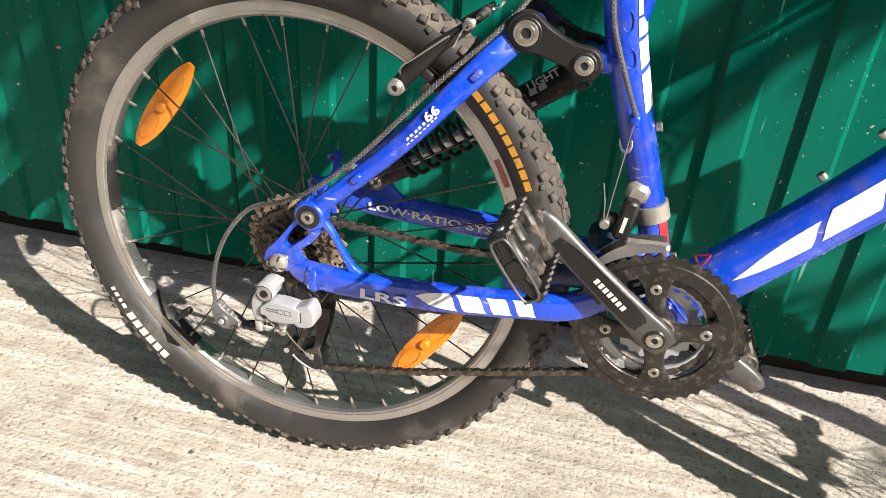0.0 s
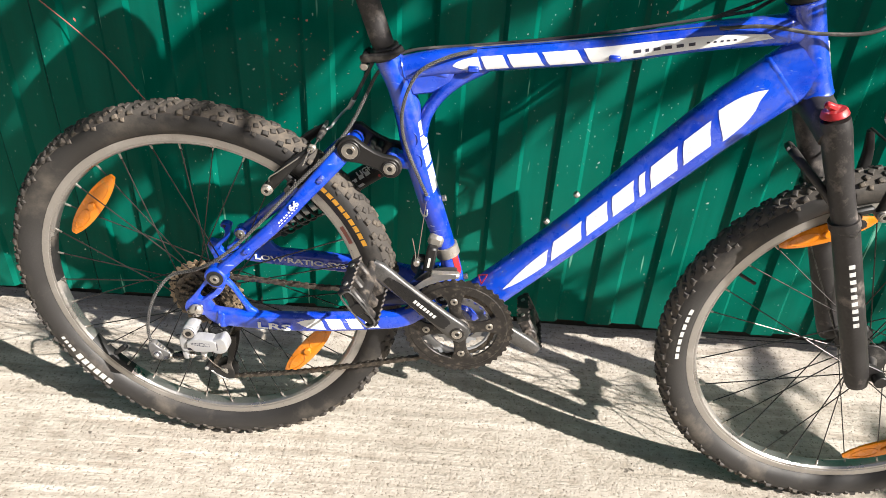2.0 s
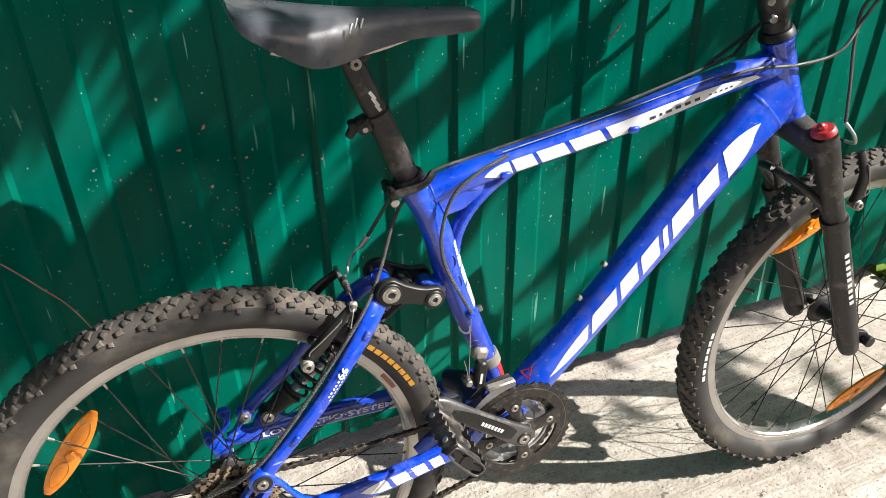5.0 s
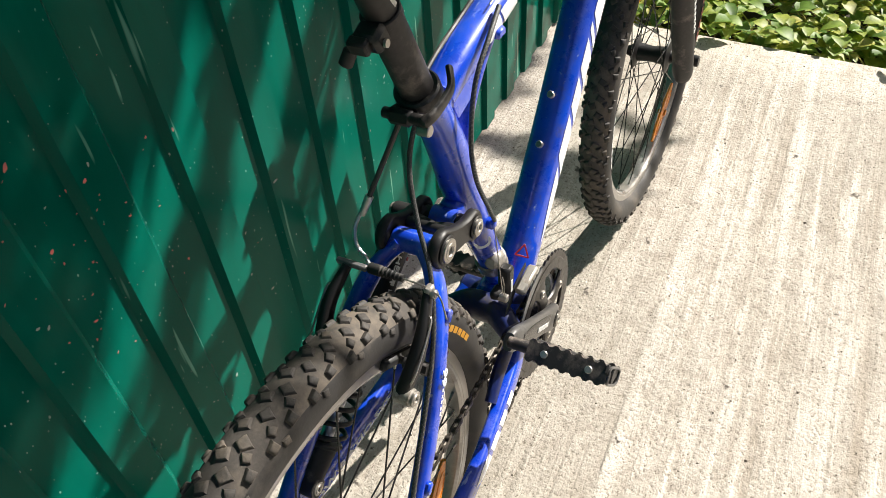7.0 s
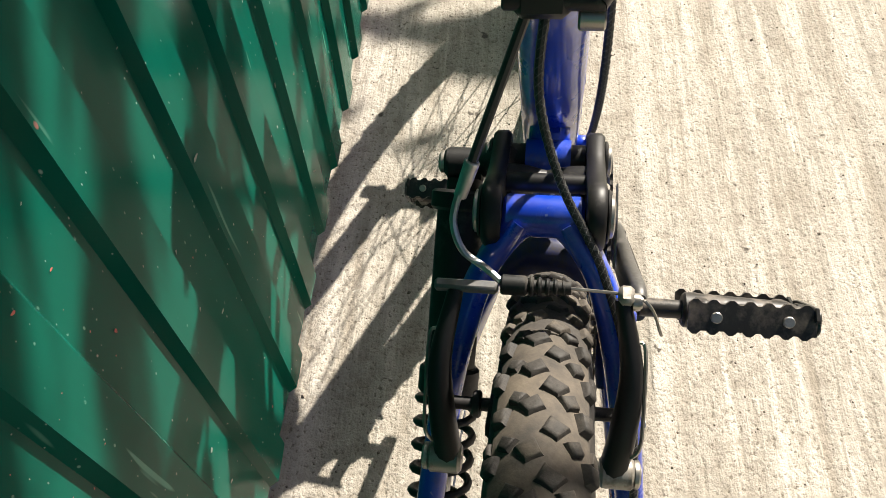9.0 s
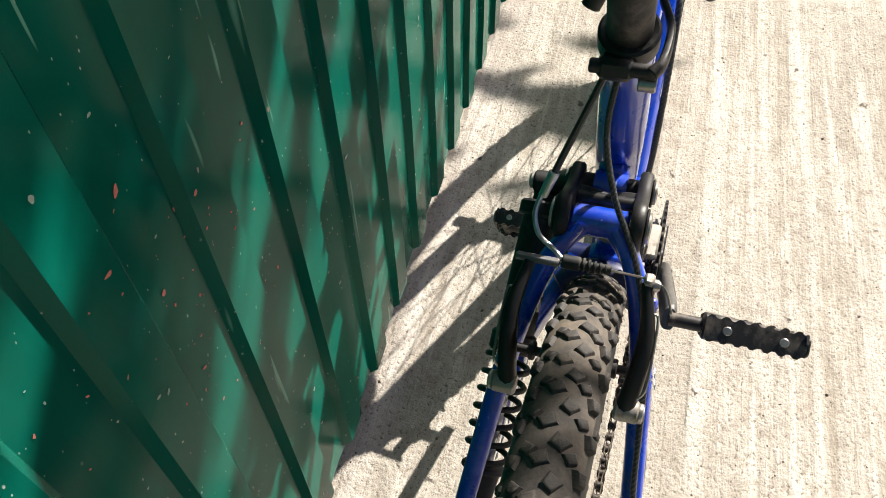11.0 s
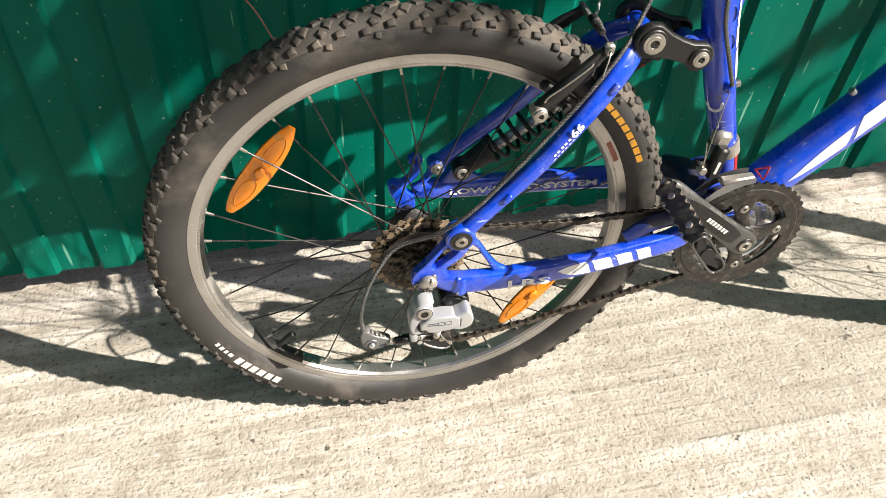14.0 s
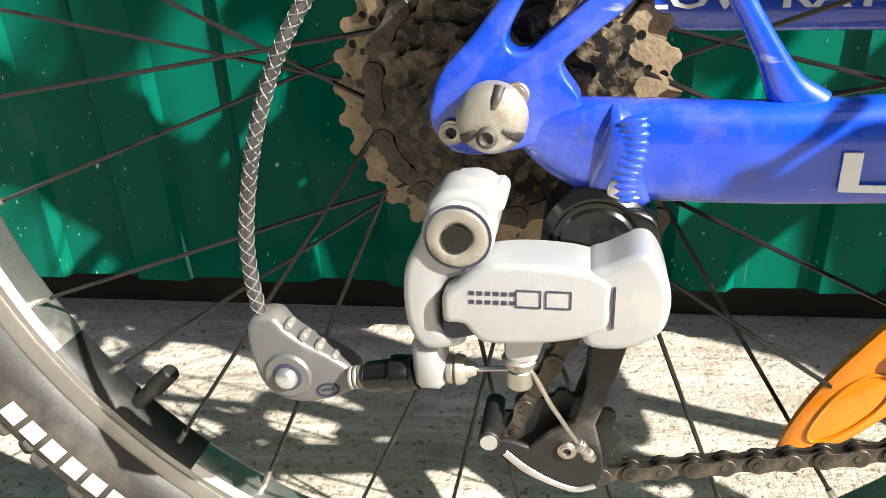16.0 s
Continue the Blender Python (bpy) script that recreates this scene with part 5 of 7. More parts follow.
def pedal(name, eye, sign, along, parent):
    """A toothed cage pedal: axle, body, front and rear cage plates, end plates, screws."""
    along = V(along[0], 0, along[1]).normalized()
    thick = V(-along.z, 0, along.x)
    y0, y1 = eye.y + sign * 0.028, eye.y + sign * 0.116
    ax = V(eye.x, 0, eye.z)
    m = Mesh()
    m.cyl((eye.x, eye.y - sign * 0.004, eye.z), (eye.x, y0 + sign * 0.006, eye.z), 0.0072, seg=16, chamfer=0.001)
    m.cyl((eye.x, y0, eye.z), (eye.x, y1 - sign * 0.01, eye.z), 0.0135, 0.011, seg=20, chamfer=0.002)
    turn = Matrix((along, V(0, 1, 0), thick)).transposed()
    m.box(ax + V(0, (y0 + y1) / 2, 0), (0.058, 0.016, 0.016), turn, 0.2)
    m.box(ax + V(0, y0 + sign * 0.012, 0), (0.062, 0.012, 0.022), turn, 0.25)
    m.box(ax + V(0, y1 - sign * 0.012, 0), (0.058, 0.012, 0.020), turn, 0.25)
    pd = part(name, m, PEDAL, bike, "dusty black toothed cage pedal", sharp=40)
    for s in (-1, 1):
        cm = Mesh()
        n = 7
        prof = []
        for i in range(n * 4 + 1):
            f = i / (n * 4)
            up = 0.0098 + (0.0028 if i % 4 in (1, 2) else 0.0)
            prof.append((y0 + (y1 - y0) * f, up))
        outer = [(y, u) for y, u in prof] + [(y, -u) for y, u in reversed(prof)]
        base = ax + along * (s * 0.033)
        rows = []
        for d in (-0.0014, 0.0014):
            rows.append([base + V(0, y, 0) + thick * u + along * d for y, u in outer])
        cm.grid(rows, caps=True)
        cage = part("cage_plate", cm, PEDAL, pd, "black toothed cage plate")
        for f in (0.22, 0.78):
            c = base + V(0, y0 + (y1 - y0) * f, 0)
            sm = Mesh().cyl(c + along * (s * 0.001), c + along * (s * 0.0034), 0.0042, seg=12, chamfer=0.0006)
            part("screw", sm, BOLT, cage, "steel cross-head screw")
    em = Mesh()
    for s in (-1, 1):
        em.box(ax + V(0, y1 - sign * 0.001, 0) + along * (s * 0.018), (0.040, 0.003, 0.010), turn @ Euler((0, s * 0.35, 0)).to_matrix(), 0.2)
    em.cyl((eye.x, y1 - sign * 0.006, eye.z), (eye.x, y1 + sign * 0.002, eye.z), 0.010, seg=18, chamfer=0.001)
    part("end_cap", em, BLACK, pd, "black pedal end plate")
    hoop = [ax + V(0, y1 + sign * 0.0015, 0) + along * (0.033 * math.copysign(abs(math.cos(w)) ** 0.45, math.cos(w))) + thick * (0.0095 * math.copysign(abs(math.sin(w)) ** 0.45, math.sin(w))) for w in (2 * math.pi * q / 28 for q in range(29))]
    part("hoop", tube(hoop, 0.0015, 8, 2), CRANK, pd, "scuffed bare edge of the pedal cage")
    return pd


pedal("pedal", CE + V(-0.009, 0, 0.008), -1, (-0.60, 0.80), crank_r)
pedal("pedal", CL, 1, (-0.45, 0.90), crank_l)

# chain: outer and inner links along the run
CASS_R, CASS_Y, RING_R, RING_Y = 23 * 0.0127 / (2 * math.pi) + 0.0005, -0.0345, 29 * 0.0127 / (2 * math.pi) + 0.0005, -0.0465
GP, TP = V(0.0400, -0.0400, 0.2920), V(0.0298, -0.0415, 0.1939)


def arc(c, r, y, a0, a1, n):
    return [V(c.x + r * math.cos(radians(a0 + (a1 - a0) * i / n)), y, c.z + r * math.sin(radians(a0 + (a1 - a0) * i / n))) for i in range(n + 1)]


run = arc(REAR, CASS_R, CASS_Y, 92, 292, 24)
run += arc(GP, 0.0195, -0.0400, 48, -75, 8)
run += arc(TP, 0.0225, -0.0410, 140, 278, 10)
run += [V(0.1557, -0.0410, 0.1965), V(0.24, -0.0420, 0.2210)]
run += arc(BB, RING_R, RING_Y, -82, 94, 22)
run += [V(0.20, -0.0405, 0.3825)]
run.append(run[0])
lens = [0.0]
for a, b in zip(run, run[1:]):
    lens.append(lens[-1] + (b - a).length)
total = lens[-1]
links = int(total / 0.0127) // 2 * 2
step = total / links


def along_run(s):
    s %= total
    for k in range(len(run) - 1):
        if lens[k + 1] >= s:
            f = (s - lens[k]) / max(1e-9, lens[k + 1] - lens[k])
            return run[k].lerp(run[k + 1], f)
    return run[-1]


def link_mesh(name, y, width):
    m = Mesh()
    h = step / 2
    waist = []
    for w in range(-120, 121, 24):
        waist.append((h + 0.0043 * math.cos(radians(w)), 0.0043 * math.sin(radians(w))))
    waist += [(0.0, 0.0031)]
    for w in range(60, 301, 24):
        waist.append((-h + 0.0043 * math.cos(radians(w)), 0.0043 * math.sin(radians(w))))
    waist += [(0.0, -0.0031)]
    for s in (-1, 1):
        m.plate(waist, s * y - 0.0006, s * y + 0.0006, 0.0002)
    for s in (-1, 1):
        m.cyl((s * h, -width, 0), (s * h, width, 0), 0.0019 if name == "outer_link" else 0.0036, seg=10)
    return m.data(name, CHAIN, 40)


outer, inner = link_mesh("outer_link", 0.0030, 0.0040), link_mesh("inner_link", 0.0019, 0.0012)
chain = part("chain", Mesh().cyl((0, -0.0038, 0), (0, 0.0038, 0), 0.0021, seg=10), CHAIN, bike, "greasy black roller chain")
chain.location = along_run(0)
for i in range(links):
    a, b = along_run(i * step), along_run((i + 1) * step)
    d = (b - a).normalized()
    ob = new("link", outer if i % 2 else inner)
    ob.parent = chain
    lat = (V(0, 1, 0) - d * d.y).normalized()
    turn = Matrix((d, lat, d.cross(lat))).transposed().to_4x4()
    ob.matrix_local = Matrix.Translation((a + b) / 2 - chain.location) @ turn

# rear derailleur ---------------------------------------------------------------
KNUCKLE = [(-0.0145, 0.3190), (-0.0090, 0.3235), (0.0010, 0.3235), (0.0062, 0.3190), (0.0055, 0.3110), (0.0022, 0.3025), (-0.0035, 0.2960), (-0.0095, 0.2935), (-0.0122, 0.2870),
           (-0.0122, 0.2790), (-0.0100, 0.2765), (-0.0050, 0.2762), (-0.0042, 0.2715), (-0.0100, 0.2690), (-0.0180, 0.2690), (-0.0225, 0.2760), (-0.0238, 0.2870), (-0.0226, 0.2980),
           (-0.0180, 0.3075), (-0.0160, 0.3140)]
m = Mesh()
m.cast(KNUCKLE, -0.0800, -0.1030, 0.0030)
m.cyl((-0.0062, -0.0800, 0.3110), (-0.0052, -0.1045, 0.3098), 0.0122, 0.0112, seg=40, chamfer=0.0018)
m.cast([(0.0000, 0.3200), (0.0068, 0.3212), (0.0086, 0.3175), (0.0060, 0.3130), (0.0000, 0.3150)], -0.0790, -0.0940, 0.0015, per=2)
m.box((-0.0172, -0.0935, 0.2600), (0.0112, 0.0125, 0.0200), chamfer=0.22)
rder = part("rear_derailleur", m, SILVER, bike, "silver rear derailleur with scuffed body", sharp=50)
m = Mesh()
m.lathe([(0.0104, 0.0), (0.0104, -0.0006), (0.0096, -0.0006), (0.0096, 0.0)], seg=40, closed=True)
ring = part("mount_groove", m, INK, rder, "dark ring groove round the mounting bolt")
ring.location = (-0.0052, -0.1045, 0.3098)
m = Mesh()
m.lathe([(0.0094, 0.001), (0.0094, -0.0008), (0.0084, -0.0014), (0.0056, -0.0014), (0.0042, -0.0004), (0.0040, 0.0060)], seg=40)
mount = part("mount_bolt", m, WORN, rder, "steel mounting bolt with deep socket")
mount.location = (-0.0052, -0.1045, 0.3098)
m = Mesh().cyl((0, -0.0009, 0), (0, 0.0, 0), 0.0044, seg=24)
sock = part("socket", m, GLOSS, mount, "dark bolt socket")
sock.location = (0, -0.0010, 0)
# dark filler: colours in the shade of the gaps between knuckles and link
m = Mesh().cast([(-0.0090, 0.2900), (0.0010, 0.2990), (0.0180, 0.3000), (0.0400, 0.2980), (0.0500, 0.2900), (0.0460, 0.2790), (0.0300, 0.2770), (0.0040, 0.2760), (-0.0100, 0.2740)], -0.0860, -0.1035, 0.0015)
part("gap_shade", m, INK, rder, "dark filler plate for the shade between the derailleur's parts")
BODY = [(-0.0098, 0.2915), (-0.0060, 0.2952), (0.0004, 0.3002), (0.0090, 0.3024), (0.0200, 0.3028), (0.0320, 0.3016), (0.0406, 0.2980), (0.0412, 0.2910), (0.0412, 0.2845), (0.0360, 0.2795),
        (0.0240, 0.2762), (0.0100, 0.2748), (0.0020, 0.2752), (-0.0015, 0.2785), (-0.0040, 0.2812), (-0.0096, 0.2818), (-0.0104, 0.2865)]
m = Mesh().cast(BODY, -0.0880, -0.1078, 0.0026, steps=5)
body = part("link_body", m, SILVER, rder, "silver derailleur link with dark bars", sharp=60)
m = Mesh()
m.cast([(0.0330, 0.2995), (0.0400, 0.3030), (0.0480, 0.3070), (0.0530, 0.3060), (0.0572, 0.2985), (0.0586, 0.2900), (0.0566, 0.2815), (0.0500, 0.2762), (0.0420, 0.2742), (0.0350, 0.2750),
        (0.0325, 0.2790), (0.0315, 0.2890)], -0.0860, -0.1068, 0.0030, steps=5)
part("knuckle", m, SILVER, rder, "silver derailleur knuckle", sharp=60)
part("seam", Mesh().box((0.0418, -0.1066, 0.2898), (0.0008, 0.0018, 0.0140), chamfer=0.05), INK, rder, "dark seam line")
m = Mesh()
m.cast([(0.0090, 0.2770), (0.0220, 0.2770), (0.0205, 0.2690), (0.0180, 0.2630), (0.0100, 0.2625), (0.0080, 0.2690)], -0.0860, -0.0990, 0.0025, per=3)
part("clamp_base", m, SILVER, rder, "silver cable clamp lug")
m = Mesh()
m.cyl((0.0132, -0.0950, 0.2640), (0.0132, -0.0950, 0.2595), 0.0062, 0.0050, seg=22, chamfer=0.0008)
m.cyl((0.0132, -0.0950, 0.2595), (0.0132, -0.0950, 0.2520), 0.0044, seg=22, chamfer=0.0008)
part("cable_bolt", m, BOLT, rder, "steel cable clamp bolt")


def flat_bar(x, z, w, h, y, slope=0.012):
    return Mesh().box((x, y, z + slope * x), (w, 0.0005, h), chamfer=0.05)


for k in range(6):
    part("print", flat_bar(-0.0008 + 0.0025 * k, 0.2930, 0.0017, 0.0013, -0.1078), INK, body, "tiny dark print bar")
    part("print", flat_bar(-0.0008 + 0.0025 * k, 0.2900, 0.0017, 0.0013, -0.1078), INK, body, "tiny dark print bar")
for x0 in (0.0165, 0.0255):                                   # outlined blocks of the model mark
    w, h = 0.0074, 0.0056
    for dx, dz, ww, hh in ((0, h / 2, w, 0.0004), (0, -h / 2, w, 0.0004), (-w / 2, 0, 0.0004, h), (w / 2, 0, 0.0004, h)):
        part("print", flat_bar(x0 + dx, 0.2916 + dz, ww, hh, -0.1079), INK, body, "thin dark outline of the model mark")
m = Mesh().cyl((0.0365, -0.0600, 0.3010), (0.0365, -0.0850, 0.3010), 0.0178, seg=36, chamfer=0.0025)
m.cyl((0.0365, -0.0850, 0.3010), (0.0365, -0.0870, 0.3010), 0.0140, 0.0125, seg=36, chamfer=0.001)
m.cast([(0.0420, 0.3130), (0.0530, 0.3110), (0.0565, 0.3040), (0.0550, 0.2960), (0.0470, 0.2960)], -0.0600, -0.0860, 0.002, per=3)
part("spring_housing", m, GLOSS, rder, "black round spring housing")
# barrel of the cable, with its adjuster
m = Mesh()
m.cyl((-0.0116, -0.0940, 0.2562), (-0.0090, -0.0940, 0.2563), 0.0050, seg=20, chamfer=0.0006)
m.cyl((-0.0086, -0.0940, 0.2563), (-0.0050, -0.0940, 0.2566), 0.0056, 0.0050, seg=20, chamfer=0.0006)
m.cyl((-0.0060, -0.0940, 0.2566), (-0.0015, -0.0940, 0.2568), 0.0036, 0.0022, seg=16, chamfer=0.0004)
part("barrel", m, WORN, rder, "worn alloy cable barrel")
m = Mesh()
m.cyl((-0.0410, -0.0915, 0.2490), (-0.0250, -0.0930, 0.2530), 0.0054, 0.0058, seg=22, chamfer=0.0008)
m.cyl((-0.0310, -0.0925, 0.2515), (-0.0235, -0.0932, 0.2534), 0.0072, 0.0064, seg=10, chamfer=0.001)
m.cyl((-0.0235, -0.0932, 0.2534), (-0.0222, -0.0933, 0.2538), 0.0062, seg=22)
part("barrel_adjuster", m, GLOSS, rder, "black barrel adjuster")
m = Mesh()
for k in range(4):
    x = -0.0475 + 0.0018 * k
    m.cyl((x, -0.0905, 0.2473 + 0.0004 * k), (x + 0.0014, -0.0905, 0.2476 + 0.0004 * k), 0.0043, seg=16, chamfer=0.0004)
part("adjuster_thread", m, WORN, rder, "grey threaded end of the adjuster")
part("inner_cable", tube([(-0.002, -0.0940, 0.2568), (0.0100, -0.0965, 0.2595), (0.0165, -0.0970, 0.2600), (0.0240, -0.0910, 0.2420), (0.0340, -0.0760, 0.2150)], 0.00085, 6), BOLT, rder, "thin steel cable")
m = Mesh()
m.cyl((0.0335, -0.0765, 0.2165), (0.0395, -0.0700, 0.2040), 0.0021, 0.0019, seg=10, chamfer=0.0004)
m.ball((0.0350, -0.0750, 0.2135), 0.0027, seg=8)
m.ball((0.0378, -0.0720, 0.2075), 0.0026, seg=8)
part("cable_tip", m, BOLT, rder, "crimped cable tip")

# cage and pulleys
m = Mesh()
ARM = [(0.0300, 0.2720), (0.0540, 0.2720), (0.0517, 0.2470), (0.0460, 0.2235), (0.0405, 0.2068), (0.0440, 0.1930), (0.0452, 0.1830), (0.0425, 0.1745), (0.0300, 0.1712), (0.0130, 0.1780), (-0.0035, 0.1910),
       (-0.0040, 0.1955), (0.0060, 0.1962), (0.0140, 0.1935), (0.0220, 0.2020), (0.0320, 0.2080), (0.0362, 0.2230), (0.0372, 0.2430)]
m.plate(ARM, -0.0500, -0.0530, 0.0008)
m.plate(ARM, -0.0300, -0.0320, 0.0006)
m.cyl((-0.0020, -0.0290, 0.1985), (-0.0020, -0.0580, 0.1985), 0.0046, seg=18, chamfer=0.0006)
cage = part("cage", m, BLACK, rder, "black derailleur cage", sharp=40)
part("stop_pin", Mesh().cyl((-0.0020, -0.0580, 0.1985), (-0.0020, -0.0588, 0.1985), 0.0036, seg=16), ALLOY, cage, "bare alloy end of the stop pin")
m = Mesh()
Sweep([(0.0040, -0.0532, 0.1900, 0.0008, 0.0016), (0.0130, -0.0532, 0.1822, 0.0008, 0.0018), (0.0240, -0.0532, 0.1765, 0.0008, 0.0014), (0.0340, -0.0532, 0.1738, 0.0008, 0.0014), (0.0420, -0.0532, 0.1765, 0.0008, 0.0012)]).into(m, 8)
part("cage_edge", m, ALLOY, cage, "bare worn cage edge")
for nm, c in (("guide_pulley", GP), ("tension_pulley", TP)):
    g = gear(11, 0.0195, c.y + 0.0015, c.y - 0.0015, 0.006, 0.0030)
    g.cyl((0, c.y + 0.004, 0), (0, c.y - 0.004, 0), 0.008, seg=16)
    pu = part(nm, g, PLASTIC, cage, "black toothed jockey pulley")
    pu.location = (c.x, 0, c.z)
part("pulley_bolt", bolt(TP.x, -0.0530, TP.z, 0.0040, -1, 0.0018), BOLT, cage, "steel pulley bolt")
# cable roller arm
m = Mesh()
m.cast([(-0.0846, 0.2672), (-0.0790, 0.2696), (-0.0742, 0.2690), (-0.0712, 0.2650), (-0.0650, 0.2600), (-0.0570, 0.2560), (-0.0490, 0.2512), (-0.0462, 0.2470), (-0.0470, 0.2415), (-0.0560, 0.2368),
        (-0.0660, 0.2342), (-0.0745, 0.2350), (-0.0815, 0.2400), (-0.0848, 0.2500), (-0.0858, 0.2590)], -0.0790, -0.0900, 0.0026, per=3)
roller = part("cable_roller_arm", m, GREY, rder, "grey teardrop cable roller arm", sharp=60)
m = Mesh().lathe([(0.0090, 0.002), (0.0090, -0.0006), (0.0082, -0.0016), (0.0052, -0.0016)], seg=36)
disc = part("roller", m, GREY, roller, "grey round roller cover")
disc.location = (-0.0712, -0.0900, 0.2467)
m = Mesh().lathe([(0.0054, 0.0), (0.0054, -0.0006), (0.0044, -0.0010)], seg=30)
grv = part("roller_groove", m, INK, roller, "dark ring round the roller bolt")
grv.location = (-0.0712, -0.0914, 0.2467)
m = Mesh().lathe([(0.0043, 0.0), (0.0040, -0.0018), (0.0028, -0.0030), (0.0014, -0.0034)], seg=26)
rbolt = part("roller_bolt", m, ALLOY, roller, "shiny steel roller bolt")
rbolt.location = (-0.0712, -0.0920, 0.2467)
m = Mesh()
for i in range(28):
    w = 2 * math.pi * i / 28
    c = V(-0.0567 + 0.0040 * math.cos(w) - 0.0005 * math.sin(w), -0.0901, 0.2412 + 0.0024 * math.sin(w) + 0.0010 * math.cos(w))
    m.box(c, (0.0012, 0.0006, 0.0008), Euler((0, -w - math.pi / 2, 0)).to_matrix(), 0.1)
part("badge", m, INK, roller, "small dark oval badge ring")
part("badge_bar", Mesh().box((-0.0567, -0.0901, 0.2414), (0.0048, 0.0006, 0.0010), Euler((0, -0.22, 0)).to_matrix(), 0.1), INK, roller, "small dark bar in the badge")
for k in range(4):
    x, z = -0.0700 + 0.0052 * k, 0.2668 - 0.0040 * k
    tm = Mesh().box((x, -0.0860, z - 0.0012), (0.0030, 0.0060, 0.0036), Euler((0, 0.65 + 0.3 * (k % 2), 0)).to_matrix(), 0.25)
    part("cable_tooth", tm, WORN, roller, "worn alloy cable tooth")

# front derailleur -----------------------------------------------------------------
m = Mesh()
c, lat, up, a, b = seat_tube.ring(0.80)
rows = []
for k, (dz, gr) in enumerate(((-0.010, 0.0008), (-0.009, 0.0032), (0.009, 0.0032), (0.010, 0.0008))):
    tdir = up.cross(lat)
    rows.append([c + tdir * dz - lat * ((a + gr) * math.sin(w)) + up * ((b + gr) * math.cos(w)) for w in (2 * math.pi * j / 28 for j in range(28))])
m.grid(rows)
m.box((0.384, -0.014, 0.478), (0.024, 0.020, 0.022), Euler((0, radians(15), 0)).to_matrix(), 0.25)
fder = part("front_derailleur", m, WORN, bike, "dusty grey front derailleur clamped on the seat tube", sharp=40)
m = Mesh()
m.box((0.378, -0.030, 0.452), (0.017, 0.016, 0.046), Euler((0, radians(8), 0)).to_matrix(), 0.2)
m.box((0.360, -0.026, 0.448), (0.020, 0.012, 0.012), chamfer=0.25)
part("link_body", m, BLACK, fder, "black derailleur link")
part("print", Mesh().box((0.3765, -0.0384, 0.448), (0.0040, 0.0008, 0.018), Euler((0, radians(8), 0)).to_matrix(), 0.1), PRINT, fder, "white print bar")
part("cable_bolt", Mesh().cyl((0.357, -0.030, 0.446), (0.357, -0.042, 0.446), 0.0055, seg=12, chamfer=0.001), BOLT, fder, "steel cable clamp bolt")
for y, t in ((-0.058, 1), (-0.036, 0)):
    m = Mesh()
    rows = []
    for i in range(15):
        w = radians(95 + 43 * i / 14)
        rr = 0.0980
        wide = 0.0045 + 0.004 * (1 - abs(i / 7 - 1))
        rows.append([V(BB.x + math.cos(w) * r2, y + dy, BB.z + math.sin(w) * r2) for r2, dy in ((rr - wide * 0.5, 0), (rr + wide, 0), (rr + wide + 0.001, -0.0015), (rr - wide * 0.5, -0.0015))])
    m.grid(rows, caps=True)
    part("cage_plate", m, GREY if t else CRANK, fder, "scuffed silver derailleur cage")
part("cage_arm", Mesh().box((0.404, -0.046, 0.4340), (0.046, 0.014, 0.009), Euler((0, radians(-4), 0)).to_matrix(), 0.3), WORN, fder, "silver cage arm")

# seat post, clamp, saddle ------------------------------------------------------------
SP0, SP1 = V(0.297, 0, 0.766), V(0.2325, 0, 0.940)
pd_ = (SP1 - SP0).normalized()
m = Mesh()
m.cyl(SP0 - pd_ * 0.02, SP1, 0.0142, seg=30)
post = part("seatpost", m, POST, bike, "scratched black seatpost")
m = Mesh()
m.cyl(SP0 + pd_ * 0.012, SP0 + pd_ * 0.108, 0.0160, 0.0158, seg=30, chamfer=0.0012)
m.cyl(SP0 + pd_ * 0.102, SP0 + pd_ * 0.110, 0.0170, seg=30, chamfer=0.001)
part("sleeve", m, POST, post, "black plastic sleeve")
for f, h in ((0.120, 0.010), (0.128, 0.014), (0.137, 0.012)):
    c = SP0 + pd_ * f + V(0.003, -0.0138, 0)
    part("print", Mesh().box(c, (0.004, 0.001, h), Euler((0, radians(-35), 0)).to_matrix(), 0.2), PRINT, post, "small worn white print bar")
m = Mesh()
m.cyl(SP0 - pd_ * 0.004, SP0 + pd_ * 0.014, 0.0215, seg=32, chamfer=0.002)
m.box((0.272, 0.004, 0.762), (0.020, 0.026, 0.016), Euler((0, radians(18), 0)).to_matrix(), 0.25)
m.cyl((0.268, -0.024, 0.764), (0.268, 0.022, 0.764), 0.0052, seg=14, chamfer=0.001)
clamp = part("seat_clamp", m, BLACK, bike, "black quick-release seat clamp")
m = Mesh()
Sweep([(0.266, -0.020, 0.764, 0.005, 0.006), (0.276, -0.026, 0.768, 0.0035, 0.006), (0.305, -0.0265, 0.774, 0.003, 0.0055), (0.322, -0.018, 0.784, 0.003, 0.0055)], power=2.6).into(m, 14)
part("lever", m, BLACK, clamp, "black clamp lever")
part("clamp_nut", Mesh().cyl((0.268, -0.0245, 0.754), (0.268, -0.012, 0.754), 0.0058, seg=16, chamfer=0.001), BOLT, clamp, "steel clamp nut")
m = Mesh()
c = SP0 + pd_ * 0.100
m.box(c + V(-0.020, 0, -0.004), (0.020, 0.024, 0.020), Euler((0, radians(-20), 0)).to_matrix(), 0.2)
m.box(c + V(-0.032, 0.004, -0.006), (0.010, 0.018, 0.014), Euler((0, radians(-20), 0)).to_matrix(), 0.2)
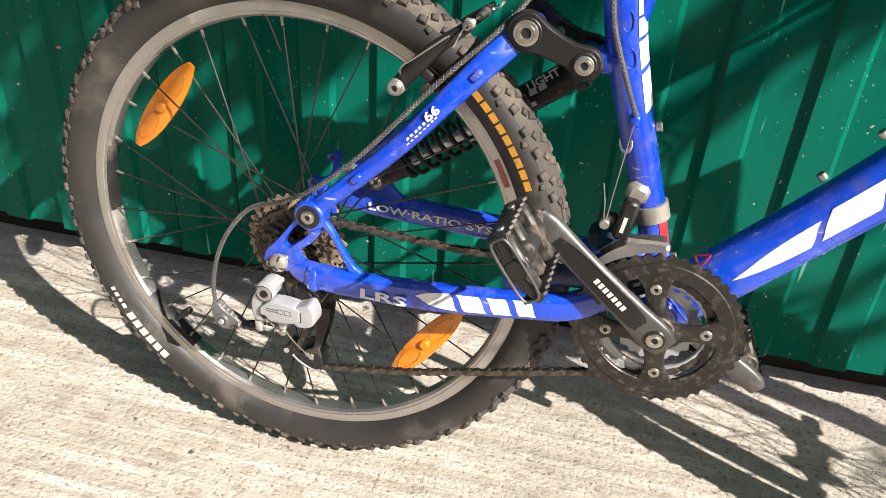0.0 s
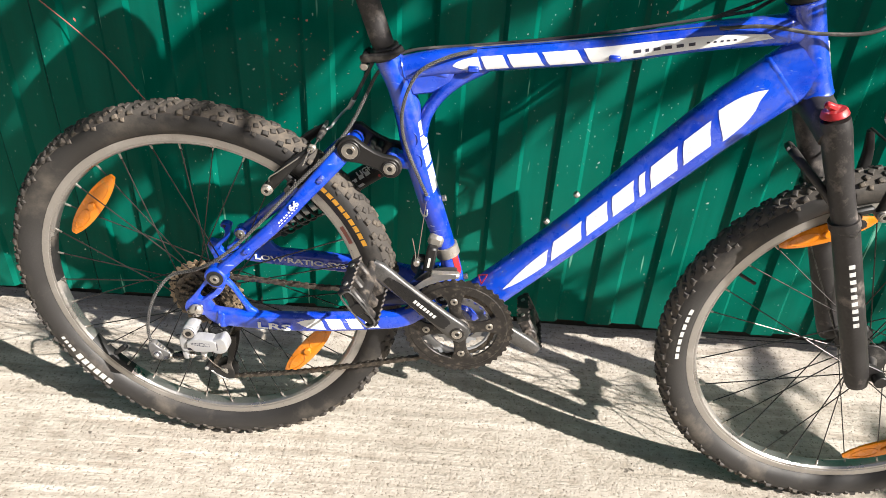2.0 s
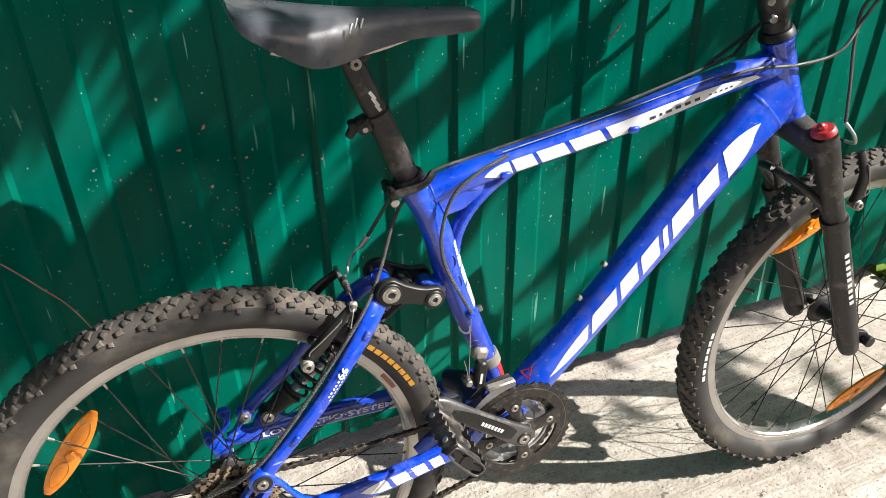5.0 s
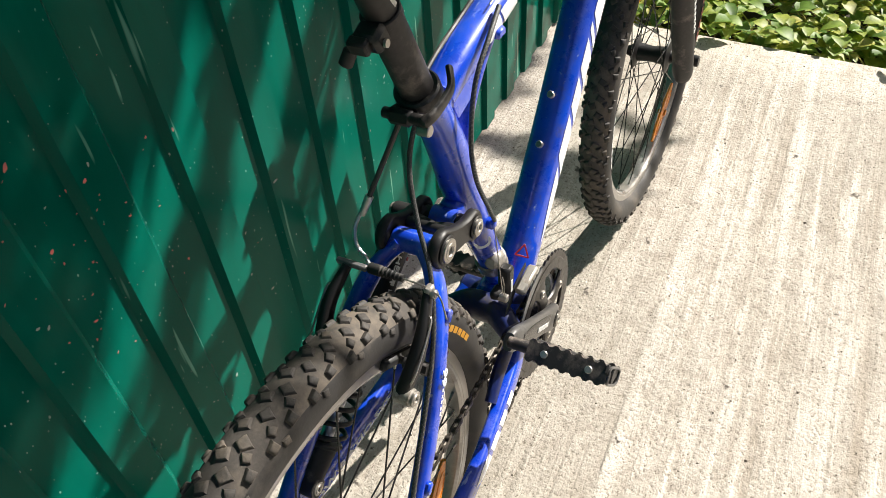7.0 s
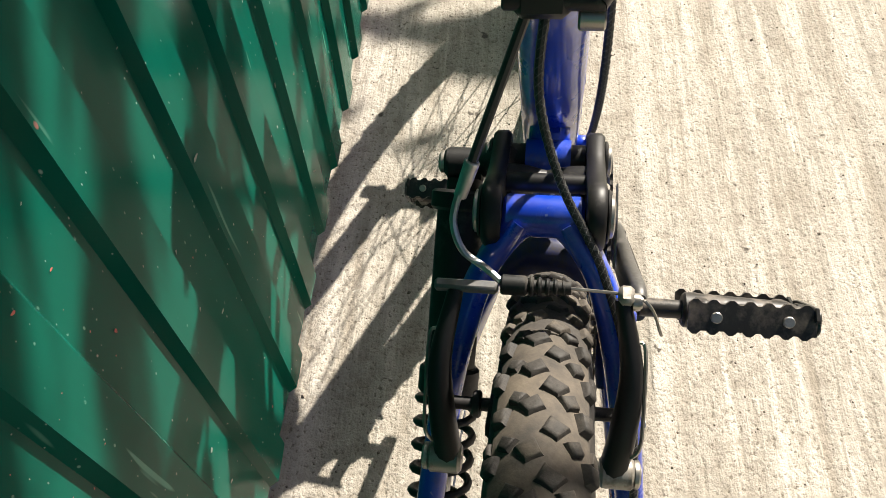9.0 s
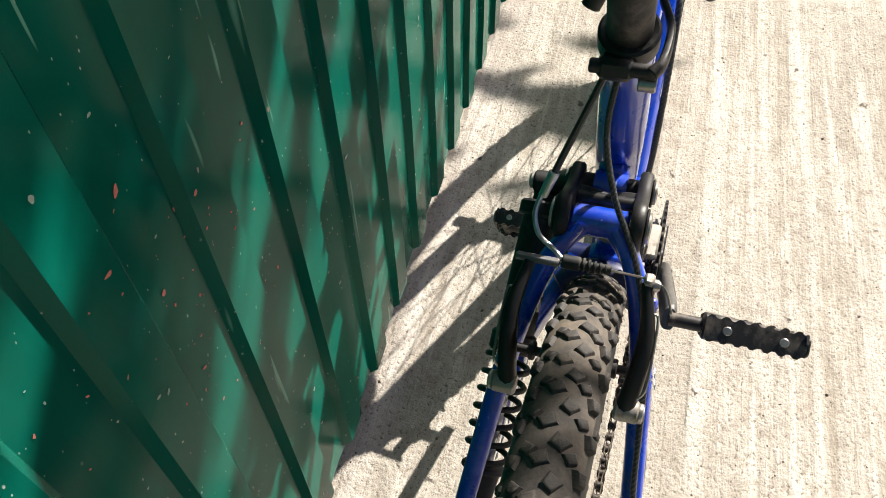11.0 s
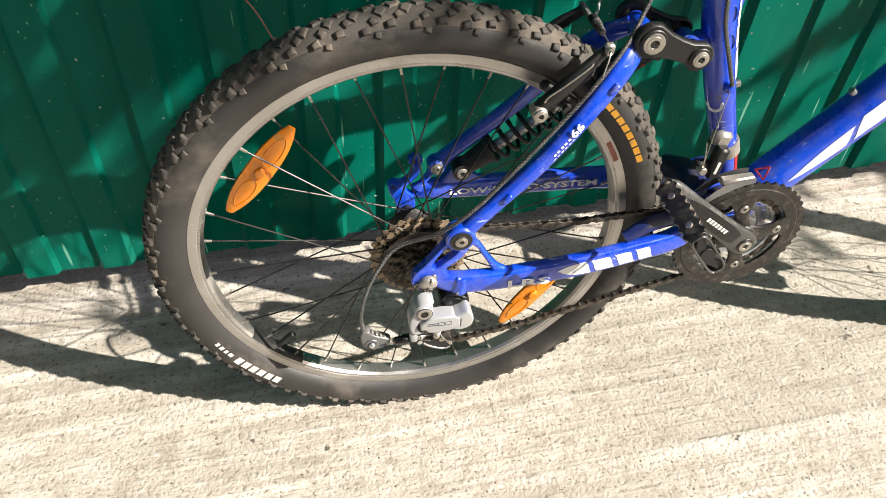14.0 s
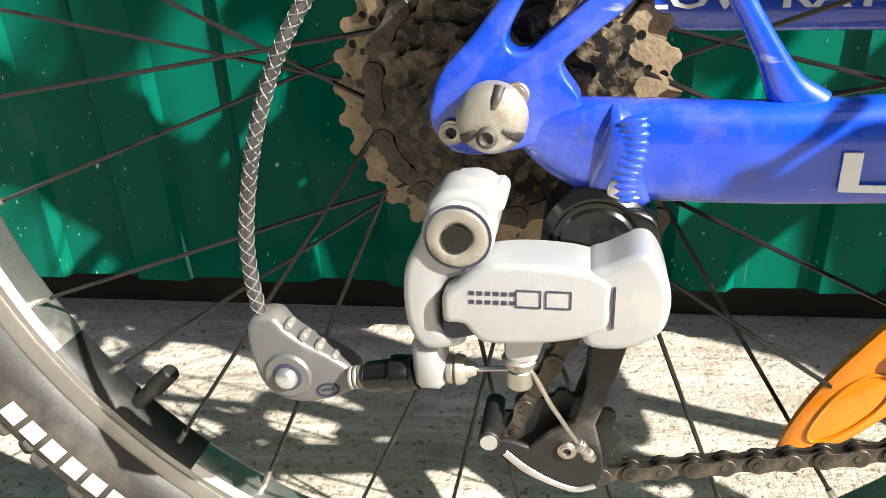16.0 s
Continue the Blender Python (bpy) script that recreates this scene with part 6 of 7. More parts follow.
m.cyl(c + V(-0.030, 0.014, -0.012), c + V(-0.035, 0.019, -0.024), 0.0060, seg=12, chamfer=0.001)
brk = part("lamp_bracket", m, PLASTIC, bike, "black plastic lamp bracket clipped to the seatpost")
part("screw", Mesh().cyl(c + V(-0.022, -0.013, -0.006), c + V(-0.022, -0.0155, -0.006), 0.0035, seg=10), BOLT, brk)
# saddle
m = Mesh()
stations = [(0.103, 0.046, 1.018, 0.013), (0.110, 0.066, 1.014, 0.020), (0.135, 0.074, 1.010, 0.033), (0.175, 0.068, 1.003, 0.051), (0.215, 0.050, 0.997, 0.050), (0.255, 0.032, 0.992, 0.040),
            (0.300, 0.0235, 0.988, 0.032), (0.345, 0.0205, 0.984, 0.029), (0.380, 0.0180, 0.979, 0.024), (0.392, 0.0125, 0.975, 0.016)]
st = smooth_line(stations, 4)
rows = []
for x, w, z, h in st:
    row = []
    for k in range(19):
        a = math.pi * k / 18
        ca, sa_ = math.cos(a), math.sin(a)
        row.append(V(x, -w * math.copysign(abs(ca) ** 0.7, ca), z - h + h * sa_ ** 0.6))
    rows.append(row)
m.grid(rows, close_v=True, caps=True)
saddle = part("saddle", m, SEAT, bike, "shiny grey-black padded vinyl saddle", sharp=60)
m = Mesh()
for s in (-1, 1):
    Sweep([(0.140, s * 0.030, 0.965, 0.0035, 0.0035), (0.185, s * 0.022, 0.950, 0.0035, 0.0035), (0.250, s * 0.022, 0.949, 0.0035, 0.0035), (0.330, s * 0.010, 0.962, 0.0035, 0.0035)]).into(m, 8)
part("rail", m, BOLT, saddle, "steel saddle rail")
m = Mesh()
m.box((0.2310, 0, 0.945), (0.046, 0.040, 0.020), Euler((0, radians(5), 0)).to_matrix(), 0.3)
m.cyl((0.2335, -0.024, 0.937), (0.2335, 0.024, 0.937), 0.0075, seg=16, chamfer=0.001)
cl = part("saddle_clamp", m, POST, saddle, "black saddle clamp")
part("clamp_bolt", bolt(0.2335, -0.024, 0.937, 0.0068, -1, 0.003), BOLT, cl, "steel clamp bolt")
m = Mesh()
for x, z in ((0.226, 0.984), (0.234, 0.987), (0.242, 0.984)):
    m.box((x, -0.0485 + (x - 0.226) * 0.9, z), (0.0022, 0.0012, 0.011), Euler((0, 0.5, 0.55)).to_matrix(), 0.1)
part("print", m, PRINT, saddle, "small pale print")

# cockpit ------------------------------------------------------------------------------
m = Mesh()
ax_ = V(-0.353, 0, 0.935).normalized()
HT = V(0.8490, 0, 0.888)
m.cyl(HT, HT + ax_ * 0.012, 0.0255, 0.0235, seg=30, chamfer=0.002)
m.cyl(HT + ax_ * 0.012, HT + ax_ * 0.030, 0.0190, seg=28, chamfer=0.001)
headset = part("headset", m, BLACK, bike, "black headset cup and spacers")
m = Mesh()
STEM0 = HT + ax_ * 0.052
BAR = V(0.925, 0, 0.985)
m.cyl(HT + ax_ * 0.030, HT + ax_ * 0.076, 0.0205, seg=28, chamfer=0.002)
Sweep([(STEM0.x, 0, STEM0.z, 0.017, 0.017), (0.880, 0, 0.962, 0.0165, 0.0165), (BAR.x, 0, BAR.z, 0.019, 0.019)]).into(m, 20)
m.cyl(BAR + V(0, -0.024, 0), BAR + V(0, 0.024, 0), 0.0215, seg=24, chamfer=0.002)
stem = part("stem", m, BLACK, bike, "black handlebar stem")
for f in (0.040, 0.066):
    c = HT + ax_ * f + V(-0.016, -0.0165, -0.006)
    part("stem_bolt", Mesh().cyl(c, c + V(-0.002, -0.008, 0), 0.0055, seg=14, chamfer=0.001), BOLT, stem, "steel stem bolt")
m = Mesh()
Sweep([(0.885, -0.285, 0.999, 0.0112, 0.0112), (0.905, -0.19, 0.999, 0.0112, 0.0112), (0.921, -0.07, 0.990, 0.0127, 0.0127), (BAR.x, 0, BAR.z, 0.0127, 0.0127), (0.921, 0.07, 0.990, 0.0127, 0.0127), (0.905, 0.19, 0.999, 0.0112, 0.0112), (0.885, 0.272, 0.999, 0.0112, 0.0112)], side=(0, 0, 1)).into(m, 16)
bar = part("handlebar", m, BLACK, bike, "black handlebar")
for s, e in ((-1, 0.290), (1, 0.278)):
    m = Mesh()
    m.cyl((0.886, s * e, 0.999), (0.904, s * 0.185, 0.999), 0.0160, 0.0155, seg=20, chamfer=0.002)
    for k in range(9):
        f = k / 9
        m.cyl((0.8865 + 0.0175 * f, s * (e - 0.004 - 0.095 * f), 0.999), (0.8875 + 0.0175 * f, s * (e - 0.008 - 0.095 * f), 0.999), 0.0170, seg=20, chamfer=0.001)
    part("grip", m, PLASTIC, bar, "black ribbed rubber grip")
    m = Mesh()
    m.cyl((0.907, s * 0.172, 0.999), (0.910, s * 0.145, 0.998), 0.0165, seg=20, chamfer=0.002)
    m.box((0.931, s * 0.158, 0.982), (0.042, 0.038, 0.026), Euler((0, radians(35), 0)).to_matrix(), 0.3)
    m.cyl((0.942, s * 0.150, 0.985), (0.942, s * 0.150, 0.960), 0.0185, 0.0165, seg=22, chamfer=0.003)
    pod = part("shifter", m, BLACK, bar, "black shifter pod")
    m = Mesh()
    Sweep([(0.946, s * 0.150, 0.972, 0.005, 0.009), (0.965, s * 0.185, 0.958, 0.004, 0.008), (0.965, s * 0.235, 0.950, 0.004, 0.007), (0.948, s * 0.270, 0.952, 0.004, 0.007)], side=(0, 0, 1), power=2.6).into(m, 12)
    part("brake_lever", m, ALLOY, bar, "silver brake lever blade")

# fork ------------------------------------------------------------------------------------
m = Mesh()
Sweep([(0.912, -0.067, 0.726, 0.020, 0.017), (0.905, -0.040, 0.740, 0.021, 0.020), (0.900, 0, 0.750, 0.023, 0.022), (0.905, 0.040, 0.740, 0.021, 0.020), (0.912, 0.067, 0.726, 0.020, 0.017)], side=(1, 0, 0), power=2.6).into(m, 22)
m.cyl((0.8985, 0, 0.756), (0.8955, 0, 0.766), 0.0245, seg=26)
fork = part("suspension_fork", m, POST, bike, "dusty dark grey suspension fork")
for s in (-1, 1):
    y = s * 0.067
    m = Mesh()
    Sweep([(0.9065, y, 0.752, 0.0185, 0.0185), (0.9120, y, 0.738, 0.0200, 0.0200), (0.9260, y, 0.700, 0.0195, 0.0195), (0.9460, y, 0.650, 0.0175, 0.0175), (0.9680, y, 0.598, 0.0175, 0.0175)], per=3).into(m, 24)
    part("upper_leg", m, POST, fork, "dark dusty fork leg")
    m = Mesh()
    Sweep([(0.9640, y, 0.606, 0.0215, 0.0215), (0.9700, y, 0.592, 0.0215, 0.0215), (0.9735, y, 0.584, 0.0195, 0.0195), (1.0250, y, 0.450, 0.0195, 0.0195), (1.0680, y, 0.338, 0.0185, 0.0190), (1.0770, y, 0.315, 0.0150, 0.0160)], per=4).into(m, 24)
    m.plate(capsule((1.066, 0.348), (1.099, 0.337), 0.014, 0.0125), y - 0.005, y + 0.005)
    leg = part("lower_leg", m, POST, fork, "scuffed dark grey fork lower")
    if s < 0:
        for f in range(9):
            z = 0.540 - 0.0125 * f
            x = 0.990 + (0.540 - z) * 0.385
            d = Mesh().box((x, y - 0.0188, z), (0.0085, 0.0022, 0.0072), Euler((0, radians(-20), 0)).to_matrix(), 0.1)
            part("print", d, PRINT, leg, "pale print bar")
m = Mesh()
KT = V(0.9045, -0.067, 0.756)
m.cyl(KT, KT + ax_ * 0.010, 0.0185, 0.0165, seg=24, chamfer=0.002)
m.box(KT + ax_ * 0.012, (0.036, 0.010, 0.010), Euler((0, radians(20), 0.5)).to_matrix(), 0.3)
part("adjuster_knob", m, RED, fork, "faded red adjuster knob")
m = Mesh()
Sweep([(0.966, -0.062, 0.600, 0.008, 0.006), (0.932, -0.056, 0.638, 0.007, 0.006), (0.902, -0.036, 0.666, 0.008, 0.0065), (0.892, 0, 0.675, 0.009, 0.0065), (0.902, 0.036, 0.666, 0.008, 0.0065), (0.932, 0.056, 0.638, 0.007, 0.006), (0.966, 0.062, 0.600, 0.008, 0.006)], power=2.8).into(m, 16)
part("fork_arch", m, POST, fork, "black fork arch behind the crown")
m = Mesh()
m.cyl((1.10, -0.074, 0.337), (1.10, -0.088, 0.337), 0.0105, seg=16, chamfer=0.001)
m.cyl((1.10, 0.074, 0.337), (1.10, 0.092, 0.337), 0.0095, seg=16, chamfer=0.001)
m.cyl((1.10, -0.07, 0.337), (1.10, 0.07, 0.337), 0.0065, seg=12)
part("axle", m, BLACK, fork, "black axle nuts")


# rim brakes ---------------------------------------------------------------------------------
def brake(name, foot, tip, gap, outward, parent_label, plane):
    """A pair of long brake arms with pads, and the cable that joins their tips."""
    root = None
    for s in (-1, 1):
        m = Mesh()
        fx, fz = foot
        tx, tz = tip
        ox, oz = outward
        Sweep([(fx, s * (gap + 0.004), fz, 0.0075, 0.0085), (fx + (tx - fx) * 0.25 + ox * 0.25, s * (gap + 0.008), fz + (tz - fz) * 0.25 + oz * 0.25, 0.0072, 0.0090), (fx + (tx - fx) * 0.6 + ox * 0.4, s * (gap + 0.010), fz + (tz - fz) * 0.6 + oz * 0.4, 0.0062, 0.0078),
               (tx, s * (gap + 0.003), tz, 0.0042, 0.0055)], power=2.8).into(m, 14)
        arm = part("brake_arm", m, BLACK, bike if root is None else bike, parent_label, sharp=45)
        root = arm
        d = V(foot[0] - plane[0], 0, foot[1] - plane[1]).normalized()
        part("stud", Mesh().cyl((fx, s * (gap - 0.003), fz), (fx, s * (gap + 0.016), fz), 0.0088, seg=24, chamfer=0.0018), WORN, arm, "silver brake stud")
        part("stud_bolt", bolt(fx, s * (gap + 0.016), fz, 0.0078, s, 0.0034), BOLT, arm, "steel stud bolt")
        # pad
        rad = V(fx - plane[0], 0, fz - plane[1])
        w = math.atan2(rad.z, rad.x)
        w2 = w + plane[2]
        pc = V(plane[0] + 0.276 * math.cos(w2), 0, plane[1] + 0.276 * math.sin(w2))
        tan = V(-math.sin(w2), 0, math.cos(w2))
        turn = Matrix((tan, V(0, 1, 0), tan.cross(V(0, 1, 0)))).transposed()
        pm = Mesh().box(pc + V(0, s * 0.0195, 0), (0.058, 0.0115, 0.0115), turn, 0.25)
        part("brake_pad", pm, PLASTIC, arm, "black rubber brake pad")
        am = Mesh().cyl(pc + V(0, s * 0.024, 0), pc + V(0, s * (gap + 0.010), 0), 0.0040, seg=12)
        am.cyl(pc + V(0, s * 0.030, 0), pc + V(0, s * 0.035, 0), 0.0080, seg=14, chamfer=0.001)
        am.cyl(pc + V(0, s * (gap + 0.008), 0), pc + V(0, s * (gap + 0.014), 0), 0.0068, seg=6)
        part("pad_bolt", am, POST, arm, "steel pad bolt and washer")
        # return spring
        part("spring", tube([(fx + 0.004, s * (gap + 0.010), fz + 0.010), (fx + (tx - fx) * 0.16 + ox * 0.9, s * (gap + 0.016), fz + (tz - fz) * 0.22 + oz * 0.9), (fx + (tx - fx) * 0.36 + ox * 0.8, s * (gap + 0.017), fz + (tz - fz) * 0.40 + oz * 0.8),
                             (fx + (tx - fx) * 0.72 + ox * 0.5, s * (gap + 0.016), fz + (tz - fz) * 0.74 + oz * 0.5), (fx + (tx - fx) * 0.78 + ox * 0.5, s * (gap + 0.012), fz + (tz - fz) * 0.78 + oz * 0.5)], 0.0011, 6), BOLT, arm, "bent steel return spring")
    return root


rb = brake("rear_brake", (0.1265, 0.561), (0.196, 0.631), 0.041, (-0.006, 0.008), "black rear brake arm", (REAR.x, REAR.z, -0.10))
fb = brake("front_brake", (1.022, 0.610), (1.012, 0.700), 0.042, (0.016, 0.0), "dark front brake arm", (FRONT.x, FRONT.z, 0.10))
FER = V(0.2375, 0.0407, 0.672)
fd = (FER - V(0.2500, 0.0315, 0.697)).normalized()
part("ferrule", Mesh().cyl(FER - fd * 0.012, FER + fd * 0.010, 0.0042, 0.0036, seg=16, chamfer=0.0006), ALLOY, rb, "silver cable ferrule")
# rear cable pipe, boot and link wire across the tyre
part("noodle", tube([(0.2375, 0.0407, 0.672), (0.2310, 0.0450, 0.664), (0.2225, 0.0468, 0.654), (0.2130, 0.0415, 0.643), (0.2070, 0.0290, 0.636), (0.2000, 0.0200, 0.634)], 0.0021, 8), ALLOY, rb, "silver bent cable pipe")
part("noodle_holder", Mesh().box((0.1965, 0.0385, 0.6335), (0.0062, 0.034, 0.0065), chamfer=0.25), GREY, rb, "grey cable pipe holder")
m = Mesh()
m.cyl((0.1985, 0.020, 0.634), (0.1985, 0.006, 0.634), 0.0056, seg=12, chamfer=0.001)
for k in range(5):
    m.cyl((0.1985, 0.005 - 0.0042 * k, 0.634), (0.1985, 0.0025 - 0.0042 * k, 0.634), 0.0056 - 0.0004 * k, seg=12, chamfer=0.0008)
m.cyl((0.1985, 0.020, 0.634), (0.1985, -0.017, 0.634), 0.0036, seg=10)
part("cable_boot", m, PLASTIC, rb, "black ribbed rubber boot")
part("link_wire", tube([(0.1985, -0.016, 0.634), (0.197, -0.046, 0.6335), (0.193, -0.058, 0.630), (0.186, -0.066, 0.612)], 0.0009, 6), BOLT, rb, "thin steel brake wire")
part("anchor_bolt", bolt(0.1945, -0.0490, 0.631, 0.0048, -1, 0.0050), BOLT, rb, "steel cable anchor bolt")
part("anchor_block", Mesh().box((0.196, -0.0455, 0.633), (0.011, 0.008, 0.009), chamfer=0.25), WORN, rb)
part("noodle", tube([(0.994, -0.02, 0.742), (1.004, -0.032, 0.724), (1.008, -0.034, 0.712), (1.012, -0.022, 0.706), (1.013, -0.010, 0.705)], 0.0028, 8), ALLOY, fb, "silver bent cable pipe")
part("link_wire", tube([(1.013, -0.010, 0.705), (1.012, 0.045, 0.703)], 0.0022, 6), PLASTIC, fb)

# cables ------------------------------------------------------------------------------------------
def cable(name, pts, r, material, label):
    ob = part(name, tube(pts, r, 8, 8), material, bike, label)
    if material is BRAID:
        # crossed strands wound round the housing
        line = smooth_line(pts, 16)
        m = Mesh()
        for turn in (-1, 1):
            for k in range(3):
                path, run_, prev = [], 0.0, None
                line_pts = [V(*q) for q in line]
                fine = []
                for a, b in zip(line_pts, line_pts[1:]):
                    cuts = max(1, int((b - a).length / 0.0012))
                    fine += [a.lerp(b, j / cuts) for j in range(cuts)]
                fine.append(line_pts[-1])
                for i, q in enumerate(fine):
                    d = (fine[min(i + 1, len(fine) - 1)] - fine[max(i - 1, 0)]).normalized()
                    if prev is not None:
                        run_ += (q - prev).length
                    prev = q
                    u = d.cross(V(0.31, 0.9, 0.3)).normalized()
                    v = d.cross(u)
                    w = turn * run_ / 0.014 * 2 * math.pi + k * 2 * math.pi / 3
                    path.append(q + (u * math.cos(w) + v * math.sin(w)) * (r + 0.0001))
                m.grid([[p + V(0, 0, 0.00022), p + V(0.00020, 0.00010, -0.00011), p + V(-0.00016, -0.00020, -0.00011)] for p in path])
        tagged(part("braid", m, STRAND, ob), "pale crossed braid strands", kind="stuff")
    return ob


cable("brake_cable", [(0.2800, 0.0080, 0.7600), (0.2650, 0.0195, 0.7290), (0.2500, 0.0315, 0.6970), (0.2375, 0.0407, 0.6720)], 0.0027, HOUSING, "black cable housing to the rear brake")
cable("shift_cable", [(0.300, -0.002, 0.760), (0.282, 0.004, 0.735), (0.266, 0.004, 0.700), (0.246, -0.010, 0.658), (0.218, -0.034, 0.622), (0.172, -0.054, 0.574), (0.100, -0.065, 0.491), (0.050, -0.075, 0.444),
      (0.010, -0.079, 0.420), (-0.035, -0.072, 0.399), (-0.0600, -0.0790, 0.3690), (-0.0745, -0.0820, 0.3370), (-0.0818, -0.0840, 0.3050), (-0.0830, -0.0845, 0.2850), (-0.0812, -0.0850, 0.2670)], 0.0025, BRAID, "grey braided cable housing looping to the derailleur")
cable("shift_cable", [(0.425, -0.019, 0.789), (0.385, -0.026, 0.778), (0.345, -0.029, 0.752), (0.326, -0.030, 0.700), (0.330, -0.030, 0.650), (0.352, -0.029, 0.595), (0.367, -0.027, 0.562)], 0.0025, BRAID, "braided cable housing down the seat tube")
cable("shift_wire", [(0.367, -0.026, 0.556), (0.362, -0.031, 0.500), (0.357, -0.036, 0.446), (0.3535, -0.040, 0.470), (0.349, -0.041, 0.492)], 0.0007, BOLT, "thin steel shift wire")
cable("brake_cable", [(0.300, 0.008, 0.760), (0.340, 0.010, 0.775), (0.420, 0.012, 0.787), (0.560, 0.012, 0.811), (0.700, 0.013, 0.842), (0.790, 0.014, 0.864)], 0.0023, HOUSING, "black cable housing along the top tube")
cable("shift_wire", [(0.420, -0.012, 0.792), (0.560, -0.010, 0.8135), (0.740, -0.012, 0.847)], 0.0009, BOLT, "bare steel shift wire along the top tube")
cable("shift_cable", [(0.742, -0.022, 0.846), (0.800, -0.028, 0.855), (0.870, -0.031, 0.852), (0.940, -0.030, 0.862), (0.985, -0.020, 0.905), (0.975, -0.060, 0.955), (0.945, -0.130, 0.975)], 0.0026, HOUSING, "black cable housing looping past the head tube")
cable("shift_cable", [(0.742, 0.018, 0.850), (0.810, 0.030, 0.880), (0.870, 0.034, 0.915), (0.930, 0.060, 0.955), (0.950, 0.130, 0.975)], 0.0026, HOUSING, "black cable housing to the shifter")
cable("brake_cable", [(0.994, -0.020, 0.742), (0.990, -0.016, 0.800), (0.986, -0.010, 0.860), (0.983, -0.014, 0.915), (0.972, -0.060, 0.965), (0.948, -0.125, 0.980)], 0.0026, BRAID, "braided cable housing to the front brake")
cable("brake_cable", [(0.790, 0.014, 0.864), (0.850, 0.036, 0.900), (0.915, 0.060, 0.945), (0.948, 0.120, 0.982)], 0.0025, HOUSING, "black cable housing to the brake lever")


# ---- weeds beyond the slab, cord on the fence, grit, tree that shades the place ----
def leaf_fan(m, c, d, up, length, wide, fold=0.25, droop=0.3):
    """One leaf: a folded blade of four quads."""
    side = d.cross(up).normalized()
    rows = []
    for f, w in ((0.0, 0.08), (0.28, 0.85), (0.6, 1.0), (0.85, 0.55), (1.0, 0.04)):
        p = c + d * (length * f) - V(0, 0, 1) * (droop * length * f * f)
        rows.append([p - side * (wide * w * 0.5) + up * (fold * wide * w * 0.5), p, p + side * (wide * w * 0.5) + up * (fold * wide * w * 0.5)])
    m.grid(rows, close_v=False)


def weeds():
    rnd = random.Random(21)
    m, g = Mesh(), Mesh()
    for i in range(900):
        x = 1.36 + abs(rnd.gauss(0, 0.45))
        y = rnd.uniform(-1.6, 0.62)
        h = rnd.uniform(0.02, 0.13) + 0.03 * noise.noise(V(x * 3, y * 3, 2))
        if noise.noise(V(x * 2.2, y * 2.2, 8)) < -0.25:
            continue
        for k in range(rnd.randint(4, 8)):
            a = rnd.uniform(0, 2 * math.pi)
            d = V(math.cos(a), math.sin(a), rnd.uniform(0.0, 0.9)).normalized()
            up = V(0, 0, 1) - d * d.z
            c = V(x + rnd.uniform(-0.03, 0.03), y + rnd.uniform(-0.03, 0.03), -0.07 + h * rnd.uniform(0.4, 1.1))
            L = rnd.uniform(0.025, 0.065)
            leaf_fan(m, c, d, up.normalized(), L, L * rnd.uniform(0.5, 0.85), 0.3, 0.4)
    for i in range(1500):
        x = 1.345 + abs(rnd.gauss(0, 0.5))
        y = rnd.uniform(-1.7, 0.6)
        a = rnd.uniform(0, 2 * math.pi)
        d = V(math.cos(a), math.sin(a), rnd.uniform(0.3, 2.2)).normalized()
        leaf_fan(g, V(x, y, -0.07), d, V(-d.y, d.x, 0.2).normalized(), rnd.uniform(0.06, 0.16), 0.004, 0.1, 0.5)
    tagged(part("weeds", m, WEED, sharp=80), "leafy green weeds growing beyond the slab edge", "weeds", kind="stuff")
    tagged(part("dry_grass", g, STRAW, sharp=80), "yellowed grass blades among the weeds", "grass", kind="stuff")


def grit():
    rnd = random.Random(4)
    m = Mesh()
    for i in range(1500):
        x, y = rnd.uniform(-1.4, 1.32), rnd.uniform(-0.9, 0.5)
        r = rnd.uniform(0.0006, 0.0022) * (1.6 if rnd.random() < 0.06 else 1.0)
        c = V(x, y, r * 0.3)
        vs = [c + V(math.cos(w) * r * rnd.uniform(0.7, 1.3), math.sin(w) * r * rnd.uniform(0.7, 1.3), -r * 0.3) for w in (0, 1.26, 2.5, 3.77, 5.0)]
        vs.append(c + V(0, 0, r * rnd.uniform(0.5, 1.0)))
        m.add(vs, [(k, (k + 1) % 5, 5) for k in range(5)])
    tagged(part("grit", m, PEBBLE), "scattered dark grit on the concrete", "grit", kind="stuff")


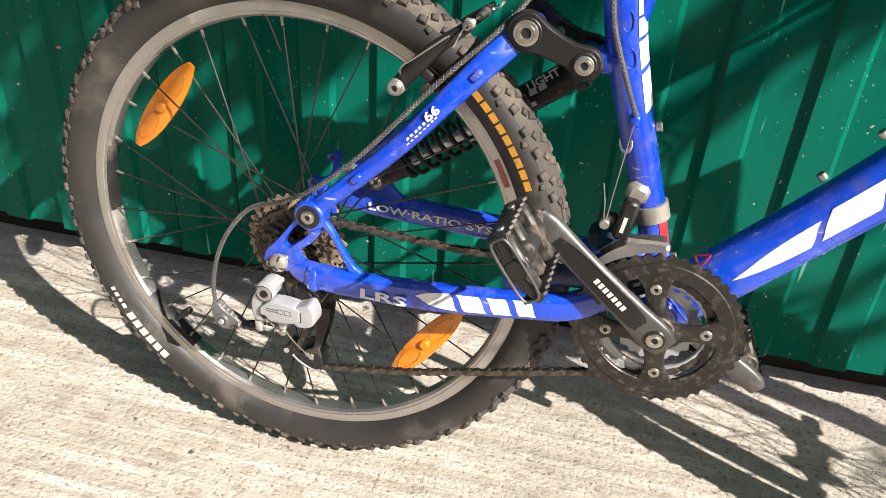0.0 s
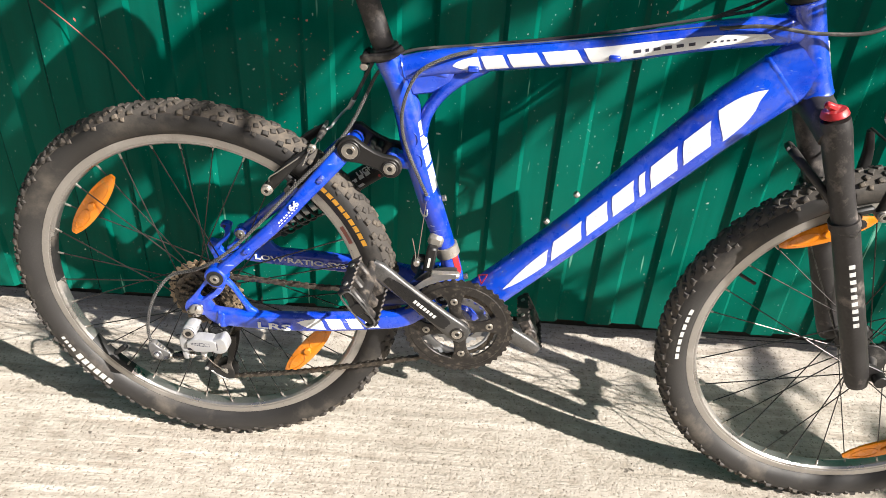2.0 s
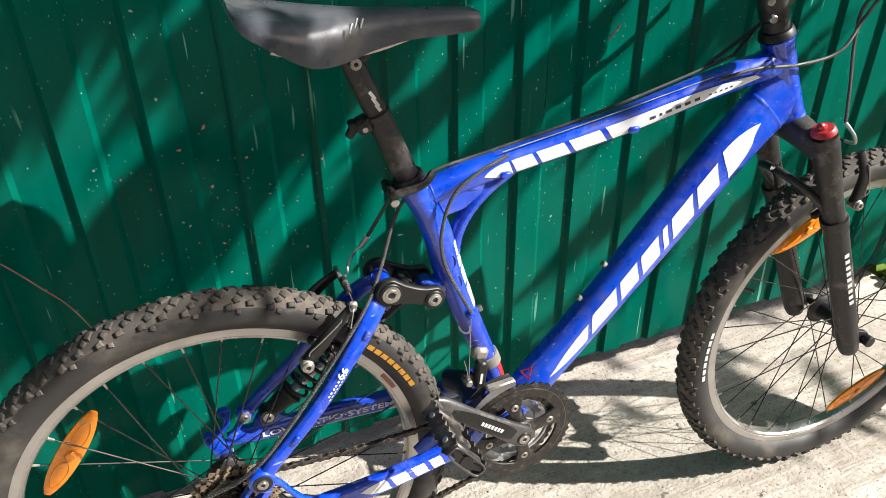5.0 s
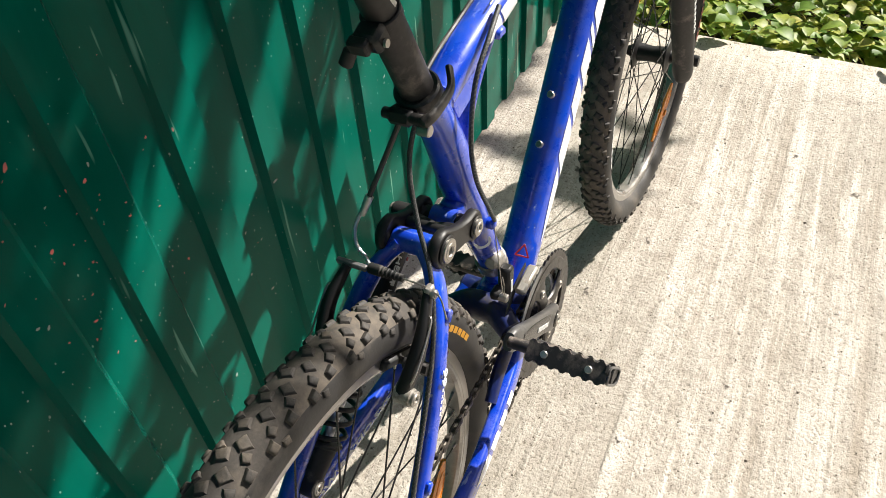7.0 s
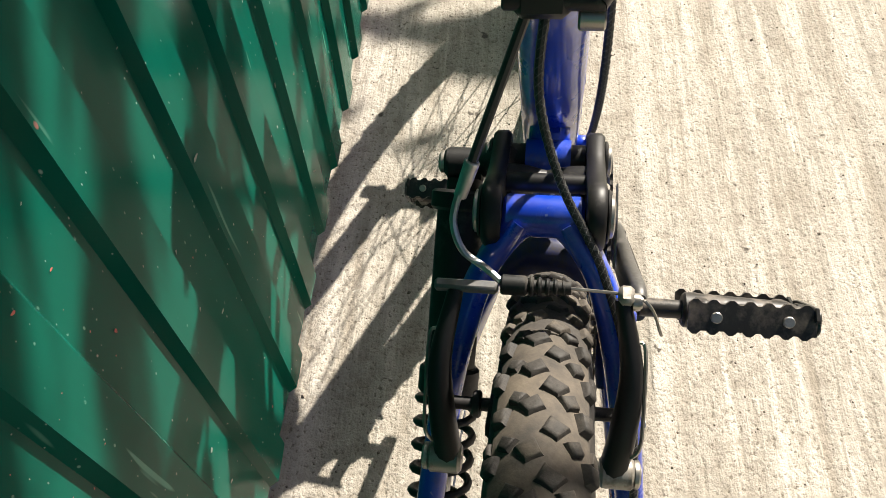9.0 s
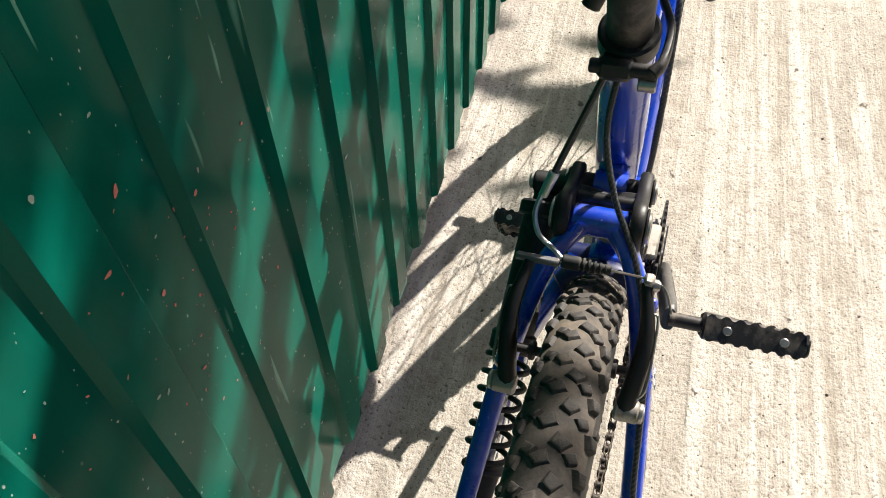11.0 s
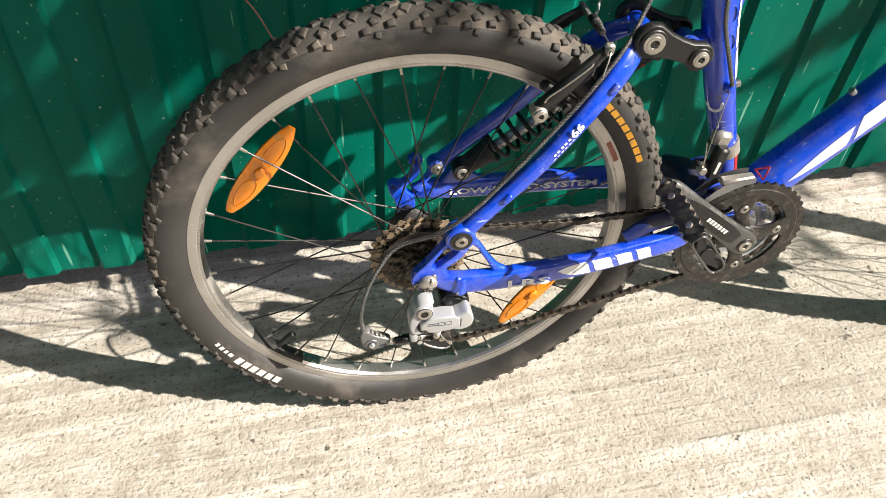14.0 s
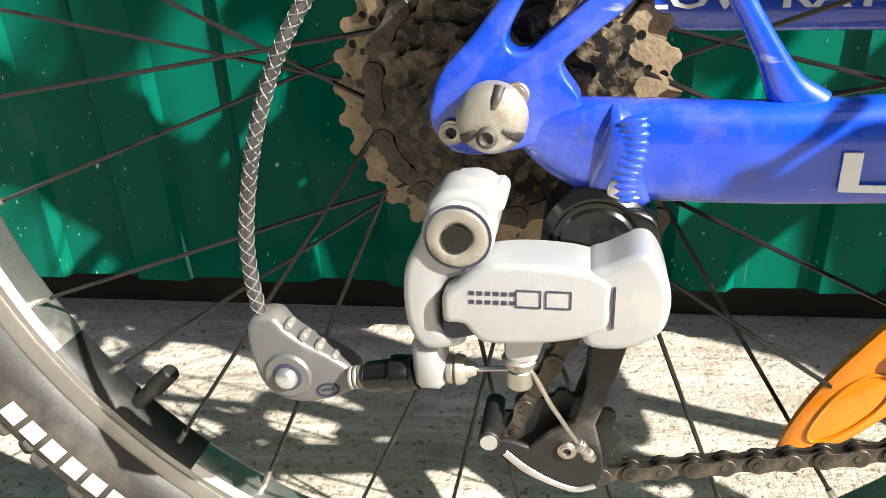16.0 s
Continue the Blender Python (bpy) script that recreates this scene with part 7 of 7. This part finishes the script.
def paint_flecks():
    """Dry specks of pink and white paint, splashed low over the fence."""
    rnd = random.Random(17)
    for name, material, n, label in (("pink_flecks", FLECK_PINK, 90, "dry pink paint specks splashed on the green fence"), ("white_flecks", FLECK_WHITE, 300, "dry white paint specks splashed on the green fence")):
        m = Mesh()
        for i in range(n):
            if name == "pink_flecks" and i < 60:
                x, z = rnd.gauss(-0.33, 0.075), 0.66 + rnd.gauss(0, 0.045)
                if rnd.random() < 0.4:
                    x, z = -0.335 + rnd.gauss(0, 0.02), rnd.uniform(0.45, 0.72)
            else:
                x, z = rnd.uniform(-1.25, 0.95), rnd.uniform(0.12, 1.05)
            k = (x - 0.05) % PITCH
            if k < 0.012 or 0.049 < k < 0.066:
                continue
            lev = 1 if k < 0.053 else 0
            r = min(0.0026, 0.0009 * math.exp(rnd.gauss(0, 0.5)))
            turn, long = rnd.uniform(0, math.pi), rnd.uniform(1.0, 2.4)
            s = int((x - 0.05) // (9 * PITCH))
            def skin(px, pz):
                return sheet_y(px, pz, lev) - 0.0016 * (s % 2) - 0.0007
            pts = []
            for q in range(7):
                w = 2 * math.pi * q / 7
                a, b = r * long * math.cos(w) * rnd.uniform(0.6, 1.2), r * math.sin(w) * rnd.uniform(0.6, 1.2)
                pts.append((x + a * math.cos(turn) - b * math.sin(turn), z + a * math.sin(turn) + b * math.cos(turn)))
            m.add([V(px, skin(x, z), pz) for px, pz in pts], [tuple(range(7))])
        tagged(part(name, m, material), label, "paint specks", kind="stuff")


def cord():
    pts = [(-0.760, 0.458, 1.02), (-0.774, 0.457, 0.905), (-0.770, 0.457, 0.865), (-0.776, 0.457, 0.805), (-0.790, 0.456, 0.770), (-0.762, 0.457, 0.733), (-0.708, 0.456, 0.684), (-0.655, 0.456, 0.629), (-0.615, 0.457, 0.572), (-0.590, 0.456, 0.535), (-0.566, 0.458, 0.474)]
    m = tube(pts, 0.0011, 7, 8)
    tagged(part("cord", m, CORD), "thin faded red cord hanging down the green fence", "cord")
    for dx, dz, k in ((-0.780, 0.868, 0.0), (-0.777, 0.792, 1.7)):
        pts = [(dx + 0.016 * math.sin(1.9 * q + k) * (0.5 + 0.09 * q), 0.4565 - 0.0012 * (q % 3), dz + 0.013 * math.cos(2.3 * q + k) + 0.002 * q) for q in range(9)]
        tagged(part("cord", tube(pts, 0.0013, 6, 6), CORD), "tangled loop of thin faded red cord on the fence", "cord")
    m = tube([(0.338, 0.459, 0.812), (0.343, 0.457, 0.822), (0.352, 0.457, 0.830), (0.356, 0.458, 0.838)], 0.0016, 7, 6)
    tagged(part("cord", m, CORD), "short frayed pink cord end on the green fence", "cord")


def tree():
    """A tree past the slab's end; its long low limbs reach along the fence and shade it."""
    rnd = random.Random(11)
    top = tagged(new("tree"), "leafy tree with long drooping limbs shading the fence", "tree")

    def over(gx, gy, h):
        # a place at the height h whose shadow falls on the ground at (gx, gy)
        return V(gx + SUN.x / SUN.z * h, gy + SUN.y / SUN.z * h, h)

    trunk = Mesh()
    a = over(2.05, 1.10, 2.40)
    Sweep([(a.x + 0.55, a.y + 0.75, -0.12, 0.12, 0.12), (a.x + 0.45, a.y + 0.62, 0.6, 0.10, 0.10), (a.x + 0.30, a.y + 0.38, 1.4, 0.085, 0.085), (a.x + 0.12, a.y + 0.12, 2.1, 0.07, 0.07),
           (a.x, a.y, 2.45, 0.06, 0.06), (a.x + 0.05, a.y + 0.1, 3.1, 0.04, 0.04), (a.x + 0.15, a.y + 0.2, 3.7, 0.015, 0.015)], side=(0, 1, 0.1)).into(trunk, 14)
    part("trunk", trunk, BARK, top, "brown barked trunk")
    crown = Mesh()
    limbs = []
    for gy, hh in ((1.22, 2.42), (1.36, 2.30), (1.50, 2.55)):
        pts = [a]
        for k in range(1, 9):
            gx = 2.05 - 5.75 * k / 8
            pts.append(over(gx, gy + 0.06 * math.sin(k * 1.9 + gy * 7), hh + 0.08 * math.sin(k * 1.3 + gy * 3)))
        limbs.append(pts)
        w = Mesh()
        Sweep([(*q, 0.030 * (1 - i / 9.5), 0.030 * (1 - i / 9.5)) for i, q in enumerate(pts)], 4, side=(0.1, 0.4, 0.9)).into(w, 8)
        part("limb", w, BARK, top, "long thin brown limb")
    twigs = Mesh()
    slope = 0.26
    for i in range(440):
        gx = rnd.uniform(-2.6, 1.30) if i < 330 else rnd.uniform(-3.7, -2.3)
        far = gx > 0.45
        edge = (0.06 if far else 0.36 if gx < -0.3 else 0.44)
        start = rnd.uniform(1.12, 1.48)
        length = rnd.uniform(0.8, 1.45) if far else rnd.uniform(0.45, 1.1)
        h = rnd.uniform(2.05, 2.6)
        n = 20 if far else 15
        prev = None
        for k in range(n + 1):
            f = k / n
            gy = start - length * f
            x = gx - slope * length * f + 0.03 * noise.noise(V(i, f * 3, 1))
            p = over(x, gy, h - 0.22 * f * f)
            if gy < (edge if x > 0.50 or not far else 0.34) + 0.06 * noise.noise(V(x * 6, 1, 3)):
                break
            # bunches of leaves with long gaps between, along the hang of the twigs
            up_ = (gy - FENCE_Y) / 0.63
            fx = x + 1.1 * up_
            st = fx - 1.26 * up_
            bunch = noise.noise(V(st * 8.0, (fx * 0.7 + up_) * 1.7, 6.0)) + 0.45 * noise.noise(V(st * 21.0, up_ * 3.5, 2.0))
            keep = 0.30 if fx < -1.1 and up_ > 0.45 else 0.02 if fx < -0.85 or (fx < -0.64 and up_ < 0.5) else -0.10 if fx < -0.5 else -0.20 if fx < 0.1 else -0.27
            if up_ > 0.46 and -0.92 < fx < -0.20:
                keep += 0.22 if fx > -0.62 else 0.08
            elif up_ > 0.55 and -0.20 <= fx < 0.25:
                keep += 0.08
            if up_ < 0.30 and -0.85 < fx < -0.05:
                keep -= 0.25
            if gy < FENCE_Y:
                keep = -0.55 if x < 0.45 else -0.30
            if 0.40 < gy < 0.54 and -0.98 < x < -0.62:
                keep = -0.45
            # the crown is open towards the sun above the bicycle
            zb = (gy - 0.184) / 0.63
            xb = x + 1.1 * zb
            if 0.22 < zb < (0.70 if xb < -0.05 else 0.86) and -0.80 < xb < 0.95:
                keep -= 0.10 if xb > 0.55 or (zb < 0.36 and xb < -0.3) else 0.34
            if prev is not None:
                if bunch < keep + 0.08:
                    twigs.cyl(prev, p, 0.003 * (1 - 0.8 * f) + 0.0008, seg=4)
                d0 = (p - prev).normalized()
                for q in range(3):
                    c = prev.lerp(p, rnd.random())
                    if bunch > keep + rnd.uniform(-0.10, 0.06):
                        continue
                    side = rnd.choice((-1, 1))
                    d = (d0 + V(side * rnd.uniform(0.1, 0.6), rnd.uniform(-0.2, 0.2), rnd.uniform(-0.4, 0.1))).normalized()
                    up = V(rnd.uniform(-0.4, 0.4), rnd.uniform(-0.4, 0.4), 1)
                    up = (up - d * up.dot(d)).normalized()
                    ln = rnd.uniform(0.06, 0.11)
                    leaf_fan(crown, c, d, up, ln, ln * rnd.uniform(0.24, 0.36), 0.2, 0.15)
            prev = p
    part("twigs", twigs, BARK, top, "thin brown twigs")
    part("crown", crown, LEAF, top, "uneven crown of long green leaves", sharp=80)


weeds()
grit()
paint_flecks()
cord()
tree()
